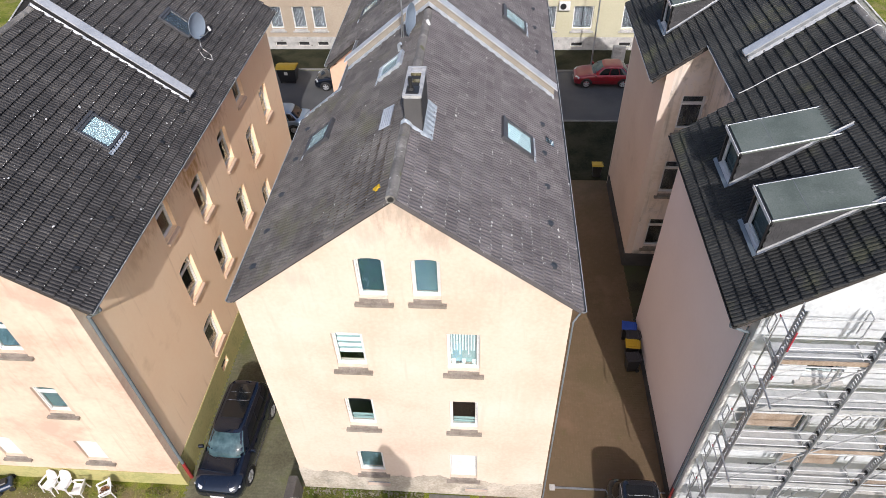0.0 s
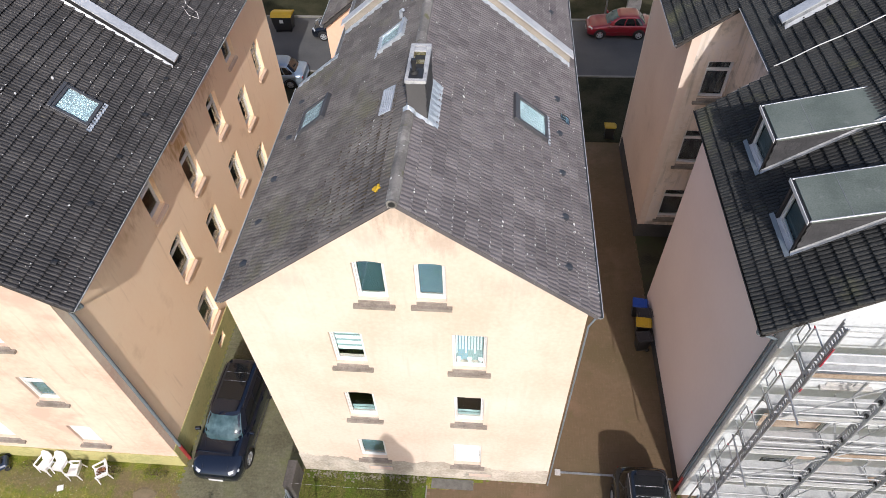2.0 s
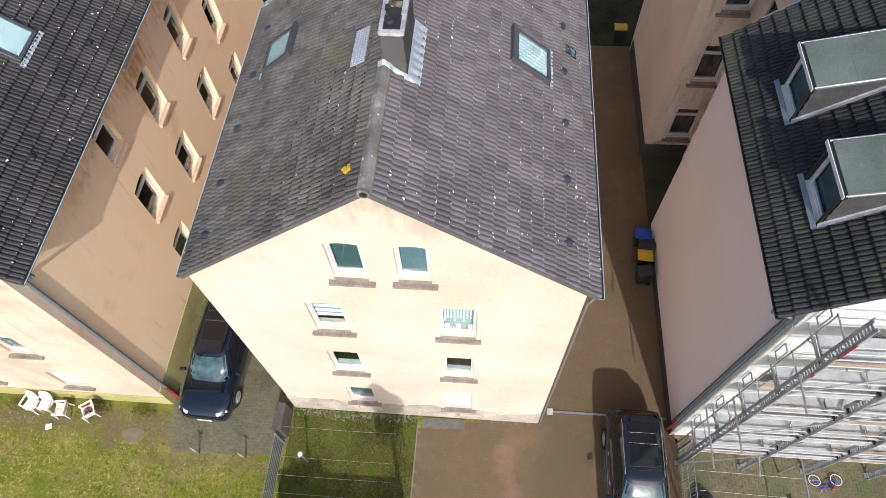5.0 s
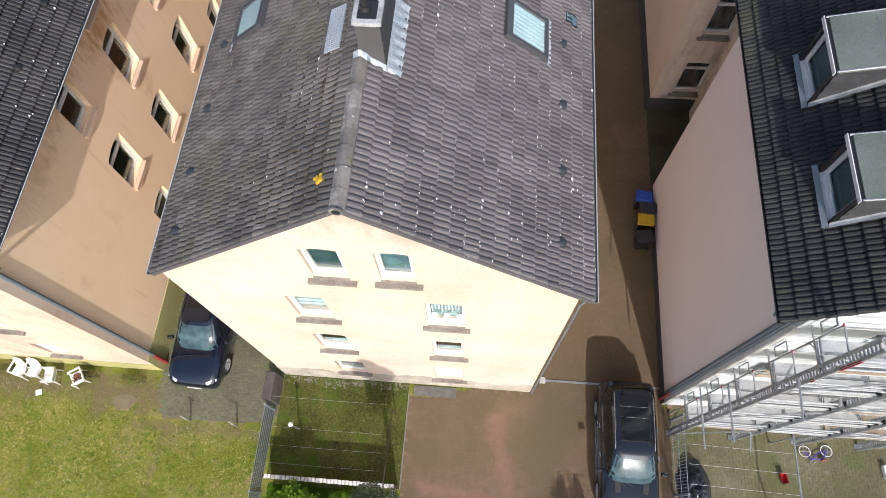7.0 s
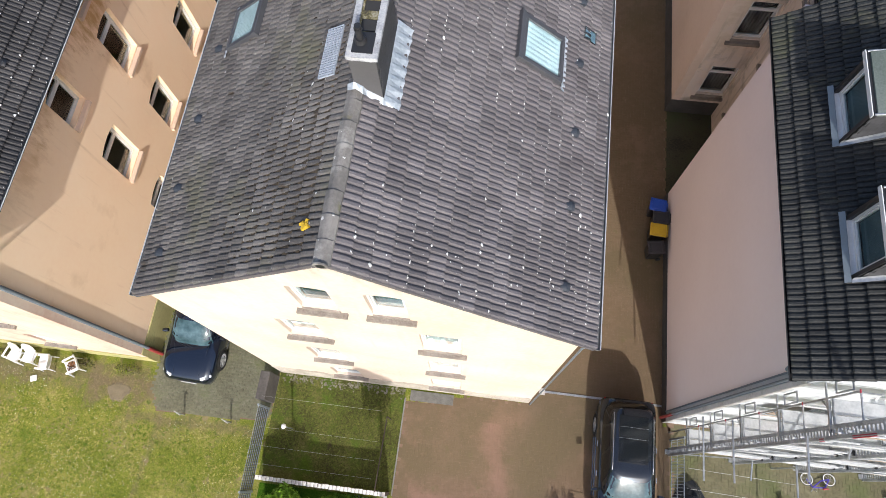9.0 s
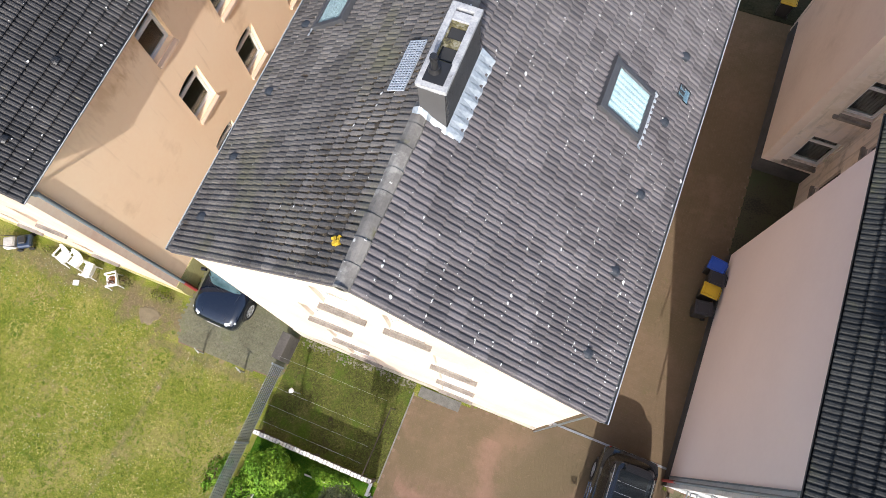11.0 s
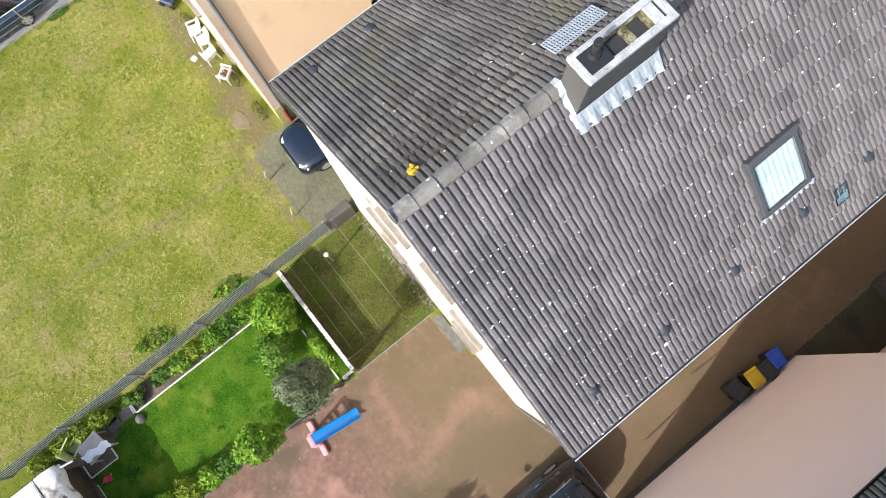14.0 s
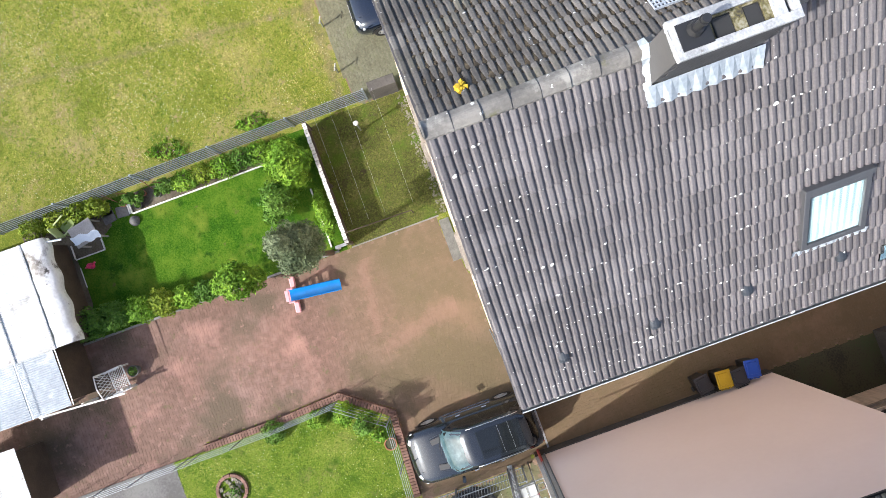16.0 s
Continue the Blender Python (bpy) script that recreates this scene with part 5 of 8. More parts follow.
M_PAVE_R = material("mossy_yard_paver", [(0.088, 0.080, 0.038), (0.122, 0.110, 0.056), (0.155, 0.142, 0.082)], 0.5, 12.0, 0.85, 0.2, island=0.12, objrand=0.12,
                    spots=[((0.088, 0.098, 0.034), 0.7, 0.50, 0.14), ((0.17, 0.165, 0.11), 1.6, 0.62, 0.1)], fine_mix=0.3)
worn(M_PAVE, (0.265, 0.145, 0.11), [("x", 0.28, 2.9, 0.4, -3.4, -0.6, 0.38), ("y", 0.15, -3.0, 0.3, 0.6, 3.2, 0.35), ("x", 0.0, 2.2, 0.9, -10.5, -6.0, 0.3)])
M_JOINT = material("joint_soil", [(0.155, 0.102, 0.068), (0.19, 0.128, 0.09)], 1.0, 20.0, 0.95, 0.2)
M_ASPH = material("asphalt", [(0.060, 0.061, 0.061), (0.080, 0.080, 0.079), (0.10, 0.10, 0.095)], 0.4, 60.0, 0.85, 0.2)
M_KERB = material("kerb_stone", [(0.166, 0.162, 0.149), (0.224, 0.216, 0.199)], 2.0, 30.0, 0.9, 0.15)
M_SLAB = material("dark_grey_slab", [(0.083, 0.079, 0.075), (0.116, 0.112, 0.108), (0.149, 0.145, 0.137)], 0.8, 14.0, 0.9, 0.15)
# green of verge and mossy pavement set dark to hold the houses' shade
M_VERGE_SHADE = material("shade_dark_groundcover", [(0.018, 0.019, 0.011), (0.034, 0.035, 0.019), (0.05, 0.044, 0.027)], 0.8, 14.0, 0.95, 0.5, spec=0.1)
M_EARTH = material("dark_earth", [(0.029, 0.029, 0.017), (0.058, 0.054, 0.029), (0.05, 0.062, 0.025)], 0.8, 16.0, 0.95, 0.4)

M_CORNER = material("corner_lawn_green", [(0.055, 0.102, 0.009), (0.098, 0.150, 0.015), (0.155, 0.188, 0.032)], 1.0, 18.0, 0.95, 0.5, spec=0.1, fine_mix=0.6, bump_scale=40,
                    spots=[((0.19, 0.17, 0.06), 0.9, 0.57, 0.12), ((0.045, 0.092, 0.008), 1.8, 0.56, 0.12), ((0.05, 0.085, 0.010), 6.0, 0.56, 0.12)])
gr = Mesh()
gr.face((-320, -320, 0), (320, -320, 0), (320, 320, 0), (-320, 320, 0))
tagged(part("ground", gr, M_GRASS), "dry mown lawn and open ground", "ground", kind="structure")
DRIVE = [(0.12, -0.21), (0.12, -3.45), (0.1, -6.3), (0.02, -17.5), (5.0, -17.5), (5.0, -10.5), (4.68, -10.45), (4.68, -7.6), (4.6, -5.45), (5.8, -3.8), (9.12, -3.95), (9.12, 0.0),
         (8.86, 0.0), (8.86, 23.6), (4.33, 23.6), (4.33, 0.2), (2.4, 0.2), (0.9, -0.21)]
sheet("drive_bed", DRIVE, 0.004, M_JOINT, "brick-paved drive and yard", "paving")
LDRIVE = [(-8.8, -0.9), (-8.8, 23.6), (-4.45, 23.6), (-4.45, -1.25), (-4.9, -1.5), (-8.5, -1.62)]
sheet("parking_bed", LDRIVE, 0.004, M_JOINT, "concrete-paved parking strip", "paving")
RYARD = [(8.9, 0.3), (9.15, -0.3), (9.15, -9.0), (24, -9.0), (24, 0.3)]
sheet("yard_bed", RYARD, 0.004, M_JOINT, "mossy paved yard behind the scaffolded house", "paving")
sheet("court", [(8.87, 8.1), (10.8, 8.1), (10.8, 12.45), (8.87, 12.45)], 0.006, M_EARTH, "dark mossy earth in a small court", "ground")
sheet("court", [(-4.4, 8.45), (-2.78, 8.45), (-2.78, 12.45), (-4.4, 12.45)], 0.006, M_EARTH, "dark earth in a small court", "ground")
STRIP = [(-4.4, 0.22), (-4.45, -3.3), (0.06, -3.3), (0.06, 0.22)]
sheet("grass_strip", STRIP, 0.02, M_MOSS, "mossy grass under the washing lines", "lawn")
GARDEN = [(-4.35, -3.45), (-4.4, -14.0), (0.03, -14.0), (0.08, -6.3), (0.1, -3.45)]
sheet("garden_lawn", GARDEN, 0.015, M_GREEN, "lush green garden lawn", "lawn")
RLAWN = [(4.95, -11.6), (4.95, -7.7), (4.82, -5.6), (5.95, -4.0), (8.75, -4.15), (8.9, -11.6)]
sheet("corner_lawn", RLAWN, 0.05, M_CORNER, "green lawn with daisies inside brick edging", "lawn")
sheet("slab_terrace", [(4.95, -18), (4.95, -11.62), (9.1, -11.62), (9.1, -18)], 0.03, M_SLAB, "dark grey concrete terrace", "paving")
# front street
sheet("pavement", [(-60, 19.2), (60, 19.2), (60, 25.3), (-60, 25.3)], 0.03, M_VERGE_SHADE, "mossy pavement along the street, darkened for the houses' shade", "pavement")
sheet("road", [(-90, 25.45), (90, 25.45), (90, 31.9), (-90, 31.9)], 0.008, M_ASPH, "grey asphalt street", "road")
sheet("verge", [(-60, 32.1), (60, 32.1), (60, 37.2), (-60, 37.2)], 0.05, M_VERGE_SHADE, "green planted verge before the houses, darkened for their shade", "lawn")
# street beyond the lawn
sheet("side_road", [(-60, -60), (-26.0, -60), (-26.0, 22), (-60, 22)], 0.008, M_ASPH, "grey asphalt side street", "road")
M_YARDSLAB = material("wet_grey_yard_concrete", [(0.17, 0.172, 0.172), (0.225, 0.225, 0.222), (0.29, 0.285, 0.275)], 0.7, 12.0, 0.55, 0.1, island=0.1,
                      spots=[((0.11, 0.10, 0.085), 1.2, 0.60, 0.1)])
M_YARDBRICK = material("brown_yard_brick", [(0.135, 0.098, 0.062), (0.185, 0.138, 0.09), (0.235, 0.18, 0.125)], 0.8, 12.0, 0.85, 0.15, island=0.14)
sheet("side_yard", [(-25.9, -60), (-18.3, -60), (-18.3, -0.98), (-25.9, -0.98)], 0.02, M_YARDSLAB, "wet grey concrete yard beyond the lawn", "paving")
sheet("yard_path", [(-25.9, -0.97), (-18.0, -0.97), (-18.0, 0.0), (-25.9, 0.0)], 0.012, M_JOINT, "brown brick path along the peach house", "paving")


def kerb(y, x0, x1):
    m = Mesh()
    x = x0
    while x < x1:
        m.box(x, x + 0.99, y, y + 0.13, -0.1, 0.1)
        x += 1.0
    return tagged(part("kerb", m, M_KERB), "row of grey kerb stones", "kerb", kind="structure")


kerb(25.31, -40, 40)
kerb(31.93, -40, 40)


def brick_block(l, w, h, joint=0.0014):
    j = joint / 2
    return [(j, j, 0), (l - j, j, 0), (l - j, w - j, 0), (j, w - j, 0), (j + .002, j + .002, h), (l - j - .002, j + .002, h), (l - j - .002, w - j - .002, h), (j + .002, w - j - .002, h)]


BRICK_F = [(4, 5, 6, 7), (0, 1, 5, 4), (1, 2, 6, 5), (2, 3, 7, 6), (3, 0, 4, 7)]


def herringbone(poly, w):
    """Places of a herringbone pavement: (x, y, upright)."""
    xs, ys = [p[0] for p in poly], [p[1] for p in poly]
    i0, i1, j0, j1 = int(min(xs) / w) - 2, int(max(xs) / w) + 2, int(min(ys) / w) - 2, int(max(ys) / w) + 2
    out = []
    for i in range(i0, i1):
        for j in range(j0, j1):
            k = (i - j) % 4
            if k == 0 and inside(poly, (i + 1) * w, (j + 0.5) * w):
                out.append((i * w, j * w, False))
            elif k == 3 and inside(poly, (i + 0.5) * w, (j + 1) * w):
                out.append((i * w, j * w, True))
    return out


def courses(poly, l, w):
    out = []
    xs, ys = [p[0] for p in poly], [p[1] for p in poly]
    j = int(min(ys) / w) - 1
    while j * w < max(ys):
        i = int(min(xs) / l) - 1
        while i * l < max(xs):
            x = i * l + (l / 2 if j % 2 else 0)
            if inside(poly, x + l / 2, j * w + w / 2):
                out.append((x, j * w, False))
            i += 1
        j += 1
    return out


def joined_bricks(name, places, l, w, h, z, mat, label):
    rng = np.random.default_rng(11)
    pts = np.array(brick_block(l, w, h))
    v, f = [], []
    for i, (x, y, up) in enumerate(places):
        p = pts.copy()
        if up:
            p = np.stack([w - p[:, 1], p[:, 0], p[:, 2]], 1)
        p[4:, 2] += rng.uniform(-0.0015, 0.0015) + rng.uniform(-0.001, 0.001, 4)
        v.append(p + (x, y, z))
        f += [tuple(8 * i + a for a in q) for q in BRICK_F]
    me = bpy.data.meshes.new(name)
    me.from_pydata(np.concatenate(v), [], f)
    me.update()
    return tagged(part(name, me, mat), label, "paving", kind="stuff")


PW = 0.11
drive_places = herringbone([p for p in DRIVE], PW)
near_bricks = [b for b in drive_places if 0.9 < b[0] < 3.0 and -2.9 < b[1] < -0.9][:300]
chosen = set(near_bricks)
joined_bricks("drive_bricks", [b for b in drive_places if b not in chosen], 2 * PW, PW, 0.005, 0.004, M_PAVE, "red-brown herringbone paving bricks with mossy film")
joined_bricks("parking_pavers", courses([p for p in LDRIVE], 0.2, 0.105), 0.2, 0.105, 0.012, 0.004, M_PAVE_L, "grey-olive interlocking concrete pavers")
yard_places = herringbone([(9.15, 0.1), (9.3, -6), (18, -6), (18, 0.1)], 0.11)
near_pavers = [b for b in yard_places if 10.4 < b[0] < 13.4 and -3.2 < b[1] < -0.7][:300]
chosen_pavers = set(near_pavers)
joined_bricks("yard_pavers", [b for b in yard_places if b not in chosen_pavers], 0.22, 0.11, 0.010, 0.004, M_PAVE_R, "mossy herringbone yard pavers")

joined_bricks("path_bricks", courses([(-22.5, -0.96), (-18.1, -0.96), (-18.1, 0.0), (-22.5, 0.0)], 0.22, 0.11), 0.22, 0.11, 0.02, 0.012, M_YARDBRICK, "brown path bricks beside the peach house")
joined_bricks("yard_slabs", courses([(-19.9, -4.2), (-18.35, -4.2), (-18.35, -1.0), (-19.9, -1.0)], 0.6, 0.2), 0.6, 0.2, 0.022, 0.02, M_YARDSLAB, "grey concrete yard slabs with dark joints")

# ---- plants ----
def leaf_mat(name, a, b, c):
    return material(name, [a, b, c], 1.5, 12.0, 0.6, 0.0, island=0.3, fine_mix=0.3, spec=0.2)


M_LEAF = leaf_mat("bright_green_leaves", (0.07, 0.165, 0.01), (0.13, 0.25, 0.018), (0.2, 0.32, 0.028))
M_LEAF_D = leaf_mat("grey_green_needles", (0.058, 0.082, 0.038), (0.10, 0.13, 0.066), (0.155, 0.185, 0.105))
M_LEAF_M = leaf_mat("mid_green_leaves", (0.05, 0.12, 0.012), (0.085, 0.175, 0.022), (0.13, 0.23, 0.036))
M_LEAF_Y = leaf_mat("yellow_green_leaves", (0.108, 0.166, 0.012), (0.166, 0.224, 0.017), (0.224, 0.274, 0.025))
M_LEAF_DRY = leaf_mat("dry_weed_leaves", (0.083, 0.083, 0.025), (0.133, 0.124, 0.05), (0.183, 0.158, 0.075))
M_TWIG = plain("brown_twig", (0.1, 0.066, 0.042), 0.9)


def leaves(blobs, n, size, seed, lean=0.5):
    """Small folded leaves spread through rough ellipsoids (x, y, z, rx, ry, rz), denser at the rim."""
    rng = np.random.default_rng(seed)
    vol = np.array([b[3] * b[4] * b[5] for b in blobs]) ** 0.7
    v, f = [], []
    for i, b in enumerate(blobs):
        k = int(n * vol[i] / vol.sum())
        d = rng.normal(size=(k, 3))
        d /= np.linalg.norm(d, axis=1)[:, None]
        d[:, 2] = np.where(d[:, 2] < -0.3, -d[:, 2] * 0.6, d[:, 2])
        ph = rng.uniform(0, 6.28, 6)
        rough = 1 + 0.13 * np.sin(5 * d[:, 0] + ph[0]) * np.sin(4 * d[:, 1] + ph[1]) + 0.12 * np.sin(9 * d[:, 1] + ph[2]) * np.sin(8 * d[:, 2] + ph[3]) + 0.08 * np.sin(14 * d[:, 0] + ph[4])
        r = (rng.uniform(0.45, 1.0, k) ** 0.45) * rough
        p = d * r[:, None] * np.array(b[3:6]) + np.array(b[:3])
        p[:, 2] = np.maximum(p[:, 2], 0.03)
        nrm = d + rng.normal(size=(k, 3)) * lean
        nrm /= np.linalg.norm(nrm, axis=1)[:, None]
        t = np.cross(nrm, rng.normal(size=(k, 3)))
        t /= np.linalg.norm(t, axis=1)[:, None]
        bi = np.cross(nrm, t)
        s = size * rng.uniform(0.6, 1.4, k)[:, None]
        base = len(v) and sum(len(a) for a in v)
        quad = np.stack([p - t * s, p + bi * s * 0.45 + nrm * s * 0.15, p + t * s, p - bi * s * 0.45 + nrm * s * 0.15], 1).reshape(-1, 3)
        v.append(quad)
        f += [(base + 4 * j, base + 4 * j + 1, base + 4 * j + 2, base + 4 * j + 3) for j in range(k)]
    me = bpy.data.meshes.new("leaves")
    me.from_pydata(np.concatenate(v), [], f)
    me.update()
    return me


def shrub(x, y, blobs, n, size, mat, seed, label, name="shrub", category="shrub", group=""):
    t = thing(name, pose(x, y, 0), label, category, group)
    m = Mesh()
    rng = random.Random(seed)
    for b in blobs:
        for i in range(5):
            m.tube((b[0] * 0.3 + rng.uniform(-.05, .05), b[1] * 0.3 + rng.uniform(-.05, .05), 0.0),
                   (b[0] + rng.uniform(-.5, .5) * b[3], b[1] + rng.uniform(-.5, .5) * b[4], b[2] + b[5] * 0.5), 0.022, 5, 0.006)
    part("stems", m, M_TWIG, t)
    part("crown", leaves(blobs, n, size, seed), mat, t)
    return t


shrub(-3.1, -4.15, [(0, 0, 1.1, 0.85, 0.75, 0.95), (0.5, -0.2, 0.8, 0.5, 0.5, 0.7), (-0.35, -0.4, 0.6, 0.5, 0.45, 0.55)], 6500, 0.06, M_LEAF, 1, "bright green leafy shrub by the lattice fence")
shrub(-2.15, -4.9, [(0, 0, 1.0, 0.6, 0.55, 0.9), (0.35, -0.4, 0.6, 0.4, 0.4, 0.5)], 2600, 0.055, M_LEAF_M, 3, "loose mid-green garden shrub")
shrub(-0.1, -7.1, [(0, 0, 1.2, 0.68, 0.7, 0.9), (0.1, 0.5, 0.8, 0.4, 0.45, 0.6)], 4400, 0.06, M_LEAF, 4, "bright green leafy shrub at the lawn's edge")
# the slim evergreen tree whose shade falls on the gable
tree = thing("evergreen_tree", pose(0.03, -4.03, 0), "slim evergreen tree with a dense grey-green crown", "tree")
tk = Mesh()
for i in range(5):
    tk.tube((0.03 * math.sin(i), 0.03 * math.cos(i), i * 1.0), (0.03 * math.sin(i + 1), 0.03 * math.cos(i + 1), i + 1.02), 0.1 - 0.014 * i, 9, 0.088 - 0.014 * i)
part("trunk", tk, M_TWIG, tree)
lm = Mesh()
rng = random.Random(17)
for i in range(26):
    a, z = rng.random() * 6.28, rng.uniform(2.2, 5.2)
    r = rng.uniform(0.3, 0.5)
    lm.tube((0, 0, z), (r * math.cos(a), r * math.sin(a), z + rng.uniform(0.3, 0.8)), 0.03, 5, 0.008)
part("limbs", lm, M_TWIG, tree)
part("crown", leaves([(-0.12, 0.0, 4.65, 0.72, 0.70, 1.25), (0.08, -0.18, 4.2, 0.54, 0.54, 0.85), (-0.34, 0.18, 4.2, 0.52, 0.52, 0.85), (-0.14, 0.0, 3.0, 0.50, 0.50, 1.0), (-0.1, 0.18, 5.3, 0.43, 0.43, 0.7), (-0.25, -0.24, 5.3, 0.42, 0.42, 0.7), (-0.18, 0.0, 6.1, 0.28, 0.28, 0.7)], 15500, 0.042, 2), M_LEAF_D, tree)
shrub(-1.3, -3.75, [(0, 0, 0.4, 0.85, 0.3, 0.4)], 1700, 0.055, M_LEAF, 5, "green perennials along the lattice fence")
for i, (x, y, r, mt) in enumerate([(-0.2, -8.4, 0.4, M_LEAF_M), (-0.26, -9.1, 0.45, M_LEAF), (-0.32, -9.9, 0.5, M_LEAF_Y), (-0.38, -10.7, 0.5, M_LEAF), (-0.45, -11.6, 0.55, M_LEAF_M), (-0.5, -12.5, 0.62, M_LEAF_M)]):
    shrub(x, y, [(0, 0, 0.45, r, r * 1.05, 0.45), (0.1, 0.25, 0.4, r * .6, r * .5, 0.4)], 1900, 0.055, mt, 10 + i, "low clipped hedge shrub beside the brick drive", "hedge_shrub", "hedge", "hedge along the drive")
for i, (x, y, r, mt) in enumerate([(-4.0, -5.1, 0.45, M_LEAF), (-4.05, -5.8, 0.42, M_LEAF_M), (-4.0, -6.5, 0.45, M_LEAF), (-4.05, -7.2, 0.4, M_LEAF_Y), (-4.0, -7.9, 0.38, M_LEAF), (-4.1, -8.6, 0.26, M_LEAF_M), (-4.1, -9.85, 0.2, M_LEAF_M), (-4.2, -11.1, 0.36, M_LEAF_Y), (-4.25, -11.7, 0.42, M_LEAF_Y), (-4.25, -12.5, 0.42, M_LEAF_Y), (-4.3, -13.4, 0.4, M_LEAF_Y)]):
    shrub(x, y, [(0, 0, 0.3, r, r * 1.1, 0.38), (0.1, 0.3, 0.25, r * .6, r * .6, 0.3)], 1000, 0.055, mt, 30 + i, "green border perennials beside the mesh fence", "border_plant", "plant", "plants in the border")
for i, (x, y, r) in enumerate([(-5.15, -5.0, 0.35), (-5.3, -8.2, 0.4)]):
    shrub(x, y, [(0, 0, 0.04, r * 0.9, r * 1.5, 0.12), (0.25, 0.45, 0.03, r * 0.7, r * 0.7, 0.1), (-0.1, -0.5, 0.03, r * 0.5, r * 0.6, 0.1)], 420, 0.06, M_LEAF, 50 + i, "wild green tuft growing through the fence", "border_plant", "plant")
for i, (x, y, r) in enumerate([(5.2, -6.4, 0.35), (5.1, -7.9, 0.4), (5.3, -5.4, 0.38), (5.75, -4.75, 0.35), (6.2, -4.4, 0.35)]):
    tall = (0.25, 0.25, 0.45, 0.85, 0.7)[i]
    shrub(x, y, [(0, 0, tall, r, r, tall + 0.05), (0.1, 0.12, tall * 1.5, r * 0.4, r * 0.4, tall * 0.7)], 1100, 0.05, (M_LEAF, M_LEAF_M)[i % 2], 60 + i, "green perennial clump inside the brick edging", "border_plant", "plant", "plants by the brick edging")
for i, x in enumerate((-14.5, -11.5, -9.8, -15.8)):
    shrub(x, -0.35, [(0, 0, 0.12, 0.5, 0.22, 0.2)], 300, 0.035, M_LEAF_DRY, 80 + i, "weeds along the house wall", "weed_tuft", "weeds", "weeds along the wall")


def grass_stuff(name, poly, n, height, mat, seed, label, hole=None, blade=0.012, rise=0.22):
    rng = np.random.default_rng(seed)
    xs, ys = [p[0] for p in poly], [p[1] for p in poly]
    v, f = [], []
    k = 0
    while k < n:
        x, y = rng.uniform(min(xs), max(xs)), rng.uniform(min(ys), max(ys))
        if not inside(poly, x, y) or (hole and inside(hole, x, y)):
            k += 0.2
            continue
        k += 1
        for b in range(4):
            a = rng.uniform(0, 6.28)
            dx, dy = math.cos(a), math.sin(a)
            h = height * rng.uniform(0.6, 1.5)
            w = blade
            ox, oy = x + rng.uniform(-.03, .03), y + rng.uniform(-.03, .03)
            b0 = len(v)
            v += [(ox - dy * w, oy + dx * w, 0.0), (ox + dy * w, oy - dx * w, 0.0), (ox + dx * h * 1.1, oy + dy * h * 1.1, h * rise + 0.008)]
            f.append((b0, b0 + 1, b0 + 2))
    me = bpy.data.meshes.new(name)
    me.from_pydata(v, [], f)
    me.update()
    return tagged(part(name, me, mat, at=pose(0, 0, 0.005)), label, "grass", kind="stuff")


M_BLADE = material("grass_blades", [(0.118, 0.158, 0.018), (0.186, 0.209, 0.032), (0.298, 0.272, 0.089)], 0.7, 6.0, 0.8, 0.0, spec=0.1, island=0.38, fine_mix=0.5,
                   spots=[((0.29, 0.235, 0.115), 0.6, 0.55, 0.14), ((0.085, 0.14, 0.016), 4.5, 0.55, 0.12), ((0.085, 0.15, 0.014), 0.9, 0.62, 0.08)])
worn(M_BLADE, (0.20, 0.158, 0.09), TRODDEN)
M_BLADE_G = material("lush_grass_blades", [(0.026, 0.085, 0.004), (0.048, 0.122, 0.008), (0.082, 0.152, 0.014)], 0.6, 6.0, 0.8, 0.0, spec=0.1, island=0.2, fine_mix=0.4)
M_BLADE_C = material("corner_grass_blades", [(0.095, 0.149, 0.013), (0.141, 0.195, 0.023), (0.199, 0.228, 0.046)], 0.6, 6.0, 0.8, 0.0, spec=0.1, island=0.32, fine_mix=0.4,
                     spots=[((0.065, 0.125, 0.010), 1.8, 0.54, 0.12), ((0.06, 0.11, 0.012), 5.0, 0.56, 0.1)])
M_BLADE_S = material("olive_strip_blades", [(0.062, 0.078, 0.014), (0.092, 0.112, 0.020), (0.135, 0.142, 0.036)], 0.8, 6.0, 0.8, 0.0, spec=0.1, island=0.3, fine_mix=0.5,
                     spots=[((0.075, 0.125, 0.013), 0.9, 0.52, 0.12)])
LAWN = [(-17.9, -0.2), (-17.9, -16), (-4.75, -16), (-4.75, -1.75), (-8.9, -1.75), (-8.9, -0.2)]
grass_stuff("lawn_grass", LAWN, 36000, 0.046, M_BLADE, 1, "dry yellowish lawn grass", blade=0.016, rise=0.30)
grass_stuff("garden_grass", GARDEN, 6500, 0.04, M_BLADE_G, 2, "short lush garden grass", blade=0.014, rise=0.3)
grass_stuff("corner_grass", RLAWN, 5200, 0.042, M_BLADE_C, 3, "green lawn grass inside the brick edging", blade=0.014, rise=0.3).location.z = 0.05
grass_stuff("strip_grass", STRIP, 2300, 0.036, M_BLADE_S, 4, "thin mossy grass under the washing lines").location.z = 0.02


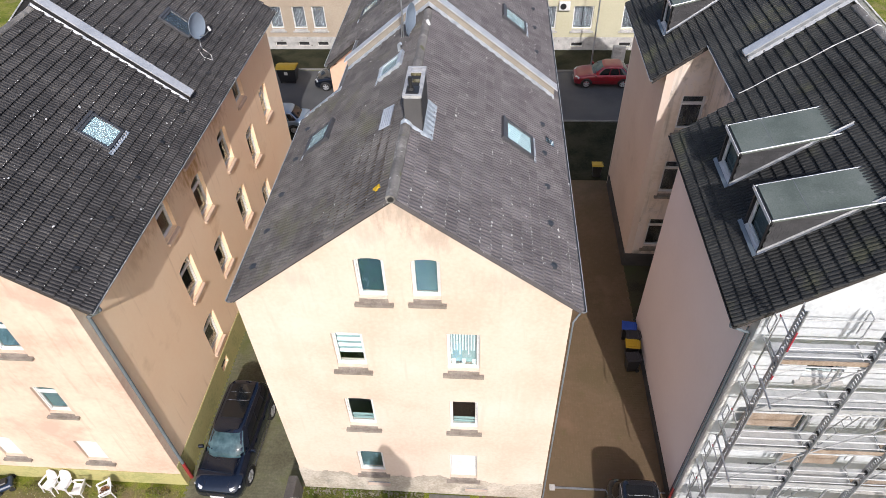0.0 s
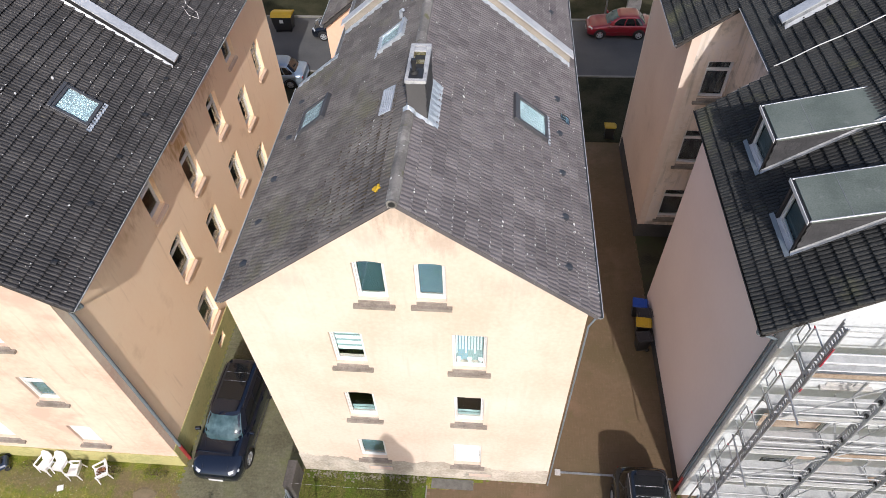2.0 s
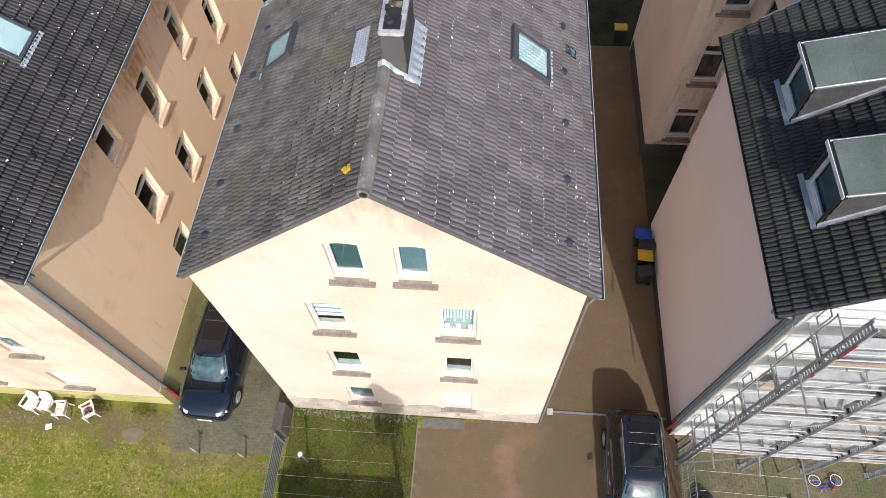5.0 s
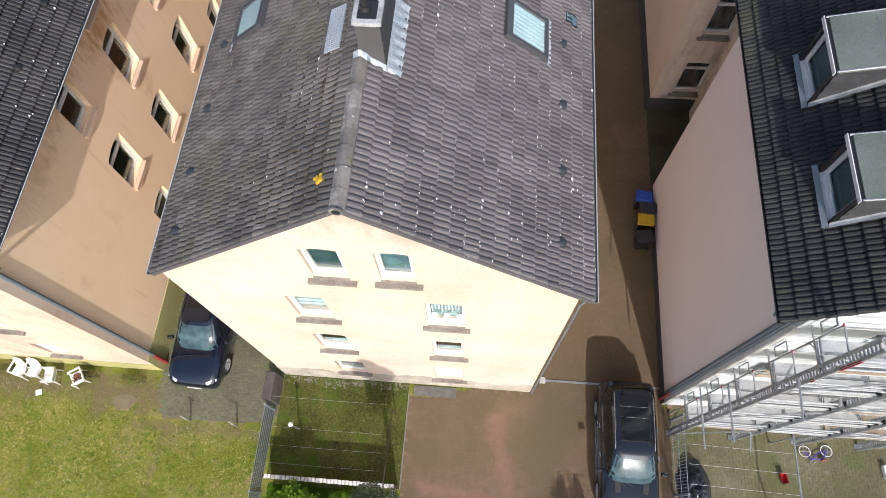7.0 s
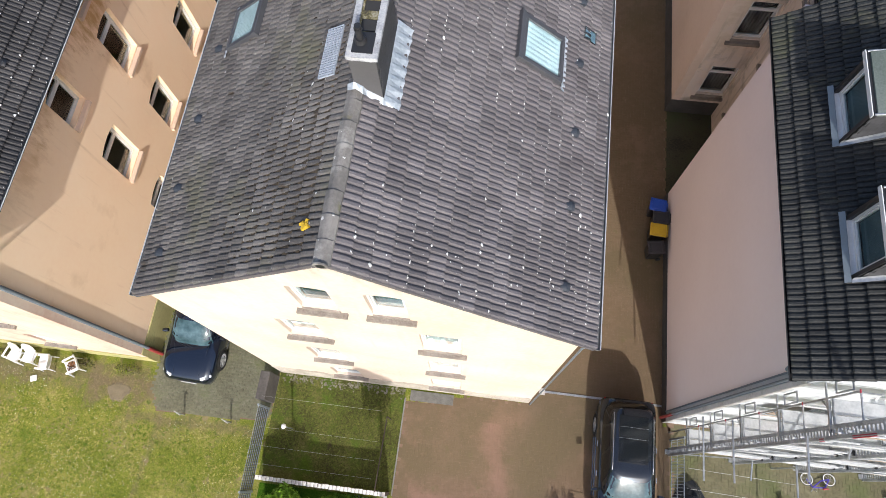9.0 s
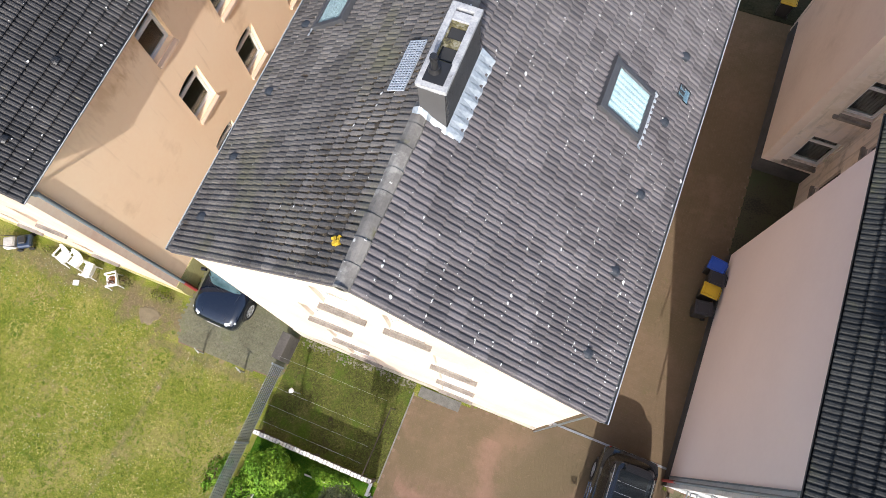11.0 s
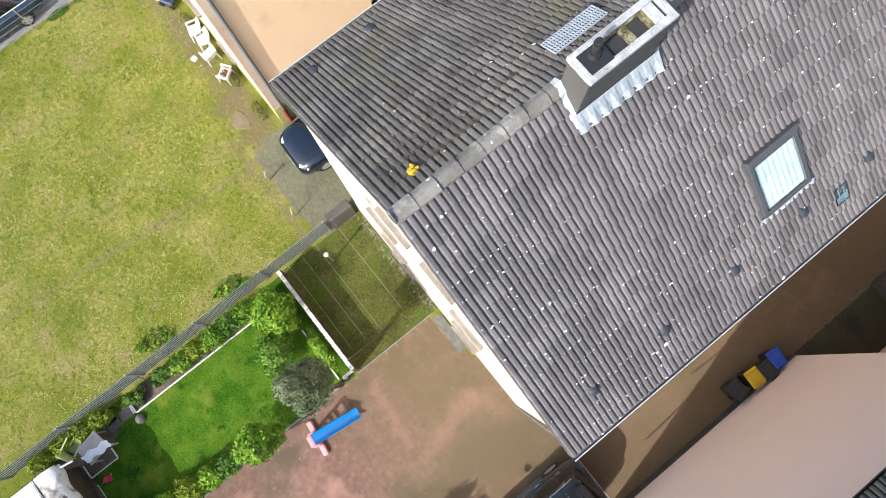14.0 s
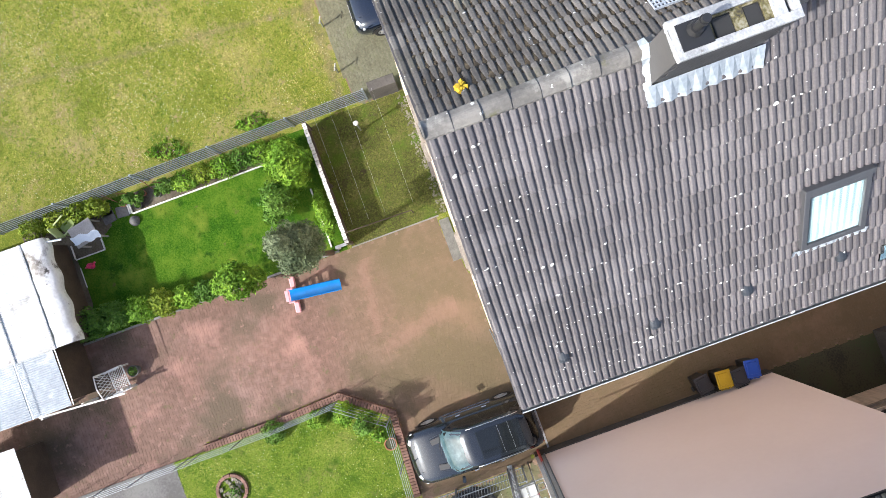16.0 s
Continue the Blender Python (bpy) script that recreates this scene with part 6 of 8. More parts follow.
def daisies(name, poly, n, seed, z):
    rng = np.random.default_rng(seed)
    xs, ys = [p[0] for p in poly], [p[1] for p in poly]
    m = Mesh()
    ph = rng.uniform(0, 6, 4)
    k = 0
    for _ in range(n * 12):
        x, y = rng.uniform(min(xs), max(xs)), rng.uniform(min(ys), max(ys))
        if not inside(poly, x, y) or math.sin(x * 0.9 + ph[0]) * math.sin(y * 0.8 + ph[1]) + 0.6 * math.sin(x * 2.3 + ph[2]) * math.sin(y * 1.9 + ph[3]) < rng.uniform(-0.4, 1.3):
            continue
        r = rng.uniform(0.006, 0.0115)
        m.face(*[(x + r * math.cos(a), y + r * math.sin(a), z + 0.05) for a in (0, 1.05, 2.1, 3.14, 4.2, 5.24)])
        k += 1
        if k >= n:
            break
    return tagged(part(name, m, M_DAISY), "scattered white daisies in the lawn", "flowers", kind="stuff")


M_DAISY = plain("white_petals", (0.60, 0.62, 0.44), 0.8)
daisies("lawn_daisies", LAWN, 5400, 5, 0.0)
daisies("corner_daisies", RLAWN, 260, 6, 0.05)

# ---- fences and edgings ----
def mesh_fence(x, ya, yb, h=1.25):
    t = thing("mesh_fence", pose(x, ya, 0), "anthracite double-bar mesh fence along the lawn", "fence")
    L = ya - yb
    n = int(L / 2.5)
    for i in range(n + 1):
        part("post", Mesh().box(-0.03, 0.03, -i * L / n - 0.03, -i * L / n + 0.03, 0, h + 0.05), M_FENCE, t)
    for i in range(n):
        y0, y1 = -i * L / n - 0.03, -(i + 1) * L / n + 0.03
        m = Mesh()
        for k in range(7):
            z = 0.08 + k * (h - 0.1) / 6
            m.tube((0, y0, z), (0, y1, z), 0.008, 5, cap=False)
        bars = Mesh()
        for k in range(int((y0 - y1) / 0.05)):
            bars.tube((-0.012, y0 - 0.03 - k * 0.05, 0.04), (-0.012, y0 - 0.03 - k * 0.05, h - 0.03), 0.0075, 4, cap=False)
        part("wire_screen", bars, M_SCREEN, t, "dark upright wires")
        part("mesh_panel", m, M_FENCE, t)
    return t


mesh_fence(-4.55, -1.05, -14.6)
side = thing("cellar_stair_wall", pose(-4.55, 0.12, 0), "grey rendered low wall beside the house corner", "wall")
part("wall_body", Mesh().box(-0.2, 0.12, -0.98, -0.05, 0, 1.15), material("dark_brown_render", [(0.062, 0.056, 0.050), (0.10, 0.091, 0.081)], 2.0, 14.0, 0.9, 0.2), side, bevel=0.01)

lat = thing("lattice_fence", pose(-0.03, 0.12, 0), "white-topped dark wooden fence across the garden", "fence")
M_DARKWOOD = material("dark_brown_wood", [(0.042, 0.029, 0.021), (0.075, 0.054, 0.037)], 2.0, 20.0, 0.8, 0.15, island=0.2)
for x in (-4.2, -2.1, -0.02):
    part("post", Mesh().box(x - 0.05, x + 0.05, -3.42, -3.32, 0, 1.02), M_DARKWOOD, lat)
for i in range(52):
    x = -4.13 + i * 0.079
    part("board", Mesh().box(x, x + 0.062, -3.40, -3.375, 0.05, 0.95), M_DARKWOOD, lat)
part("top_rail", Mesh().box(-4.22, 0.03, -3.43, -3.34, 0.975, 1.012), M_DARKWOOD, lat)
cop = Mesh()
arc = [(0.056 * math.cos(math.pi * k / 8), 0.034 * math.sin(math.pi * k / 8)) for k in range(9)]
cop.grid([[(a, y, h) for a, h in arc] for y in (-0.065, 0.065)])
cop.face(*[(a, -0.065, h) for a, h in arc]).face(*[(a, 0.065, h) for a, h in reversed(arc)])
cop_data = cop.data("coping_tile")
for i in range(35):
    part("coping_tile", cop_data, M_PAINT_WHITE, lat, at=pose(-4.16 + i * 0.121, -3.385 + 0.006 * math.sin(i * 2.1), 1.013, 0, 0, 2 * math.sin(i * 1.7)))
part("top_rail", Mesh().box(-0.06, 0.04, -3.85, -3.44, 0.6, 0.66).box(-0.06, 0.04, -3.87, -3.79, 0, 0.62), M_PAINT_WHITE, lat, "white return rail")

ed = thing("lawn_edging", pose(0, 0, 0), "thin white concrete lawn edging", "edging")
part("edge_strip", Mesh().box(-3.65, -3.61, -10.05, -4.9, 0, 0.1), M_PAINT_WHITE, ed)
part("edge_strip", Mesh().box(-4.35, -3.66, -10.1, -10.04, 0, 0.1), M_PAINT_WHITE, ed)
part("edge_strip", Mesh().box(-2.3, -0.15, -3.98, -3.93, 0, 0.08), M_PAINT_WHITE, ed)
part("edge_strip", Mesh().box(0.03, 0.10, -13.2, -3.75, 0, 0.08), M_KERB, ed, "grey kerb along the drive")
part("edge_strip", Mesh().box(0.07, 0.11, -3.3, -0.12, 0, 0.05), M_KERB, ed, "grey kerb along the drive")

# washing lines over the mossy strip
wl = thing("washing_line", pose(0, 0, 0), "thin washing lines over the mossy strip", "washing line")
part("post", Mesh().tube((-3.6, -1.62, 0), (-3.6, -1.62, 1.2), 0.025, 8), M_GALV, wl)
part("post_cap", Mesh().tube((-3.6, -1.62, 1.2), (-3.6, -1.62, 1.26), 0.085, 16, 0.05), M_WHITE, wl, "round white post cap")
for y in (-0.75, -1.72, -2.3, -2.85):
    m = Mesh()
    for i in range(10):
        xa, xb = -4.5 + 4.0 * i / 10, -4.5 + 4.0 * (i + 1) / 10
        sag = lambda x: 1.2 - 0.08 * (1 - ((x + 2.5) / 2.0) ** 2)
        m.tube((xa, y, sag(xa)), (xb, y, sag(xb)), 0.0025, 4, cap=False)
    part("line", m, M_GALV, wl)
part("frame_tube", Mesh().path([(-0.3, -0.9, 0.0), (-0.3, -0.9, 1.15), (-0.35, -3.2, 1.15), (-0.35, -3.2, 0.0)], 0.018, 6), M_DARKWOOD, wl)
M_RUBBLE = material("crumbled_plaster_edge", [(0.09, 0.085, 0.055), (0.15, 0.138, 0.10), (0.22, 0.205, 0.165)], 4.0, 20.0, 0.95, 0.4)
rb = Mesh()
rng = random.Random(9)
for i in range(220):
    x = rng.uniform(-4.3, 0.1)
    s = rng.uniform(0.02, 0.06)
    rb.box(-s, s, -s * 0.6, s * 0.6, -0.03, s * 0.3, pose(x, 0.18 - abs(rng.gauss(0, 0.13)), 0.01, rng.uniform(-20, 20), rng.uniform(-20, 20), rng.uniform(0, 180)))
tagged(part("rubble_edge", rb, M_RUBBLE), "crumbled plaster and stones along the house foot", "rubble", kind="stuff")
gsl = thing("gravel_slab", pose(1.0, -0.01, 0), "grey gravel-filled drip strip at the house wall", "slab")
part("slab", Mesh().box(-0.75, 0.75, -0.17, 0.18, 0, 0.035), material("grey_gravel", [(0.108, 0.104, 0.091), (0.166, 0.158, 0.141)], 6.0, 40.0, 0.95, 0.5), gsl)

# brick edging with a grey rail fence
be = thing("brick_edging", pose(0, 0, 0), "red brick edging wall round the corner lawn", "edging")
M_EDGEB = material("red_edging_brick", [(0.133, 0.071, 0.05), (0.174, 0.095, 0.071), (0.216, 0.129, 0.1)], 3.0, 20.0, 0.9, 0.15, objrand=0.14)
EDGE = [(4.72, -10.4), (4.72, -7.65), (4.6, -5.42), (5.84, -3.78), (8.85, -3.95)]
bme = Mesh()
bme.v, bme.f = brick_block(0.105, 0.24, 0.2, 0.01), list(BRICK_F)
bdata = bme.data("brick")
for (xa, ya), (xb, yb) in zip(EDGE, EDGE[1:]):
    L = math.hypot(xb - xa, yb - ya)
    a = math.degrees(math.atan2(yb - ya, xb - xa))
    n = int(L / 0.105)
    for i in range(n):
        x, y = xa + (xb - xa) * i / n, ya + (yb - ya) * i / n
        part("brick", bdata, M_EDGEB, be, at=pose(x, y, 0.0, 0, 0, a) @ pose(0, -0.24, 0))
rf = thing("rail_fence", pose(0, 0, 0), "pale grey steel rail fence along the corner lawn", "fence")
RAIL = [(5.02, -17.5), (5.0, -10.7), (4.98, -7.7), (4.88, -5.6), (6.0, -4.05), (8.8, -4.22), (9.1, -11.5)]
m_rail = plain("pale_blue_grey_steel", (0.27, 0.30, 0.33), 0.4, 0.4)
for (xa, ya), (xb, yb) in zip(RAIL, RAIL[1:]):
    L = math.hypot(xb - xa, yb - ya)
    for z in (0.3, 0.65, 1.0, 1.35):
        part("rail", Mesh().tube((xa, ya, z), (xb, yb, z), 0.008, 6), m_rail, rf)
    for i in range(int(L / 1.6) + 1):
        t = i * 1.6 / L
        part("post", Mesh().tube((xa + (xb - xa) * t, ya + (yb - ya) * t, 0), (xa + (xb - xa) * t, ya + (yb - ya) * t, 1.38), 0.018, 8), m_rail, rf)

yf = thing("yard_fence", pose(9.12, -0.4, 0), "dark steel bar fence between drive and yard", "fence")
for i in range(4):
    part("post", Mesh().box(-0.03, 0.03, -i * 2.4 - 0.03, -i * 2.4 + 0.03, 0, 1.5), M_FENCE, yf)
bar = Mesh().tube((0, 0, 0.1), (0, 0, 1.45), 0.008, 4, cap=False).data("bar")
for i in range(3):
    for z in (0.15, 0.75, 1.42):
        part("rail", Mesh().tube((0, -i * 2.4, z), (0, -(i + 1) * 2.4, z), 0.014, 5), M_FENCE, yf)
    for k in range(24):
        part("bar", bar, M_FENCE, yf, at=pose(0, -i * 2.4 - k * 0.1, 0))

# ---- cars ----
M_CARGLASS = plain("tinted_car_glass", (0.008, 0.010, 0.012), 0.05, 0.0, 0.5)
# teal blend puts the reflected sky into the windscreen's colour
M_WSCREEN = material("sky_teal_windscreen", [(0.020, 0.045, 0.054), (0.045, 0.085, 0.098), (0.085, 0.14, 0.155)], 2.6, 12.0, 0.10, 0.0, spec=0.5, fine_mix=0.1)
M_TYRE = plain("tyre_rubber", (0.017, 0.017, 0.017), 0.85)
M_RIM = plain("alloy_rim", (0.457, 0.465, 0.473), 0.3, 0.25)
M_LAMP = plain("clear_headlight", (0.581, 0.606, 0.631), 0.12, 0.2)
M_TAIL = plain("red_tail_light", (0.332, 0.017, 0.017), 0.2)
M_CHROME = plain("brushed_chrome", (0.515, 0.523, 0.531), 0.25, 0.9)


def car_paint(name, c, rough=0.28, metal=0.2):
    m = plain(name, c, rough, metal, 0.5, 0.9)
    m.node_tree.nodes["Principled BSDF"].inputs["Coat Roughness"].default_value = 0.03
    # blue tints put the sky's colour into the paint's reflections
    m.node_tree.nodes["Principled BSDF"].inputs["Coat Tint"].default_value = (0.80, 0.90, 1.0, 1)
    m.node_tree.nodes["Principled BSDF"].inputs["Specular Tint"].default_value = (0.72, 0.86, 1.0, 1)
    return m


def car(m, paint, label, L=4.8, W=1.92, H=1.74, suv=True, sunroof=False, rails=True, steps=False, group=""):
    """A parked car; the nose points to +y."""
    t = thing("car", m, label, "car", group)
    k, w, h = L / 4.8, W / 1.92, H / 1.74
    st = [(2.40, 0.66, 0.40, 0.58, 0.64), (2.36, 0.78, 0.30, 0.66, 0.76), (2.22, 0.88, 0.24, 0.74, 0.86), (1.95, 0.945, 0.24, 0.82, 0.955), (1.5, 0.955, 0.24, 0.86, 1.02),
          (1.0, 0.955, 0.24, 0.90, 1.085), (0.3, 0.955, 0.24, 0.92, 1.10), (-0.6, 0.955, 0.24, 0.93, 1.115), (-1.5, 0.955, 0.24, 0.94, 1.12), (-2.1, 0.935, 0.26, 0.92, 1.10), (-2.32, 0.88, 0.32, 0.88, 1.06), (-2.40, 0.78, 0.42, 0.82, 0.98)]
    rows = []
    for y, hw, zl, zm, zt in st:
        half = [(hw * 0.80, zl), (hw * 0.97, zl + 0.08), (hw, (zl + zm) / 2 + 0.05), (hw * 0.985, zm), (hw * 0.93, zt - 0.02), (hw * 0.72, zt + 0.018), (hw * 0.35, zt + 0.035), (0, zt + 0.04)]
        pts = [(x, z) for x, z in half] + [(-x, z) for x, z in reversed(half[:-1])]
        rows.append([(x * w, y * k, z * h) for x, z in pts])
    b = Mesh().grid(rows)
    b.face(*reversed(rows[0])).face(*rows[-1])
    b.face(*[r[0] for r in rows], *[r[-1] for r in reversed(rows)])
    body = part("body", b, paint, t, smooth=False)
    body.data.shade_smooth()
    # cabin: a rounded loft, with the glass lying just proud of it
    yb0, yb1, yt0, yt1 = (1.16, -2.30, 0.30, -1.98) if suv else (1.0, -1.95, 0.1, -1.3)
    zb, zt = 1.06 * h, 1.69 * h
    xb, xt = 0.87 * w, 0.66 * w

    def loft(v, off=0.0):
        """Half width, middle, half length and height of the cabin at v from base to roof edge."""
        bow = 0.05 * math.sin(math.pi * v)
        yf, yr = yb0 + (yt0 - yb0) * v + bow * 4.2, yb1 + (yt1 - yb1) * v - bow
        return xb + (xt - xb) * v + bow * 0.8 + off, (yf + yr) / 2 * k, (yf - yr) / 2 * k + off, zb + (zt - zb) * v

    def shell(n, c, v, off, axis):
        """A point on the cabin: n runs across the front or rear (axis y) or along the side (axis x)."""
        hx, my, hy, z = loft(v, off)
        e = 5.0
        q = c * (1 - min(1, abs(n)) ** e) ** (1 / e)
        return (n * hx, my + q * hy, z) if axis == "y" else (q * hx, my + n * hy, z)

    c = Mesh()
    rows = []
    for v in (0.0, 0.2, 0.45, 0.7, 0.88, 1.0):
        hx, my, hy, z = loft(v)
        ring_ = []
        for i in range(48):
            a = 2 * math.pi * (i + 0.5) / 48
            ca, sa = math.cos(a), math.sin(a)
            ring_.append((hx * math.copysign(abs(ca) ** 0.4, ca), my + hy * math.copysign(abs(sa) ** 0.4, sa), z))
        rows.append(ring_)
    hx, my, hy, z = loft(1.0)
    for f, dz in ((0.95, 0.022), (0.8, 0.042), (0.5, 0.055), (0.1, 0.06)):
        rows.append([((x) * f, my + (y - my) * f, z + dz) for x, y, _ in rows[5]])
    c.grid(rows, True).face(*rows[-1])
    part("cabin", c, paint, body, smooth=True)
    glass_rows = lambda n0, n1, v0, v1, cc, axis: [[shell(n0 + (n1 - n0) * i / 10, cc, v0 + (v1 - v0) * j / 4, 0.008, axis) for i in range(11)] for j in range(5)]
    part("windscreen", Mesh().grid(glass_rows(-0.86, 0.86, 0.06, 0.93, 1, "y")), M_WSCREEN, t, smooth=True)
    part("rear_window", Mesh().grid(glass_rows(-0.8, 0.8, 0.2, 0.9, -1, "y")), M_CARGLASS, t, smooth=True)
    for sx in (1, -1):
        for n0, n1 in ((-0.86, -0.5), (-0.44, 0.08), (0.14, 0.66)):
            part("side_window", Mesh().grid(glass_rows(n0, n1, 0.1, 0.84, sx, "x")), M_CARGLASS, t, smooth=True)
    wr = 0.37 if suv else 0.32
    for sx in (1, -1):
        for y in (1.45 * k, -1.45 * k):
            x = sx * 0.865 * w
            wh = part("wheel", Mesh().tube((x, y, wr), (x + sx * 0.10, y, wr), 0.09, 12), M_RIM, t)
            rows = []
            for xx, r in ((-0.11, wr * 0.62), (-0.12, wr * 0.92), (-0.07, wr), (0.07, wr), (0.105, wr * 0.92), (0.10, wr * 0.66)):
                rows.append([(x + sx * xx, y + r * math.cos(a), wr + r * math.sin(a)) for a in [2 * math.pi * i / 24 for i in range(24)]])
            part("tyre", Mesh().grid(rows, True), M_TYRE, wh, smooth=True)
            rm = Mesh()
            for i in range(5):
                a = 2 * math.pi * i / 5
                rm.box(-0.02, 0.02, -0.045, 0.045, 0.05, wr * 0.66, Matrix.Translation((x + sx * 0.075, y, wr)) @ Matrix.Rotation(a, 4, "X"))
            rm.grid([[(x + sx * d, y + r * math.cos(a), wr + r * math.sin(a)) for a in [2 * math.pi * i / 24 for i in range(24)]] for d, r in ((0.095, wr * 0.68), (0.095, wr * 0.6), (0.06, wr * 0.58))], True)
            part("rim", rm, M_RIM, wh)
            ar = Mesh()
            n = 14
            o = [(x + sx * 0.083, y + (wr + 0.075) * math.cos(math.pi * i / n), wr + (wr + 0.075) * math.sin(math.pi * i / n)) for i in range(n + 1)]
            inn = [(x + sx * 0.093, y + (wr + 0.01) * math.cos(math.pi * i / n), wr + (wr + 0.01) * math.sin(math.pi * i / n)) for i in range(n + 1)]
            ar.grid([o, inn])
            part("wheel_arch", ar, M_BLACK, t)
        mir = Mesh().box(-0.1, 0.1, -0.05, 0.06, -0.065, 0.075, pose(sx * (0.955 * w + 0.10), 0.78 * k, 1.13 * h, 0, 0, sx * 12))
        part("mirror", mir, paint, t, bevel=0.02)
        hl = Mesh().box(-0.20, 0.20, -0.07, 0.07, -0.06, 0.06, pose(sx * 0.70 * w, 2.17 * k, 0.815 * h, -30, 0, -sx * 32))
        part("headlight", hl, M_LAMP, t, bevel=0.03)
        tl = Mesh().box(sx * 0.74 * w - 0.07, sx * 0.74 * w + 0.07, -2.395 * k, -2.30 * k, 0.80 * h, 0.98 * h)
        part("tail_light", tl, M_TAIL, t, bevel=0.02)
        for y in (0.25, -0.75):
            part("door_handle", Mesh().box(sx * 0.965 * w - 0.012, sx * 0.965 * w + 0.018, (y - 0.09) * k, (y + 0.09) * k, 0.93 * h, 0.96 * h), M_CHROME if steps else paint, t)
        part("side_moulding", Mesh().box(sx * 0.955 * w - 0.01, sx * 0.955 * w + 0.014, -1.0 * k, 1.0 * k, 0.57 * h, 0.585 * h), M_BLACK if not steps else M_CHROME, t)
        if rails:
            part("roof_rail", Mesh().path([(sx * 0.63 * w, -1.8 * k, zt + 0.02), (sx * 0.63 * w, -1.6 * k, zt + 0.065), (sx * 0.63 * w, -0.1 * k, zt + 0.065), (sx * 0.63 * w, 0.1 * k, zt + 0.02)], 0.016, 6), M_BLACK if not steps else M_CHROME, t)
        if suv:
            part("side_step", Mesh().box(sx * 0.95 * w, sx * 0.99 * w, -1.0 * k, 1.0 * k, 0.30, 0.33) if sx > 0 else Mesh().box(sx * 0.99 * w, sx * 0.95 * w, -1.0 * k, 1.0 * k, 0.30, 0.35), M_CHROME, t, "metal side step")
    part("grille", Mesh().box(-0.34, 0.34, 2.36 * k, 2.415 * k, 0.55 * h, 0.70 * h), M_BLACK, t)
    part("number_plate", Mesh().box(-0.26, 0.26, 2.41 * k, 2.43 * k, 0.40 * h, 0.51 * h), M_WHITE, t, "blank white plate")
    part("bumper", Mesh().box(-0.72 * w, 0.72 * w, -2.45 * k, -2.38 * k, 0.38 * h, 0.55 * h), M_CHROME if steps else paint, t, bevel=0.02)
    for sx in (1, -1):
        part("wiper", Mesh().tube((sx * 0.1 + 0.05, (yb0 + 0.1) * k, zb + 0.03), (sx * 0.1 + 0.55 * w * (1 if sx > 0 else 0.8), (yb0 - 0.08) * k, zb + 0.12), 0.008, 4), M_BLACK, t)
    hs = Mesh()
    for sx in (1, -1):
        hs.tube((sx * 0.62 * w, 1.15 * k, 1.095 * h), (sx * 0.45 * w, 2.2 * k, 0.925 * h), 0.006, 4)
    part("bonnet_seam", hs, M_BLACK, t)
    if sunroof:
        part("sunroof", Mesh().box(-0.46 * w, 0.46 * w, -0.95 * k, -0.18 * k, zt + 0.03, zt + 0.066), M_CARGLASS, t, "black glass sunroof", bevel=0.006)
        part("sunroof", Mesh().box(-0.46 * w, 0.46 * w, -1.75 * k, -1.0 * k, zt + 0.03, zt + 0.066), M_CARGLASS, t, "black glass roof panel", bevel=0.006)
        sm = Mesh()
        for y in (-0.975, -1.35):
            sm.tube((-0.46 * w, y * k, zt + 0.066), (0.46 * w, y * k, zt + 0.066), 0.0025, 4)
        part("roof_seam", sm, M_ZINC, t)
    if steps:
        for sx in (1, -1):
            part("bonnet_vent", Mesh().box(-0.09, 0.09, -0.17, 0.17, 0.0, 0.012, pose(sx * 0.45 * w, 1.30 * k, 1.098 * h, -7, 0, sx * 8)), M_BLACK, t)
    return t


P_BLUEBLACK = car_paint("blue_black_paint", (0.005, 0.007, 0.014), 0.1, 0.0)
P_BLACK = car_paint("black_paint", (0.008, 0.009, 0.012), 0.12, 0.0)
P_STEEL = car_paint("black_metallic_paint", (0.013, 0.013, 0.014), 0.12, 0.1)
P_RED = car_paint("red_paint", (0.30, 0.010, 0.014))
P_SILVER = car_paint("silver_blue_paint", (0.36, 0.41, 0.46), 0.3, 0.6)
car(pose(-7.3, 1.75, 0.026, 0, 0, 178), P_BLUEBLACK, "blue-black estate SUV parked on grey pavers between houses", 4.6, 1.86, 1.72, sunroof=True)
car(pose(7.46, -1.56, 0.026, 0, 0, 180), P_STEEL, "black SUV with chrome steps parked beside a bar fence", 4.34, 1.86, 1.80, sunroof=True, steps=True)
car(pose(9.9, 30.5, 0.01, 0, 0, 90), P_RED, "bright red hatchback parked along the street", 4.1, 1.75, 1.48, suv=False, rails=False)
car(pose(-11.6, 24.3, 0.04, 0, 0, 90), P_SILVER, "silver-blue hatchback parked at the near kerb", 4.1, 1.75, 1.48, suv=False, rails=False)
car(pose(-8.2, 29.8, 0.01, 0, 0, 90), P_BLACK, "black hatchback parked across the street", 4.1, 1.75, 1.48, suv=False, rails=False)
car(pose(-19.3, -6.45, 0.03, 0, 0, 180), car_paint("dark_blue_paint", (0.03, 0.045, 0.075), 0.2, 0.2), "dark blue estate car parked beyond the wire fence", 4.4, 1.8, 1.5, suv=False, rails=False)


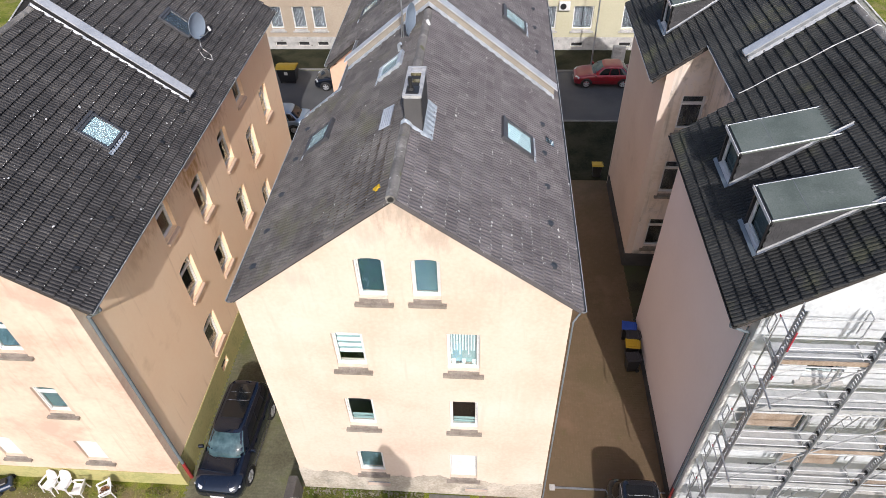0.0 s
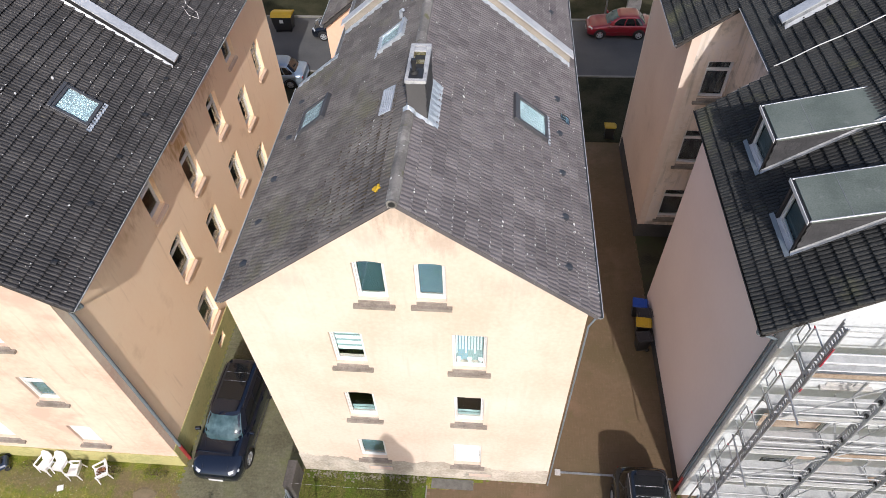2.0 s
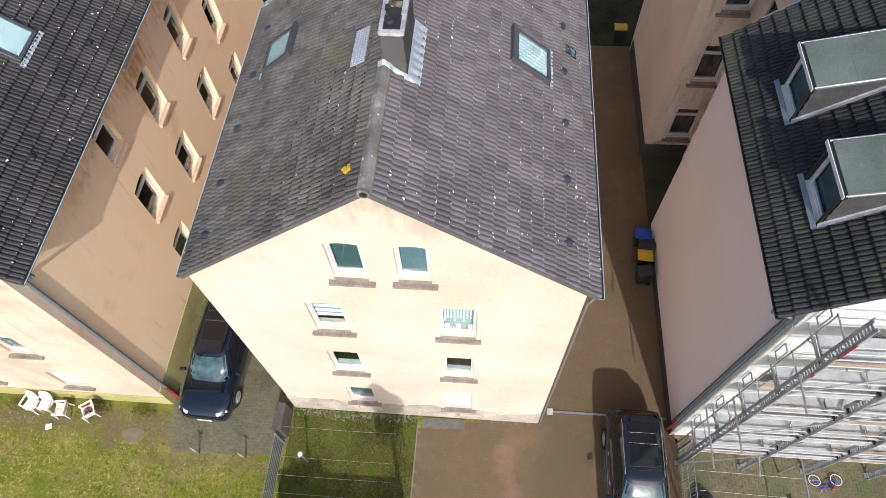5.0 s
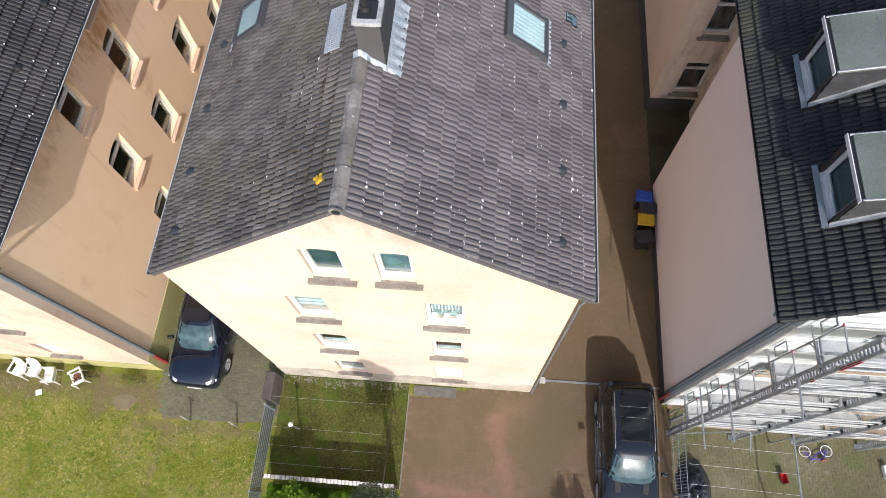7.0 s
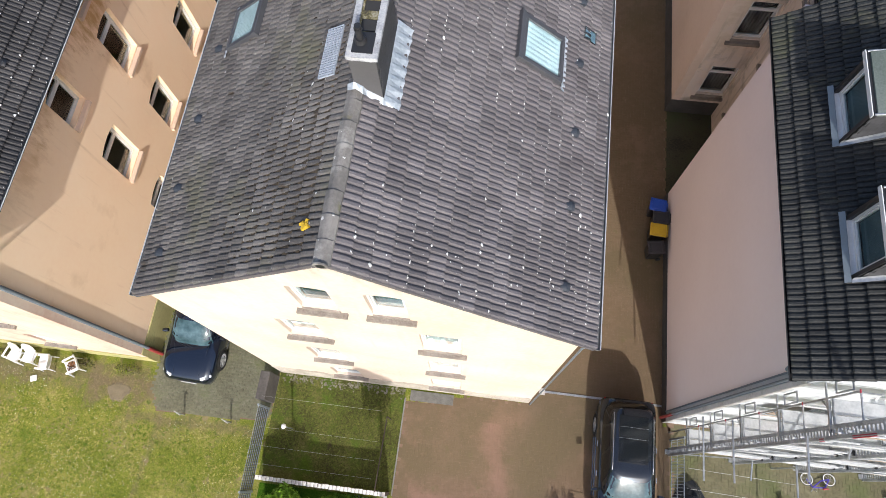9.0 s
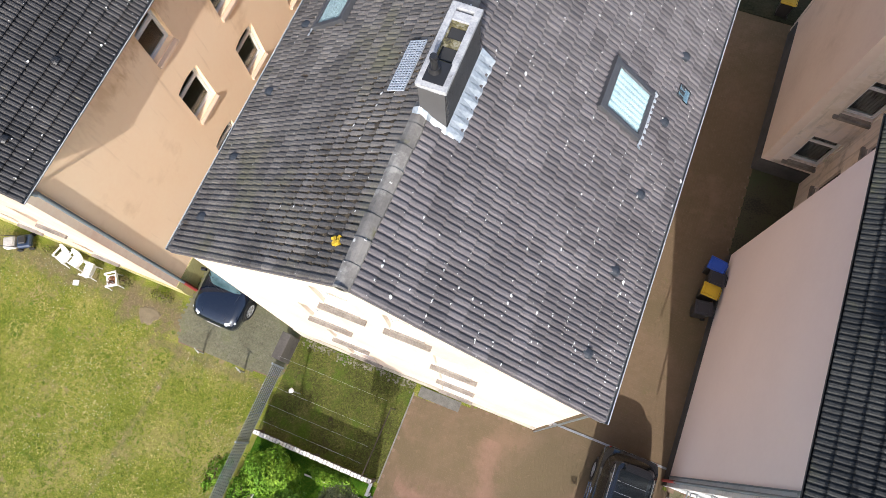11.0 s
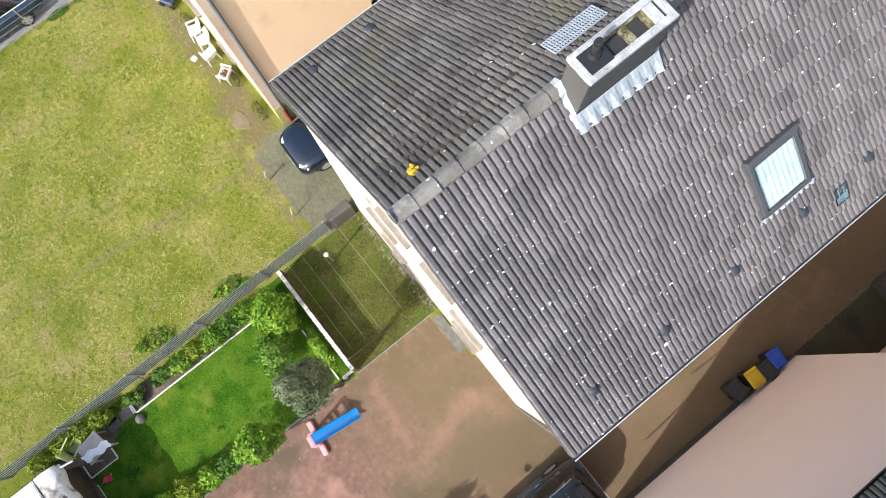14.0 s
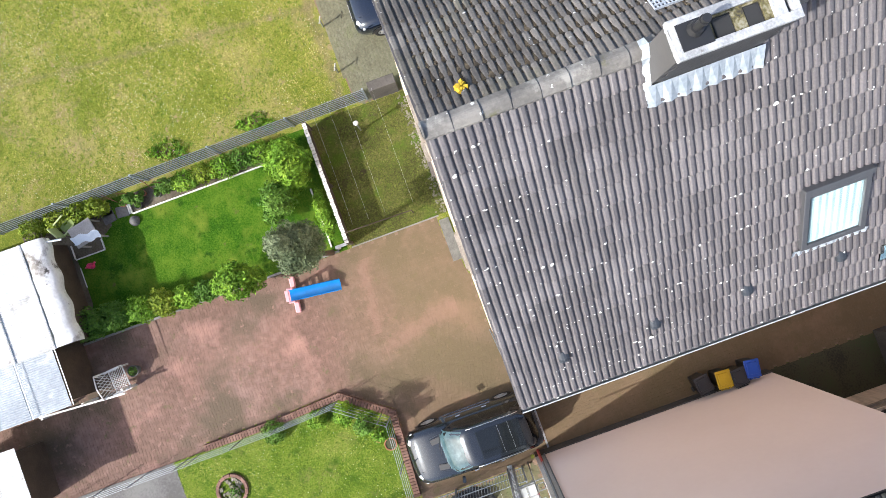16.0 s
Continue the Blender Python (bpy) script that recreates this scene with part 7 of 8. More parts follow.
# ---- bins ----
def wheelie_bin(m, lid, colour):
    t = thing("wheelie_bin", m, f"black wheelie bin with a {colour} lid", "bin", "wheelie bins")
    b = Mesh()
    rows = []
    for z, s in ((0.06, 0.80), (0.95, 1.0)):
        rows.append([(x * s, y * s, z) for x, y in ((-.25, -.32), (.25, -.32), (.28, -.28), (.28, .28), (.25, .32), (-.25, .32), (-.28, .28), (-.28, -.28))])
    b.grid(rows, True).face(*reversed(rows[0]))
    b.face(*rows[1])
    part("tub", b, M_BLACK, t)
    part("lid", Mesh().box(-0.30, 0.30, -0.37, 0.34, 0.952, 1.0).box(-0.22, 0.22, -0.28, 0.22, 1.0, 1.03), lid, t, f"{colour} plastic lid", bevel=0.02)
    part("handle", Mesh().tube((-0.22, 0.38, 0.96), (0.22, 0.38, 0.96), 0.018, 8), lid, t)
    for x in (-0.25, 0.25):
        part("wheel", Mesh().tube((x - 0.03, 0.26, 0.1), (x + 0.03, 0.26, 0.1), 0.1, 14), M_TYRE, t)
    return t


M_YLID = plain("yellow_plastic", (0.515, 0.332, 0.012), 0.45)
M_BLID = plain("blue_plastic", (0.017, 0.075, 0.415), 0.45)
M_DLID = plain("dark_grey_plastic", (0.025, 0.025, 0.029), 0.45)
for x, y, lid, c, a in ((8.45, 6.12, M_DLID, "dark grey", 82), (8.52, 6.8, M_YLID, "yellow", 94), (8.62, 7.3, M_DLID, "dark grey", 88), (8.5, 7.78, M_BLID, "blue", 98),
                        (8.3, 19.6, M_YLID, "yellow", 90)):
    wheelie_bin(pose(x - (0.1 if y < 10 else 0), y, 0.03, 0, 0, -a if x > 0 else a) @ Matrix.Scale(0.84, 4), lid, c)

wc = thing("waste_container", pose(-12.42, 30.35, 0.01), "large black waste container with a yellow lid on the street", "waste container")
tub = Mesh()
rings = [[(x * q, y * q, z) for x, y in ((-.64, -.5), (.64, -.5), (.68, -.46), (.68, .46), (.64, .5), (-.64, .5), (-.68, .46), (-.68, -.46))] for z, q in ((0.16, 0.84), (0.7, 0.96), (1.12, 1.0))]
tub.grid(rings, True).face(*reversed(rings[0])).face(*rings[-1])
part("tub", tub, M_BLACK, wc)
part("lid", Mesh().grid([[(-0.70, -0.52 + 1.04 * k / 8, 1.125 + 0.2 * math.sin(math.pi * (k / 8) ** 0.7)) for k in range(9)], [(0.70, -0.52 + 1.04 * k / 8, 1.125 + 0.2 * math.sin(math.pi * (k / 8) ** 0.7)) for k in range(9)]]).box(-0.70, 0.70, -0.53, 0.53, 1.122, 1.15), M_YLID, wc, "curved yellow plastic lid")
part("sticker", Mesh().box(-0.12, 0.12, -0.508, -0.50, 0.72, 0.95), M_WHITE, wc, "white notice sticker")
for x in (-0.5, 0.5):
    for y in (-0.33, 0.33):
        part("castor", Mesh().tube((x - 0.03, y, 0.09), (x + 0.03, y, 0.09), 0.09, 12), M_TYRE, wc)

# ---- scaffold before the pink gable ----
sc = thing("scaffold", pose(RX, RY, 0), "galvanised facade scaffold with plank decks", "scaffold")
BAYS = [-4.1, -2.03, 0.04, 2.11, 4.18]
LEVELS = [1.95, 3.95, 5.95, 7.95, 9.95]
Y_IN, Y_OUT = -0.32, -0.95


def perforated_upright(x, y, top):
    """A pressed-steel upright: two flanges and a web pierced by round holes."""
    m = Mesh()
    for d in (-0.12, 0.12):
        m.tube((x, y + d, 0.0), (x, y + d, top), 0.02, 6)
    z = 0.1
    while z < top - 0.1:
        m.box(x - 0.01, x + 0.01, y - 0.11, y + 0.11, z, z + 0.055)
        m.box(x - 0.01, x + 0.01, y - 0.11, y - 0.055, z + 0.055, z + 0.115).box(x - 0.01, x + 0.01, y + 0.055, y + 0.11, z + 0.055, z + 0.115)
        z += 0.115
    return m


for i, x in enumerate(BAYS):
    top = 12.0 if i == 0 else 11.6
    part("upright", perforated_upright(x, Y_OUT, top), M_UPRIGHT, sc)
    part("upright", Mesh().tube((x, Y_IN, 0), (x, Y_IN, min(top, 10.3)), 0.024, 8), M_GALV, sc)
    part("base_plate", Mesh().box(x - 0.12, x + 0.12, Y_OUT - 0.08, Y_OUT + 0.08, 0.026, 0.045), M_GALV, sc)
    for z in LEVELS:
        m = Mesh().box(x - 0.025, x + 0.025, Y_OUT, Y_IN, z - 0.07, z - 0.02)
        m.tube((x, Y_OUT + 0.2, z - 0.045), (x, Y_OUT, z - 0.3), 0.014, 6).tube((x, Y_IN - 0.2, z - 0.045), (x, Y_IN, z - 0.3), 0.014, 6)
        part("transom", m, M_GALV, sc)
    if i == 0:
        for z in LEVELS:
            part("end_guard", Mesh().path([(x, Y_OUT + 0.1, z + 0.12), (x, Y_OUT + 0.1, z + 1.0), (x, Y_IN, z + 1.0), (x, Y_IN, z + 0.12), (x, Y_OUT + 0.1, z + 0.12)], 0.02, 6), M_UPRIGHT, sc)
            part("end_guard", Mesh().path([(x - 0.03, Y_IN + 0.05, z + 0.3), (x - 0.03, Y_IN + 0.05, z + 0.85), (x - 0.03, -0.06, z + 0.85), (x - 0.03, -0.06, z + 0.3), (x - 0.03, Y_IN + 0.05, z + 0.3)], 0.018, 6), M_UPRIGHT, sc, "double loop guard at the scaffold end")
            part("coupler", Mesh().tube((x - 0.02, Y_IN + 0.03, z + 1.03), (x - 0.02, Y_IN - 0.03, z + 1.02), 0.017, 6), M_CRIMSON, sc, "red painted coupler")
            part("wall_tie", Mesh().tube((x, 0.0, z - 0.1), (x, Y_IN - 0.2, z - 0.1), 0.022, 6), M_GALV, sc)
for xa, xb in zip(BAYS, BAYS[1:]):
    for li, z in enumerate(LEVELS):
        for k in range(2):
            y0 = Y_OUT + 0.03 + k * 0.3
            mat = M_DECK if (li * 7 + k * 3 + int(xa * 2)) % 7 == 0 else M_ALU
            part("deck_plank", Mesh().box(xa + 0.03, xb - 0.03, y0, y0 + 0.285, z, z + 0.045), mat, sc)
        part("toe_board", Mesh().box(xa, xb, Y_OUT - 0.035, Y_OUT - 0.01, z + 0.04, z + 0.19), M_DECK if (li + int(xa)) % 4 == 0 else M_ALU, sc)
        for dz in (0.35, 0.68, 1.02):
            part("guard_rail", Mesh().tube((xa - 0.1, Y_OUT - 0.03, z + dz), (xb + 0.05, Y_OUT - 0.03, z + dz), 0.019, 6), M_RAIL, sc)
        part("ledger", Mesh().tube((xa, Y_OUT, z - 0.08), (xb, Y_OUT, z - 0.08), 0.02, 6), M_RAIL, sc)
        part("guard_rail", Mesh().tube((xa - 0.05, Y_OUT + 0.04, z + 0.52), (xb + 0.05, Y_OUT + 0.04, z + 0.52), 0.013, 6), M_RAIL, sc)
        part("brace", Mesh().tube((xa + 0.1, Y_OUT + 0.02, z - 0.1), (xa + 0.75, Y_IN, z - 0.75), 0.016, 6), M_GALV, sc)
        part("ledger", Mesh().tube((xa, Y_IN, z + 0.9), (xb, Y_IN, z + 0.9), 0.016, 6), M_GALV, sc)
    if int(xa * 10) % 2:
        part("brace", Mesh().tube((xa, Y_OUT - 0.05, 0.2), (xb, Y_OUT - 0.05, 2.0), 0.02, 6), M_GALV, sc)
for xa in BAYS[1:-1]:
    for z in LEVELS:
        part("bracket", Mesh().path([(xa + 0.03, Y_IN, z + 0.05), (xa + 0.03, Y_IN, z + 1.0), (xa + 0.03, -0.1, z + 1.0), (xa + 0.03, -0.1, z + 0.2)], 0.02, 6), M_UPRIGHT, sc)
        for dz in (0.30, 0.98):
            part("coupler", Mesh().box(xa - 0.05, xa + 0.05, Y_OUT - 0.07, Y_OUT + 0.05, z + dz, z + dz + 0.08), M_BLACK, sc, "dark clamp at a rail joint", bevel=0.012)
for xa, xb, z in ((-4.1, -2.03, 3.95), (-2.03, 0.04, 5.95), (0.04, 2.11, 1.95), (-4.1, -2.03, 7.95)):
    part("brace", Mesh().tube((xa, Y_OUT - 0.06, z), (xb, Y_OUT - 0.06, z + 2.0), 0.022, 6), M_UPRIGHT, sc, "long diagonal brace")
for za, zb in ((10.6, 11.3), (9.5, 9.66)):
    part("marker_strip", Mesh().box(-4.115, -4.085, Y_OUT - 0.145, Y_OUT - 0.09, za, zb), M_CRIMSON, sc, "red strip on the corner upright")
for x, y, z, x1, y1, z1 in ((-4.3, -0.15, 3.85, -4.25, -1.85, 3.7), (-4.25, -0.4, 5.75, -4.28, -1.9, 5.85), (-4.28, -1.0, 9.4, -4.3, -1.85, 9.4), (-2.3, -0.15, 7.8, -2.65, -1.2, 7.8), (-2.1, -0.4, 1.9, -2.15, -1.6, 1.7)):
    part("outrigger", Mesh().tube((x, y, z), (x1, y1, z1), 0.026, 8), M_GALV, sc, "steel tube sticking out of the scaffold")
for xa, za in ((-2.03, 1.95), (-2.03, 5.95), (0.04, 3.95)):
    l = Mesh()
    for d in (0, 0.35):
        l.tube((xa + 0.4, Y_OUT + 0.2 + d * 0.6, za), (xa + 1.1, Y_OUT + 0.2 + d * 0.6, za + 2.0), 0.016, 5)
    for r in range(7):
        f = (r + 0.5) / 7
        l.tube((xa + 0.4 + 0.7 * f, Y_OUT + 0.2, za + 2.0 * f), (xa + 0.4 + 0.7 * f, Y_OUT + 0.41, za + 2.0 * f), 0.012, 5)
    part("ladder", l, M_GALV, sc, "steep access ladder")
for xa, z in ((-1.9, 4.0), (0.3, 6.0), (-3.7, 6.0)):
    part("plywood_sheet", Mesh().box(xa, xa + 1.6, Y_IN + 0.08, Y_IN + 0.1, z + 0.05, z + 0.75), M_DECK, sc, "brown plywood sheet leaning on the deck")

# ---- yard behind the scaffold ----
bk = thing("tricycle", pose(13.8, -0.85, 0.07, 82, 0, 5) @ Matrix.Scale(0.85, 4), "small purple children's bicycle lying on its side", "bicycle")
M_PURPLE = plain("purple_paint", (0.05, 0.03, 0.30), 0.4)
part("bike_frame", Mesh().path([(-0.42, 0, 0.26), (-0.25, 0, 0.55), (0.1, 0, 0.30), (0.42, 0, 0.24), (0.2, 0, 0.55), (-0.25, 0, 0.55)], 0.025, 6), M_PURPLE, bk)
for x in (-0.42, 0.42):
    rw = []
    for y, r in ((-0.012, 0.235), (0.0, 0.25), (0.012, 0.235)):
        rw.append([(x + r * math.cos(a), y, 0.25 + r * math.sin(a)) for a in [2 * math.pi * i / 20 for i in range(20)]])
    wh = part("wheel", Mesh().grid(rw, True), M_TYRE, bk, "small black tyre")
    part("rim", Mesh().grid([[(x + r * math.cos(a), y, 0.25 + r * math.sin(a)) for a in [2 * math.pi * i / 20 for i in range(20)]] for y, r in ((-0.014, 0.228), (-0.014, 0.20), (0.014, 0.20), (0.014, 0.228))], True), M_WHITE, wh, "white plastic rim")
    sp = Mesh()
    for i in range(8):
        sp.tube((x, 0, 0.25), (x + 0.22 * math.cos(i * 0.785), 0, 0.25 + 0.22 * math.sin(i * 0.785)), 0.005, 4)
    part("spokes", sp, M_GALV, wh)
part("saddle", Mesh().box(0.12, 0.32, -0.07, 0.07, 0.57, 0.62), M_RED, bk, "red saddle", bevel=0.015)
part("handlebar", Mesh().path([(-0.28, -0.24, 0.72), (-0.25, 0, 0.60), (-0.28, 0.24, 0.72)], 0.016, 6), M_GALV, bk)
for i, (x, y, a) in enumerate(((12.65, -2.0, 10), (15.9, -2.75, 40))):
    t = thing("toy_box", pose(x, y, 0.026, 0, 0, a) @ Matrix.Scale(0.65, 4), "bright red plastic toy tub on the paving", "toy", "red toy tubs")
    part("tub", Mesh().grid([[(-.11, -.22, 0), (.11, -.22, 0), (.11, .22, 0), (-.11, .22, 0), (-.11, -.22, 0)], [(-.14, -.26, .3), (.14, -.26, .3), (.14, .26, .3), (-.14, .26, .3), (-.14, -.26, .3)]]).box(-.11, .11, -.22, .22, 0, .02), plain("red_plastic", (0.457, 0.017, 0.025), 0.4), t)
t = thing("white_crate", pose(16.0, -1.55, 0.026, 0, 0, 5) @ Matrix.Scale(0.7, 4), "white plastic crate on the paving", "crate")
part("crate_body", Mesh().box(-.13, .13, -.3, .3, 0, .25), M_WHITE, t, bevel=0.02)
tp = thing("tarpaulin_pile", pose(9.75, -2.6, 0), "black tarpaulin heaped over stored goods", "tarpaulin")
rows = []
rng = random.Random(21)
for i in range(9):
    r = 0.75 * i / 8
    rows.append([(r * 0.75 * math.cos(a) * (1 + rng.uniform(-.12, .12)), r * 1.3 * math.sin(a) * (1 + rng.uniform(-.1, .1)), max(0.03, 0.75 * (1 - (i / 8) ** 2) + rng.uniform(-.06, .06))) for a in [2 * math.pi * k / 18 for k in range(18)]])
part("sheet", Mesh().grid(rows, True), plain("black_tarpaulin", (0.025, 0.029, 0.037), 0.35), tp)
yl = thing("washing_line", pose(0, 0, 0), "white washing lines on steel posts in the yard", "washing line")
part("crossbar", Mesh().tube((12.38, -0.75, 1.7), (12.38, -4.2, 1.7), 0.03, 8), M_GALV, yl)
for y in (-0.9, -4.0):
    part("post", Mesh().tube((12.38, y, 0), (12.38, y, 1.7), 0.03, 8), M_GALV, yl)
for y in (-1.4, -2.0, -2.6, -3.2):
    part("line", Mesh().tube((9.2, y + 0.1, 1.45), (12.38, y, 1.7), 0.004, 4, cap=False), M_RAIL, yl)

# ---- garden things ----
sd = thing("slide", pose(0.95, -5.68, 0.026, 0, 0, 83) @ Matrix.Scale(0.88, 4), "blue and pink plastic children's slide", "slide")
M_PINKP = plain("pale_pink_plastic", (0.622, 0.299, 0.315), 0.4)
M_BLUEP = plain("bright_blue_plastic", (0.010, 0.255, 0.72), 0.35)
ch = []
for i in range(13):
    u = i / 12
    x = 0.08 + 1.75 * u
    z = 1.0 * (1 - u) ** 1.15 + 0.12 + 0.05 * math.sin(u * 3.1)
    ch.append([(x, -0.2, z + 0.13), (x, -0.17, z + 0.01), (x, 0, z), (x, 0.17, z + 0.01), (x, 0.2, z + 0.13)])
lo = [[(p[0], p[1] * 1.12, p[2] - 0.03) for p in r] for r in ch]
cm = Mesh().grid(ch).grid(lo)
cm.grid([[a[0], b[0]] for a, b in zip(ch, lo)]).grid([[a[4], b[4]] for a, b in zip(ch, lo)])
part("chute", cm, M_BLUEP, sd, "bright blue wavy chute", smooth=True)
for s in (-1, 1):
    part("side_rail", Mesh().box(-0.13, 0.13, -0.04, 0.04, 0, 1.25, pose(-0.05, s * 0.25, 0, 0, 8, 0)), M_PINKP, sd, bevel=0.03)
    part("foot", Mesh().box(-0.12, 0.1, s * 0.5 - 0.22, s * 0.5 + 0.22, 0, 0.14), M_PINKP, sd, bevel=0.04)
for i in range(4):
    part("step", Mesh().box(-0.16, -0.02, -0.21, 0.21, 0.2 + i * 0.24, 0.25 + i * 0.24), M_PINKP, sd, bevel=0.01)
part("brace_leg", Mesh().tube((0.9, -0.16, 0), (0.8, -0.16, 0.62), 0.025).tube((0.9, 0.16, 0), (0.8, 0.16, 0.62), 0.025), M_PINKP, sd)

bn = thing("garden_bench", pose(1.62, -12.2, 0.026, 0, 0, 5), "white lattice-backed garden bench on the drive", "bench")
st = Mesh()
for i in range(-4, 7):
    for sgn in (1, -1):
        a, b = (i * 0.1, -0.24), (i * 0.1 + sgn * 0.48, 0.24)
        ends = [(min(0.4, max(-0.4, x)), y + (min(0.4, max(-0.4, x)) - x) * sgn) for x, y in (a, b)]
        if abs(ends[0][0] - ends[1][0]) > 0.03:
            st.tube((*ends[0], 0.44), (*ends[1], 0.44), 0.012, 5)
part("seat_lattice", st, M_PAINT_WHITE, bn)
part("seat_frame", Mesh().path([(-0.42, -0.25, 0.44), (0.42, -0.25, 0.44), (0.42, 0.26, 0.44), (-0.42, 0.26, 0.44), (-0.42, -0.25, 0.44)], 0.024, 6), M_PAINT_WHITE, bn)
lt = Mesh()
for i in range(7):
    lt.tube((-0.4 + i * 0.115, -0.28, 0.48), (-0.4 + min(0.8, i * 0.115 + 0.25), -0.45, 0.95), 0.012, 5).tube((-0.4 + i * 0.115, -0.28, 0.48), (-0.4 + max(0, i * 0.115 - 0.25), -0.45, 0.95), 0.012, 5)
part("lattice_back", lt, M_PAINT_WHITE, bn)
part("back_frame", Mesh().path([(-0.42, -0.27, 0.45), (-0.42, -0.46, 0.97), (0, -0.48, 1.05), (0.42, -0.46, 0.97), (0.42, -0.27, 0.45)], 0.025, 6), M_PAINT_WHITE, bn)
for x in (-0.4, 0.4):
    for y in (-0.22, 0.24):
        part("leg", Mesh().box(x - 0.025, x + 0.025, y - 0.025, y + 0.025, 0, 0.42), M_PAINT_WHITE, bn)
    part("armrest", Mesh().box(x - 0.035, x + 0.035, -0.3, 0.26, 0.62, 0.65).box(x - 0.02, x + 0.02, 0.2, 0.24, 0.42, 0.62), M_PAINT_WHITE, bn)


def pot(x, y, r, h, mat, label, plant=True, seed=0, z=0.026):
    t = thing("plant_pot", pose(x, y, z), label, "plant pot", "plant pots")
    m = Mesh()
    ring = lambda rr, zz: [(rr * math.cos(a), rr * math.sin(a), zz) for a in [2 * math.pi * i / 18 for i in range(18)]]
    m.grid([ring(r * 0.7, 0), ring(r, h), ring(r * 0.86, h), ring(r * 0.84, h * 0.85)], True)
    m.face(*ring(r * 0.84, h * 0.85))
    part("pot", m, mat, t)
    part("soil", Mesh().face(*ring(r * 0.84, h * 0.87)), M_EARTH, t)
    if plant:
        part("foliage", leaves([(0, 0, h + 0.03, r * 0.8, r * 0.8, 0.12)], 120, 0.035, seed), M_LEAF_M, t)
    return t


M_TERRA = material("terracotta", [(0.266, 0.108, 0.058), (0.349, 0.158, 0.091)], 5.0, 20.0, 0.9, 0.1)
pot(1.5, -11.75, 0.2, 0.3, M_SLAB, "dark grey stone pot with a low plant by the bench", True, 3)
pot(6.45, -4.6, 0.2, 0.28, M_TERRA, "terracotta pot on the corner lawn", True, 4, 0.05)
pot(6.82, -4.3, 0.22, 0.28, M_TERRA, "empty terracotta pot beside the rail fence", False, 5, 0.05)
fp = thing("fire_pit", pose(6.5, -10.0, 0.05), "round stone-edged flower bed with pebbles", "flower bed")
rng = random.Random(4)
for i in range(16):
    a = 2 * math.pi * i / 16
    part("stone", Mesh().box(-0.1, 0.1, -0.06, 0.06, 0, 0.1, pose(0.5 * math.cos(a), 0.5 * math.sin(a), 0, 0, 0, math.degrees(a) + 90)), M_EDGEB, fp, bevel=0.015)
pm = Mesh()
for i in range(60):
    a, r, s = rng.random() * 6.28, 0.4 * math.sqrt(rng.random()), rng.uniform(0.03, 0.07)
    pm.box(-s, s, -s * .8, s * .8, 0, s, pose(r * math.cos(a), r * math.sin(a), 0.02, rng.uniform(-20, 20), 0, rng.uniform(0, 180)))
tagged(part("pebbles", pm, M_RUBBLE, fp), kind="stuff")
part("foliage", leaves([(0.1, 0.1, 0.15, 0.25, 0.2, 0.15)], 160, 0.04, 77), M_LEAF_M, fp)
can = thing("watering_can", pose(-2.42, -12.02, 0.02, 0, 0, 100) @ Matrix.Scale(0.85, 4), "pink plastic watering can on the lawn", "watering can")
M_PINKCAN = plain("hot_pink_plastic", (0.622, 0.05, 0.133), 0.4)
part("can_body", Mesh().tube((0, 0, 0), (0, 0, 0.24), 0.13, 16, 0.11), M_PINKCAN, can)
part("spout", Mesh().tube((0.1, 0, 0.06), (0.3, 0, 0.28), 0.025, 8, 0.04), M_PINKCAN, can)
part("handle", Mesh().path([(-0.1, 0, 0.05), (-0.22, 0, 0.18), (-0.1, 0, 0.3), (0.08, 0, 0.27)], 0.015, 6), M_PINKCAN, can)
M_BOARD = material("worn_grey_board", [(0.25, 0.235, 0.215), (0.34, 0.325, 0.305)], 3.0, 20.0, 0.85, 0.1)
gt = thing("garden_table", pose(-3.42, -11.55, 0.02, 0, 0, 12), "worn grey garden table with a plastic sheet on it", "table")
part("tabletop", Mesh().box(-0.38, 0.36, -0.42, 0.42, 0.68, 0.72), M_BOARD, gt, bevel=0.015)
for x in (-0.32, 0.3):
    for y in (-0.35, 0.35):
        part("leg", Mesh().box(x - 0.025, x + 0.025, y - 0.025, y + 0.025, 0, 0.68), M_BOARD, gt)
cov = thing("table_cover", pose(-3.42, -11.55, 0.745, 0, 0, 12), "rumpled white and pale blue plastic sheet on the table", "cover")
rng = random.Random(8)
wave = [0.10 * math.sin(i * 1.3) for i in range(11)]
part("sheet", Mesh().grid([[(-0.10 + 0.30 * i / 6 + 0.25 * j / 10 + wave[j] * 0.4, -0.44 + 0.92 * j / 10 + rng.uniform(-.015, .015), max(0.0, 0.05 * math.sin(i * 1.1 + j * 0.8) + rng.uniform(0.0, 0.025))) for j in range(11)] for i in range(7)]), plain("dull_plastic_sheet", (0.58, 0.63, 0.67), 0.5), cov, smooth=True)
c = thing("garden_chair", pose(-3.95, -12.12, 0.02, 0, 0, 30), "pale green plastic garden chair at the table", "chair")
m_gc = plain("pale_green_plastic", (0.34, 0.40, 0.17), 0.5)
seat = Mesh().grid([[(0.25 * r * math.cos(a), 0.25 * r * math.sin(a), 0.43 + 0.02 * r * r) for a in [2 * math.pi * i / 20 for i in range(20)]] for r in (0.02, 0.5, 1.0)], True)
seat.grid([[(0.25 * math.cos(a), 0.25 * math.sin(a), z) for a in [2 * math.pi * i / 20 for i in range(20)]] for z in (0.45, 0.41)], True)
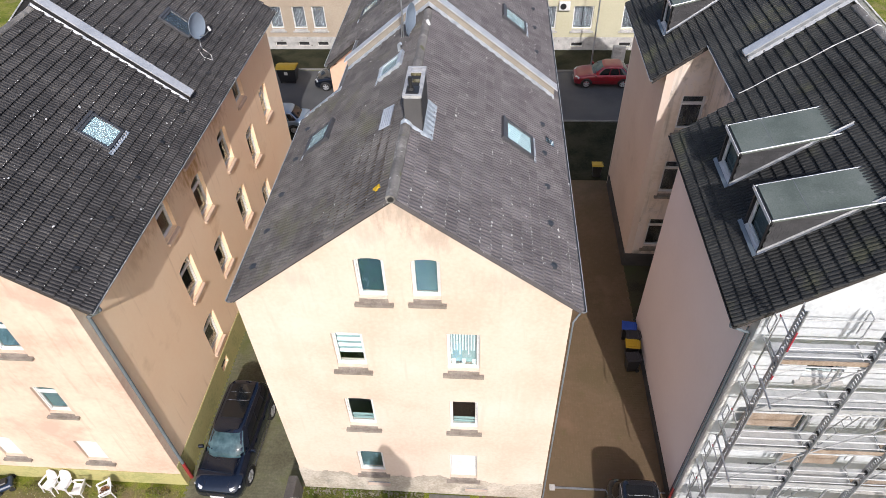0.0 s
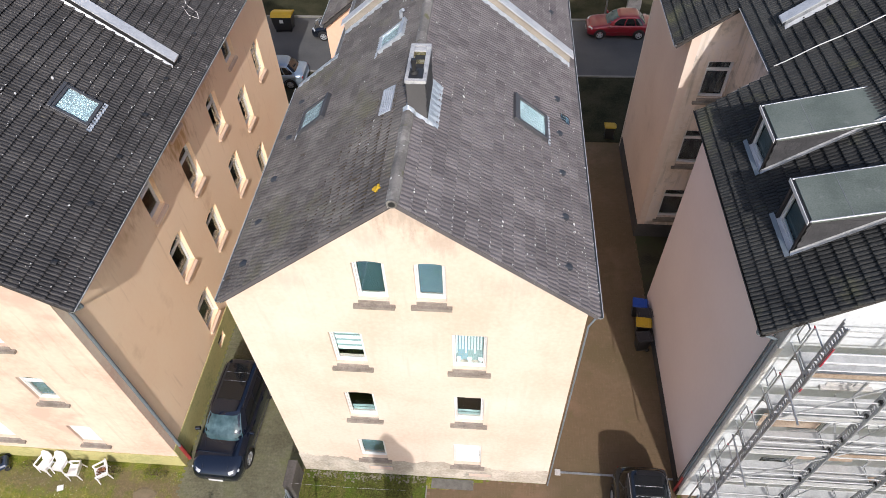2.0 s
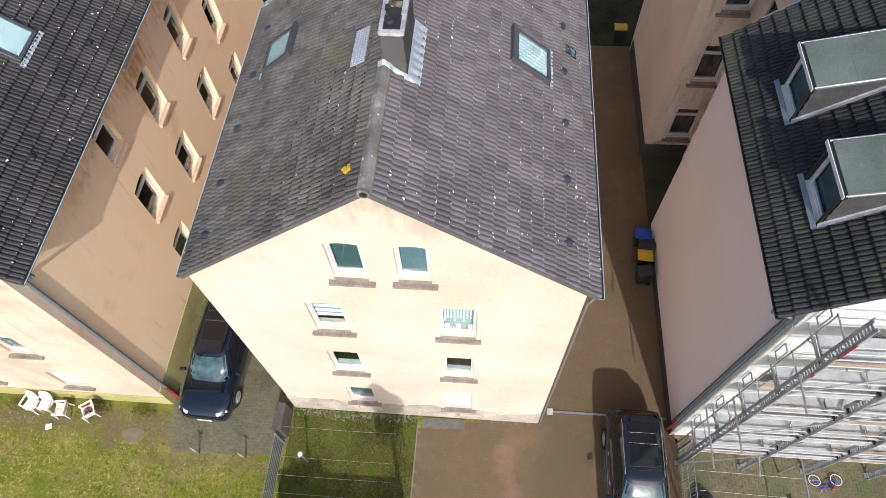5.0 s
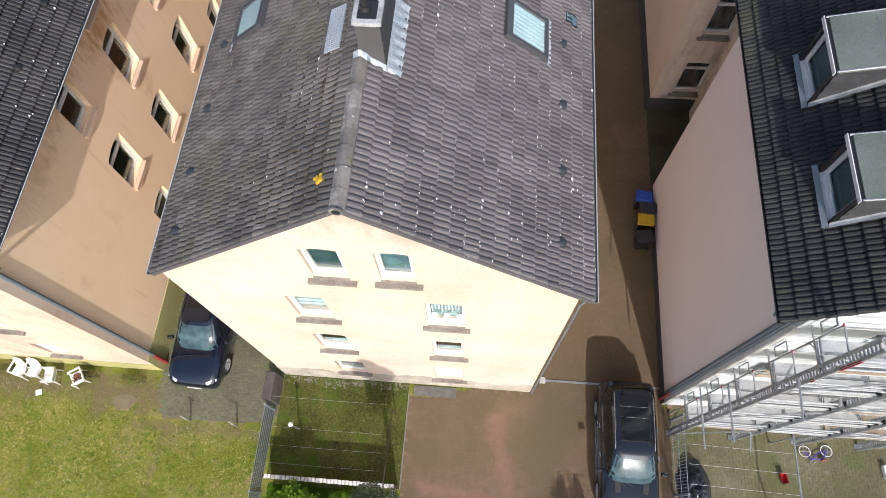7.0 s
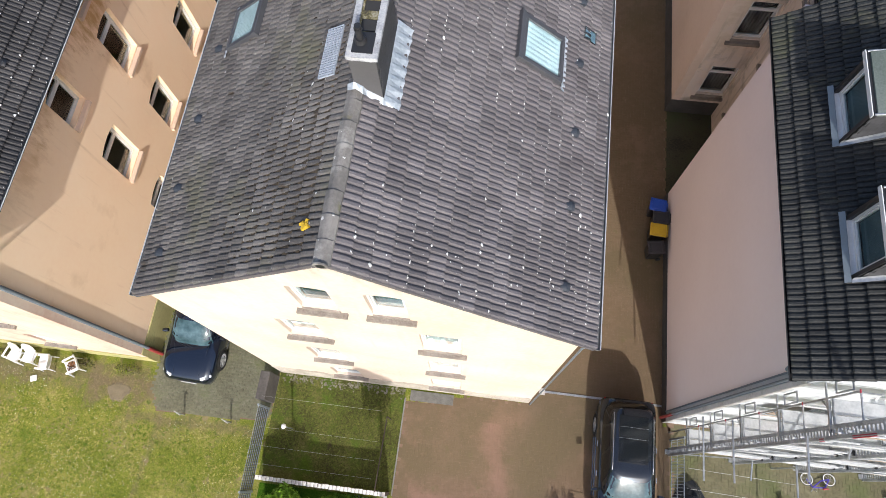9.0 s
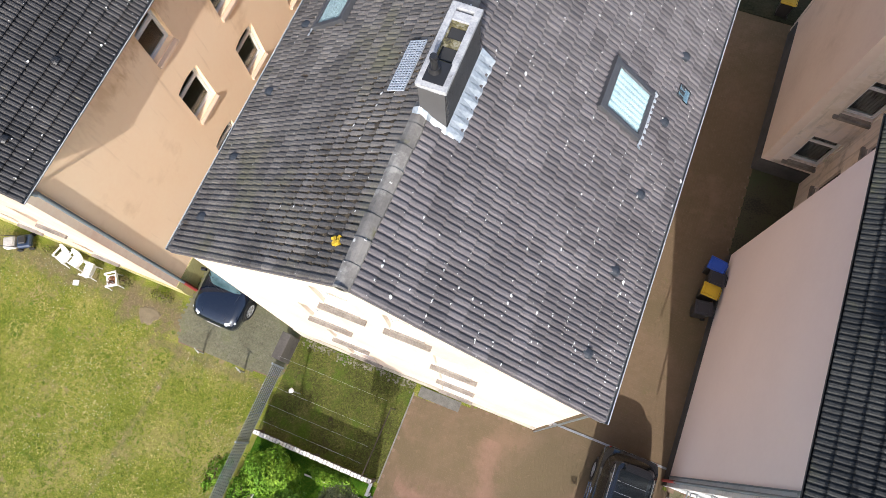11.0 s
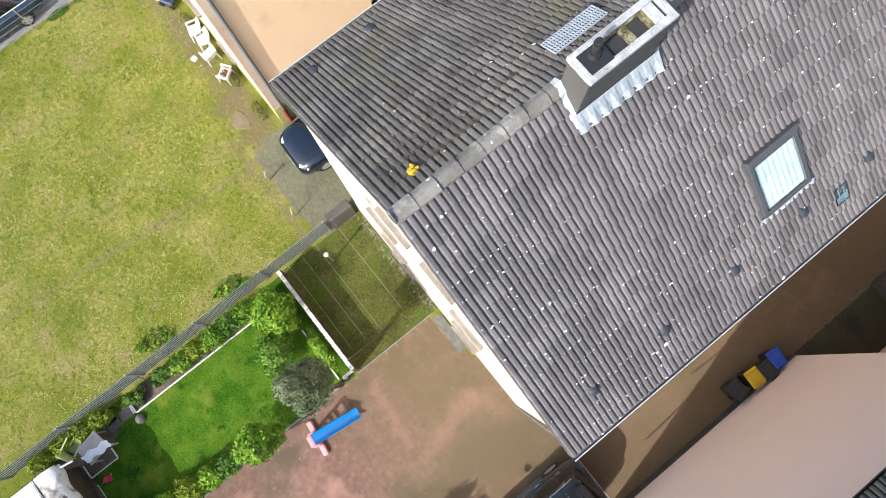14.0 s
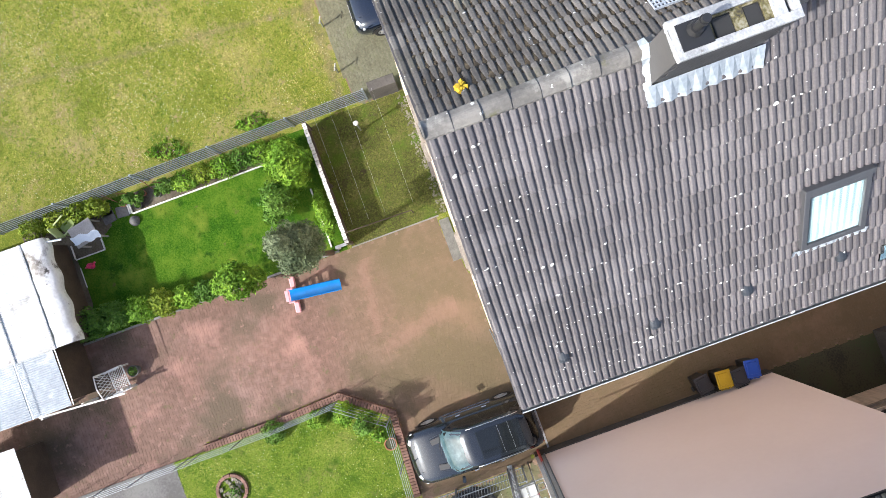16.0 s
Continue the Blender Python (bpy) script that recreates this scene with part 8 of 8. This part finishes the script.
part("seat", seat, plain("olive_seat_cushion", (0.17, 0.22, 0.06), 0.8), c, "olive round seat cushion")
part("backrest", Mesh().box(-0.24, 0.24, -0.03, 0.03, 0.45, 0.88, pose(0, -0.26, 0, 10, 0, 0)), m_gc, c, bevel=0.025)
for lx in (-0.26, 0.26):
    part("armrest", Mesh().box(lx - 0.03, lx + 0.03, -0.26, 0.2, 0.62, 0.65), m_gc, c, bevel=0.012)
    for ly in (-0.22, 0.2):
        part("leg", Mesh().tube((lx, ly, 0.63), (lx * 1.1, ly * 1.15, 0), 0.022, 6), m_gc, c)
ss = thing("stepping_slabs", pose(-3.85, -10.6, 0.015), "grey concrete stepping slabs in the border", "slabs")
for x, y, a in ((0.06, -0.30, 8), (0.02, 0.22, -5), (-0.2, -0.34, 3)):
    part("slab", Mesh().box(-0.19, 0.19, -0.22, 0.22, 0, 0.04, pose(x, y, 0, 0, 0, a)), M_SLAB, ss, bevel=0.008)
bs = thing("boulder", pose(-3.38, -10.08, 0.0), "round grey weathered stone on the lawn", "stone")
rows = []
rng = random.Random(6)
for k in range(6):
    t = math.pi / 2 * k / 5
    rows.append([(0.19 * math.sin(t) * math.cos(a) * rng.uniform(0.9, 1.1), 0.19 * math.sin(t) * math.sin(a) * rng.uniform(0.9, 1.1), 0.22 * math.cos(t)) for a in [2 * math.pi * i / 12 for i in range(12)]])
part("stone", Mesh().grid(rows, True), M_SLAB, bs)
pot(-4.1, -11.35, 0.14, 0.22, M_BLACK, "small black plant pot by the table", True, 12, 0.015)
pot(-4.05, -10.2, 0.13, 0.2, M_TERRA, "terracotta pot in the border bed", True, 13, 0.015)
pot(-3.95, -8.95, 0.13, 0.2, M_SLAB, "grey clay pot with a young plant in the border", True, 14, 0.022)
pot(-4.15, -9.45, 0.12, 0.18, M_TERRA, "terracotta pot with herbs in the border", True, 15, 0.022)
pot(-3.82, -9.7, 0.15, 0.22, M_BLACK, "black plastic tub with leaves in the border", True, 16, 0.022)
for x, y, lean in ((-4.22, -8.5, 6), (-4.18, -9.1, -8), (-4.25, -9.75, 5), (-4.2, -10.45, -6)):
    stake = thing("garden_stake", pose(x, y, 0.022, lean, lean * 0.8, 0), "rusty brown plant stake in the border", "stake", "plant stakes")
    part("rod", Mesh().tube((0, 0, 0), (0, 0, 1.15), 0.014, 6), plain("rusty_iron", (0.20, 0.075, 0.045), 0.8) if lean == 6 else bpy.data.materials["rusty_iron"], stake)
pe = thing("patio_edge", pose(0, 0, 0), "pale wooden strips framing the table patch", "edging")
part("edge_strip", Mesh().box(-2.82, -2.78, -12.47, -11.4, 0, 0.06), M_PAINT_WHITE, pe)
part("edge_strip", Mesh().box(-3.32, -2.83, -12.5, -12.46, 0, 0.06), M_PAINT_WHITE, pe)
part("edge_strip", Mesh().box(-3.2, -2.83, -11.42, -11.38, 0, 0.06), M_PAINT_WHITE, pe)
part("edge_strip", Mesh().box(-2.5, -1.77, -12.45, -12.42, 0, 0.03), M_PAINT_WHITE, pe)
part("edge_strip", Mesh().box(-4.12, -3.66, -10.14, -10.10, 0.015, 0.13), M_PAINT_WHITE, pe)
M_SOIL = material("trodden_soil", [(0.065, 0.052, 0.036), (0.10, 0.082, 0.058), (0.135, 0.112, 0.082)], 1.2, 16.0, 0.95, 0.3)
sheet("patio_earth", [(-4.3, -14), (-4.3, -10.9), (-3.5, -10.9), (-3.2, -11.4), (-2.83, -11.42), (-2.83, -12.44), (-1.2, -12.44), (-0.1, -12.7), (0.25, -13.9)], 0.022, M_SOIL, "dark trodden earth beside the shed", "ground")
sheet("border_bed", [(-4.32, -10.1), (-4.32, -4.9), (-3.66, -4.9), (-3.66, -10.1)], 0.022, M_SOIL, "dark earth of the planted border", "ground")

# white plastic chairs by the peach house
def plastic_chair(m, label):
    c = thing("plastic_chair", m @ Matrix.Scale(0.9, 4), label, "chair", "white plastic garden chairs")
    seat = Mesh()
    for dz in (0.0, -0.025):
        seat.grid([[(0.25 * u, -0.22 + 0.46 * v, 0.42 + dz + 0.02 * u * u - 0.02 * math.sin(math.pi * v) + (0.03 * v - 0.02)) for u in (-1, -0.5, 0, 0.5, 1)] for v in (0, 0.25, 0.5, 0.75, 1)])
    part("seat", seat, M_WHITE, c)
    for i in range(5):
        u = -0.8 + i * 0.4
        b = Mesh()
        for dy in (0.0, -0.018):
            b.grid([[(0.25 * (u + d) * (1 - 0.12 * v), -0.22 + dy - 0.16 * v + 0.05 * (u + d) ** 2, 0.43 + 0.44 * v - 0.05 * v * (u + d) ** 2) for d in (-0.17, 0.17)] for v in (0, 0.35, 0.7, 1)])
        part("back_slat", b, M_WHITE, c)
    part("back_rim", Mesh().path([(-0.25, -0.17, 0.43), (-0.24, -0.33, 0.80), (-0.13, -0.38, 0.88), (0.13, -0.38, 0.88), (0.24, -0.33, 0.80), (0.25, -0.17, 0.43)], 0.028, 6), M_WHITE, c)
    for sgn in (-1, 1):
        arm = Mesh()
        arm.box(sgn * 0.27 - 0.04, sgn * 0.27 + 0.04, -0.28, 0.2, 0.63, 0.66).box(sgn * 0.26 - 0.03, sgn * 0.26 + 0.03, 0.17, 0.23, 0.40, 0.64)
        part("armrest", arm, M_WHITE, c, bevel=0.01)
        for y in (-0.2, 0.21):
            part("leg", Mesh().tube((sgn * 0.24, y, 0.42), (sgn * 0.28, y * 1.2, 0), 0.032, 6, 0.02), M_WHITE, c)
    return c


plastic_chair(pose(-13.9, -0.38, 0, 0, 0, 165), "white plastic garden chair against the peach house")
plastic_chair(pose(-13.36, -0.36, 0, 0, 0, 172), "white plastic garden chair against the peach house")
plastic_chair(pose(-12.72, -0.5, 0, 0, 0, 95), "white plastic garden chair against the peach house")
plastic_chair(pose(-11.7, -0.5, 0, 0, 0, 125), "white plastic chair with a brown leaf pile on its seat")
lp_ = thing("leaf_pile", pose(-11.7, -0.5, 0.385), "small pile of brown leaves on a white plastic chair", "leaves")
lf_ = Mesh()
rng = random.Random(44)
for i in range(70):
    a, r = rng.random() * 6.28, 0.17 * math.sqrt(rng.random())
    lf_.box(-0.028, 0.028, -0.018, 0.018, 0.0, 0.006, pose(r * math.cos(a), r * math.sin(a), 0.005 + 0.07 * (1 - r / 0.17) * rng.random(), rng.uniform(-35, 35), rng.uniform(-35, 35), rng.uniform(0, 180)))
part("leaves", lf_, material("brown_dead_leaves", [(0.10, 0.045, 0.02), (0.18, 0.08, 0.035), (0.26, 0.12, 0.05)], 6.0, 30.0, 0.9, 0.1, island=0.3), lp_)
mw = thing("lawn_mower", pose(-15.95, -0.5, 0.0, 0, 0, -60), "dark blue and grey lawn mower by the wall", "lawn mower")
part("deck", Mesh().box(-0.25, 0.25, -0.05, 0.5, 0.08, 0.3), plain("mower_blue", (0.025, 0.042, 0.083), 0.4), mw, bevel=0.05)
part("engine", Mesh().box(-0.14, 0.14, 0.08, 0.36, 0.3, 0.42), M_BLACK, mw, bevel=0.03)
part("grass_box", Mesh().box(-0.23, 0.23, -0.5, -0.07, 0.12, 0.4), M_CONC, mw, bevel=0.05)
for x in (-0.28, 0.28):
    for y in (0.0, 0.45):
        part("wheel", Mesh().tube((x - 0.03, y, 0.1), (x + 0.03, y, 0.1), 0.1, 14), M_TYRE, mw)
part("handle", Mesh().path([(-0.22, 0.0, 0.3), (-0.2, -0.75, 0.9), (0.2, -0.75, 0.9), (0.22, 0.0, 0.3)], 0.015, 6), M_BLACK, mw)
tt = thing("paper_scrap", pose(-13.16, -1.06, 0.03, 0, 0, 20), "square white scrap lying on the lawn", "scrap")
part("scrap", Mesh().box(-0.11, 0.11, -0.1, 0.1, 0.0, 0.03), M_WHITE, tt)
sb = thing("flat_stone", pose(-10.0, -1.15, 0), "broad flat grey stone sunk in the grass", "stone")
part("stone", Mesh().grid([[(0, 0, 0.03)] * 14, [(0.36 * math.cos(a) * (1 + .22 * math.sin(3 * a)), 0.30 * math.sin(a) * (1 + 0.15 * math.cos(2 * a)), 0.026) for a in [2 * math.pi * i / 14 for i in range(14)]], [(0.42 * math.cos(a) * (1 + .2 * math.sin(3 * a)), 0.36 * math.sin(a), 0.0) for a in [2 * math.pi * i / 14 for i in range(14)]]], True), material("earthy_stone", [(0.135, 0.108, 0.064), (0.175, 0.142, 0.088)], 3.0, 20.0, 0.9, 0.2), sb)
for x, y in ((-7.46, -1.62), (-5.78, -1.68)):
    bp = thing("barrier_post", pose(x, y, 0), "low steel post with a pale board at the parking edge", "post", "parking posts")
    part("tube", Mesh().tube((0, 0, 0), (0, 0, 0.62), 0.03, 8), M_GALV, bp)
    part("cap_board", Mesh().box(-0.13, 0.13, -0.015, 0.015, 0.6, 0.64, pose(0, 0, 0, 0, 0, -25)), M_CONC, bp)
dr = thing("drain_channel", pose(0, 0, 0), "narrow steel drain channel across the drive", "drain")
part("channel", Mesh().box(4.75, 8.85, 0.64, 0.71, 0.0, 0.031), M_ZINC, dr)
part("inlet", Mesh().box(4.65, 4.85, 0.56, 0.78, 0.0, 0.04), M_CONC, dr)

# ---- sheds at the garden's end ----
def corrugated(m, x0, x1, y0, y1, z0, z1, pitch=0.076, amp=0.007, t=0.004):
    n = int((x1 - x0) / pitch * 4)
    rows = []
    for y, z in ((y0, z0), (y1, z1)):
        rows.append([(x0 + (x1 - x0) * i / n, y, z + amp * math.sin(i * math.pi / 2)) for i in range(n + 1)])
    return m.grid(rows).grid([[(a, b, c - t) for a, b, c in r] for r in rows])


M_CORR = material("pale_corrugated_sheet", [(0.40, 0.41, 0.41), (0.48, 0.48, 0.475), (0.54, 0.54, 0.535)], 1.0, 10.0, 0.7, 0.1, 0.0,
                  spots=[((0.224, 0.216, 0.203), 1.0, 0.52, 0.14), ((0.166, 0.133, 0.108), 3.0, 0.64, 0.06)])
M_CORR_B = material("translucent_corrugated_sheet", [(0.232, 0.257, 0.286), (0.29, 0.32, 0.349), (0.357, 0.382, 0.403)], 0.8, 10.0, 0.5, 0.1,
                    spots=[((0.515, 0.515, 0.506), 1.0, 0.60, 0.12)])
M_TARP = material("white_tarpaulin", [(0.55, 0.545, 0.535), (0.63, 0.63, 0.62), (0.70, 0.70, 0.69)], 2.5, 12.0, 0.6, 0.4, spots=[((0.166, 0.149, 0.133), 1.3, 0.52, 0.1), ((0.058, 0.05, 0.046), 2.6, 0.62, 0.05)])
shd = thing("garden_shed", pose(0.09, -0.007, 0.95) @ Matrix.Diagonal((0.955, 0.955, 1.0, 1.0)), "weathered garden shed with a pale corrugated roof and tarpaulin", "shed")
for x0, x1, y0, y1 in ((-3.65, -0.15, -13.3, -13.2), (-3.65, -3.55, -19, -13.3), (1.6, 1.7, -19, -13.95), (-0.15, 1.7, -13.95, -13.85)):
    part("wall", Mesh().box(x0, x1, y0, y1, -0.95, 0.8), M_DARKWOOD, shd, "dark timber wall")
for y1, y0 in ((-13.55, -15.0), (-14.95, -16.4), (-16.35, -17.8), (-17.75, -19.4)):
    part("roof_sheet", corrugated(Mesh(), -3.75, -0.08, y0, y1, 0.99 - (y1 + 13.55) * 0.03, 0.96 - (y1 + 13.55) * 0.03), M_CORR, shd)
    part("roof_sheet", corrugated(Mesh(), -0.1, 1.86, y0 - 0.2, y1 - 0.2, 0.91 - (y1 + 13.55) * 0.03, 0.88 - (y1 + 13.55) * 0.03), M_CORR_B, shd, "blue-grey translucent roof sheet")
    part("seam_batten", Mesh().box(-3.75, 1.86, y1 - 0.06, y1 - 0.03, 0.985 - (y1 + 13.55) * 0.03, 1.005 - (y1 + 13.55) * 0.03), M_ZINC, shd)
rng = random.Random(12)
rows = []
for i in range(8):
    y = -12.82 - 0.85 * i / 7
    rows.append([(-3.75 + 3.65 * j / 24, y + 0.05 * math.sin(j * 0.9) * (i == 0), 0.86 + 0.16 * math.sin(math.pi * i / 7) + rng.uniform(-.025, .025)) for j in range(25)])
rows.insert(0, [(x, y - 0.03, 0.5) for x, y, z in rows[0]])
part("tarpaulin", Mesh().grid(rows), M_TARP, shd, "dirty white tarpaulin over the front edge", smooth=True)
part("gutter_pipe", Mesh().path([(-3.6, -12.9, 0.8), (-3.5, -12.3, 0.75)], 0.04, 8), M_ZINC, shd)
sh2 = thing("garden_shed", pose(0, 0, 0), "low shed with a white corrugated roof", "shed")
part("wall", Mesh().box(2.7, 4.6, -19, -15.7, 0, 1.9), M_DARKWOOD, sh2)
part("roof_sheet", corrugated(Mesh(), 2.5, 4.75, -19.2, -15.2, 2.08, 2.02), M_CORR, sh2)
fw = thing("white_gate_rail", pose(0, 0, 0), "white wooden rail leading to the bench", "rail")
part("rail", Mesh().box(-0.03, 0.03, 0, 3.0, 0.86, 0.95, pose(1.9, -14.9, 0, 0, 0, -4)), M_PAINT_WHITE, fw)
for y in (-14.85, -13.4, -12.0):
    part("post", Mesh().box(1.92, 2.0, y - 0.04, y + 0.04, 0, 0.9), M_PAINT_WHITE, fw)

# ---- houses across the street ----
def street_house(x0, x1, y, mat, label, wins, h=10.5, ww=1.0, fill=""):
    t = thing("street_house", pose(x0, y, 0), label, "house", "houses across the street")
    w = x1 - x0
    ops = []
    for fl in range(3):
        for c in wins:
            ops.append((c, c + ww, 1.7 + fl * 3.1, 3.4 + fl * 3.1, 0.0))
    cel = [(c + 0.05, c + 0.95, 0.3, 0.65, 0.0) for c in wins]
    part("wall", wall_panel(0, w, 0, lambda u: h, [], ops + cel, 0.35), mat, t)
    for x0_, x1_, y0_, y1_ in ((0, 0.35, 0.35, 9.5), (w - 0.35, w, 0.35, 9.5), (0.35, w - 0.35, 9.2, 9.5)):
        part("wall", Mesh().box(x0_, x1_, y0_, y1_, 0, h), mat, t)
    # white plinths take the grey concrete colour to carry their shade
    xs = [0] + [v for c in wins for v in (c + 0.05, c + 0.95)] + [w]
    for a, b in zip(xs[::2], xs[1::2]):
        part("plinth", Mesh().box(a, b, -0.04, -0.003, 0, 1.05), M_CONC, t, "white plinth greyed for its shade")
    for c in wins:
        for za, zb in ((0, 0.3), (0.65, 1.05)):
            part("plinth", Mesh().box(c + 0.05, c + 0.95, -0.04, -0.003, za, zb), M_CONC, t, "white plinth greyed for its shade")
    for ua, ub, za, zb, _ in ops:
        window(t, pose(ua, 0, za), ub - ua, zb - za, sill=M_CONC, split=0.0 if fill else 0.7, fill=fill)
    for c in cel:
        cw = part("cellar_window", Mesh().ring(c[1] - c[0], c[3] - c[2], 0.05, 0.06, 0.1), M_WHITE, t, at=pose(c[0], 0, c[2]))
        part("pane", Mesh().box(0.03, c[1] - c[0] - 0.03, 0.09, 0.1, 0.03, c[3] - c[2] - 0.03), M_DARKROOM, cw)
    r = Mesh()
    r.face((-0.3, -0.4, h), (w + 0.3, -0.4, h), (w + 0.3, 4.75, h + 3.8), (-0.3, 4.75, h + 3.8))
    r.face((w + 0.3, 9.9, h), (-0.3, 9.9, h), (-0.3, 4.75, h + 3.8), (w + 0.3, 4.75, h + 3.8))
    r.face((-0.3, -0.4, h), (-0.3, 4.75, h + 3.8), (-0.3, 9.9, h)).face((w + 0.3, -0.4, h), (w + 0.3, 9.9, h), (w + 0.3, 4.75, h + 3.8))
    part("roof", r, M_TILE_L, t)
    return t


M_BEIGE = material("beige_old_render", [(0.365, 0.299, 0.224), (0.432, 0.365, 0.282)], 0.5, 8.0, 0.9, 0.05)
M_PALEY = material("pale_yellow_render", [(0.465, 0.44, 0.299), (0.523, 0.498, 0.357)], 0.5, 8.0, 0.9, 0.05)
street_house(-26, -4.5, 35.25, M_BEIGE, "beige rendered terraced house with a white plinth", [1.6, 3.9, 7.0, 9.3, 11.3, 13.1, 14.6, 17.5], fill="sheer")
street_house(-4.4, 4.6, 35.45, M_SALMON, "salmon rendered terraced house", [1.2, 3.4, 5.6])
street_house(4.7, 16.5, 35.25, M_PALEY, "pale yellow rendered house with a white plinth", [0.6, 3.25, 6.8, 9.2], ww=1.45, fill="sheer")
lp = thing("street_lamp", pose(9.3, 32.6, 0.05), "grey steel street lamp pole on the verge", "street lamp")
part("pole", Mesh().tube((0, 0, 0), (0, 0, 6.5), 0.06, 10, 0.04), M_GALV, lp)
part("lamp_head", Mesh().box(-0.1, 0.1, -0.7, 0.0, 6.45, 6.55), M_GALV, lp, bevel=0.02)
ac = thing("air_conditioner", pose(7.25, 35.05, 3.2), "white outdoor air-conditioning unit on the wall", "air conditioner")
part("casing", Mesh().box(-0.4, 0.4, -0.12, 0.15, 0, 0.6), M_WHITE, ac, bevel=0.02)
part("fan_grille", Mesh().tube((-0.1, -0.14, 0.3), (-0.1, -0.12, 0.3), 0.22, 20), M_BLACK, ac)
tb = thing("notice_box", pose(11.3, 33.5, 0.05), "grey street cabinet on the verge", "cabinet")
part("cabinet_body", Mesh().box(-0.45, 0.45, -0.2, 0.2, 0, 1.15), M_CONC, tb, bevel=0.02)
# wire fence between the lawn and the neighbouring yard
sf = thing("lawn_fence", pose(-18.1, 0, 0), "tall wire fence between lawn and yard", "fence")
for i in range(8):
    part("post", Mesh().tube((0, -0.9 - i * 2.1, 0), (0, -0.9 - i * 2.1, 1.45), 0.022, 6), M_GALV, sf)
for z in (0.2, 0.45, 0.7, 0.95, 1.2):
    part("wire", Mesh().tube((0, -0.4, z), (0, -16.0, z), 0.005, 4), M_GALV, sf)
part("top_wire", Mesh().tube((0, -0.4, 1.43), (0, -16.0, 1.43), 0.014, 5), M_WHITE, sf, "pale top wire")
fpost = thing("fence_post", pose(-18.3, -1.5, 0.02), "grey post with a white cap by the wire fence", "post")
part("tube", Mesh().tube((0, 0, 0), (0, 0, 1.2), 0.035, 8), M_GALV, fpost)
part("cap", Mesh().tube((0, 0, 1.2), (0, 0, 1.25), 0.085, 14, 0.06), M_WHITE, fpost, "round white cap")
for i, (y, r) in enumerate(((-1.6, 0.5), (-2.8, 0.6), (-4.1, 0.5))):
    shrub(-18.12, y, [(0, 0, 0.06, 0.16, r, 0.1)], 420, 0.04, M_LEAF_M, 120 + i, "low green weeds along the wire fence", "weed_tuft", "weeds", "weeds along the wire fence")

# ---- single pieces: nearest roof tiles and paving bricks ----
tile_mesh = bpy.data.meshes.new("roof_tile")
tile_mesh.from_pydata(TILE_PTS, [], TILE_FACES)
tile_mesh.update()
rng = random.Random(2)
for m in near_tiles:
    part("roof_tile", tile_mesh, M_TILE, roof, at=m @ pose(0, 0, rng.uniform(-0.0015, 0.0015), 0, rng.uniform(-0.25, 0.25), rng.uniform(-0.1, 0.1)))
bm_ = Mesh()
bm_.v, bm_.f = brick_block(2 * PW, PW, 0.005), list(BRICK_F)
brick_mesh = bm_.data("paving_brick")
drive = bpy.data.objects["drive_bed"]
for x, y, up in near_bricks:
    part("paving_brick", brick_mesh, M_PAVE, drive, at=pose(x + (PW if up else 0), y, 0.004 + rng.uniform(-0.002, 0.002), 0, 0, 90 if up else 0))
pv_ = Mesh()
pv_.v, pv_.f = brick_block(0.22, 0.11, 0.010), list(BRICK_F)
paver_mesh = pv_.data("yard_paver")
yard = bpy.data.objects["yard_bed"]
for x, y, up in near_pavers:
    part("yard_paver", paver_mesh, M_PAVE_R, yard, at=pose(x + (0.11 if up else 0), y, 0.004 + rng.uniform(-0.0015, 0.0015), 0, 0, 90 if up else 0))
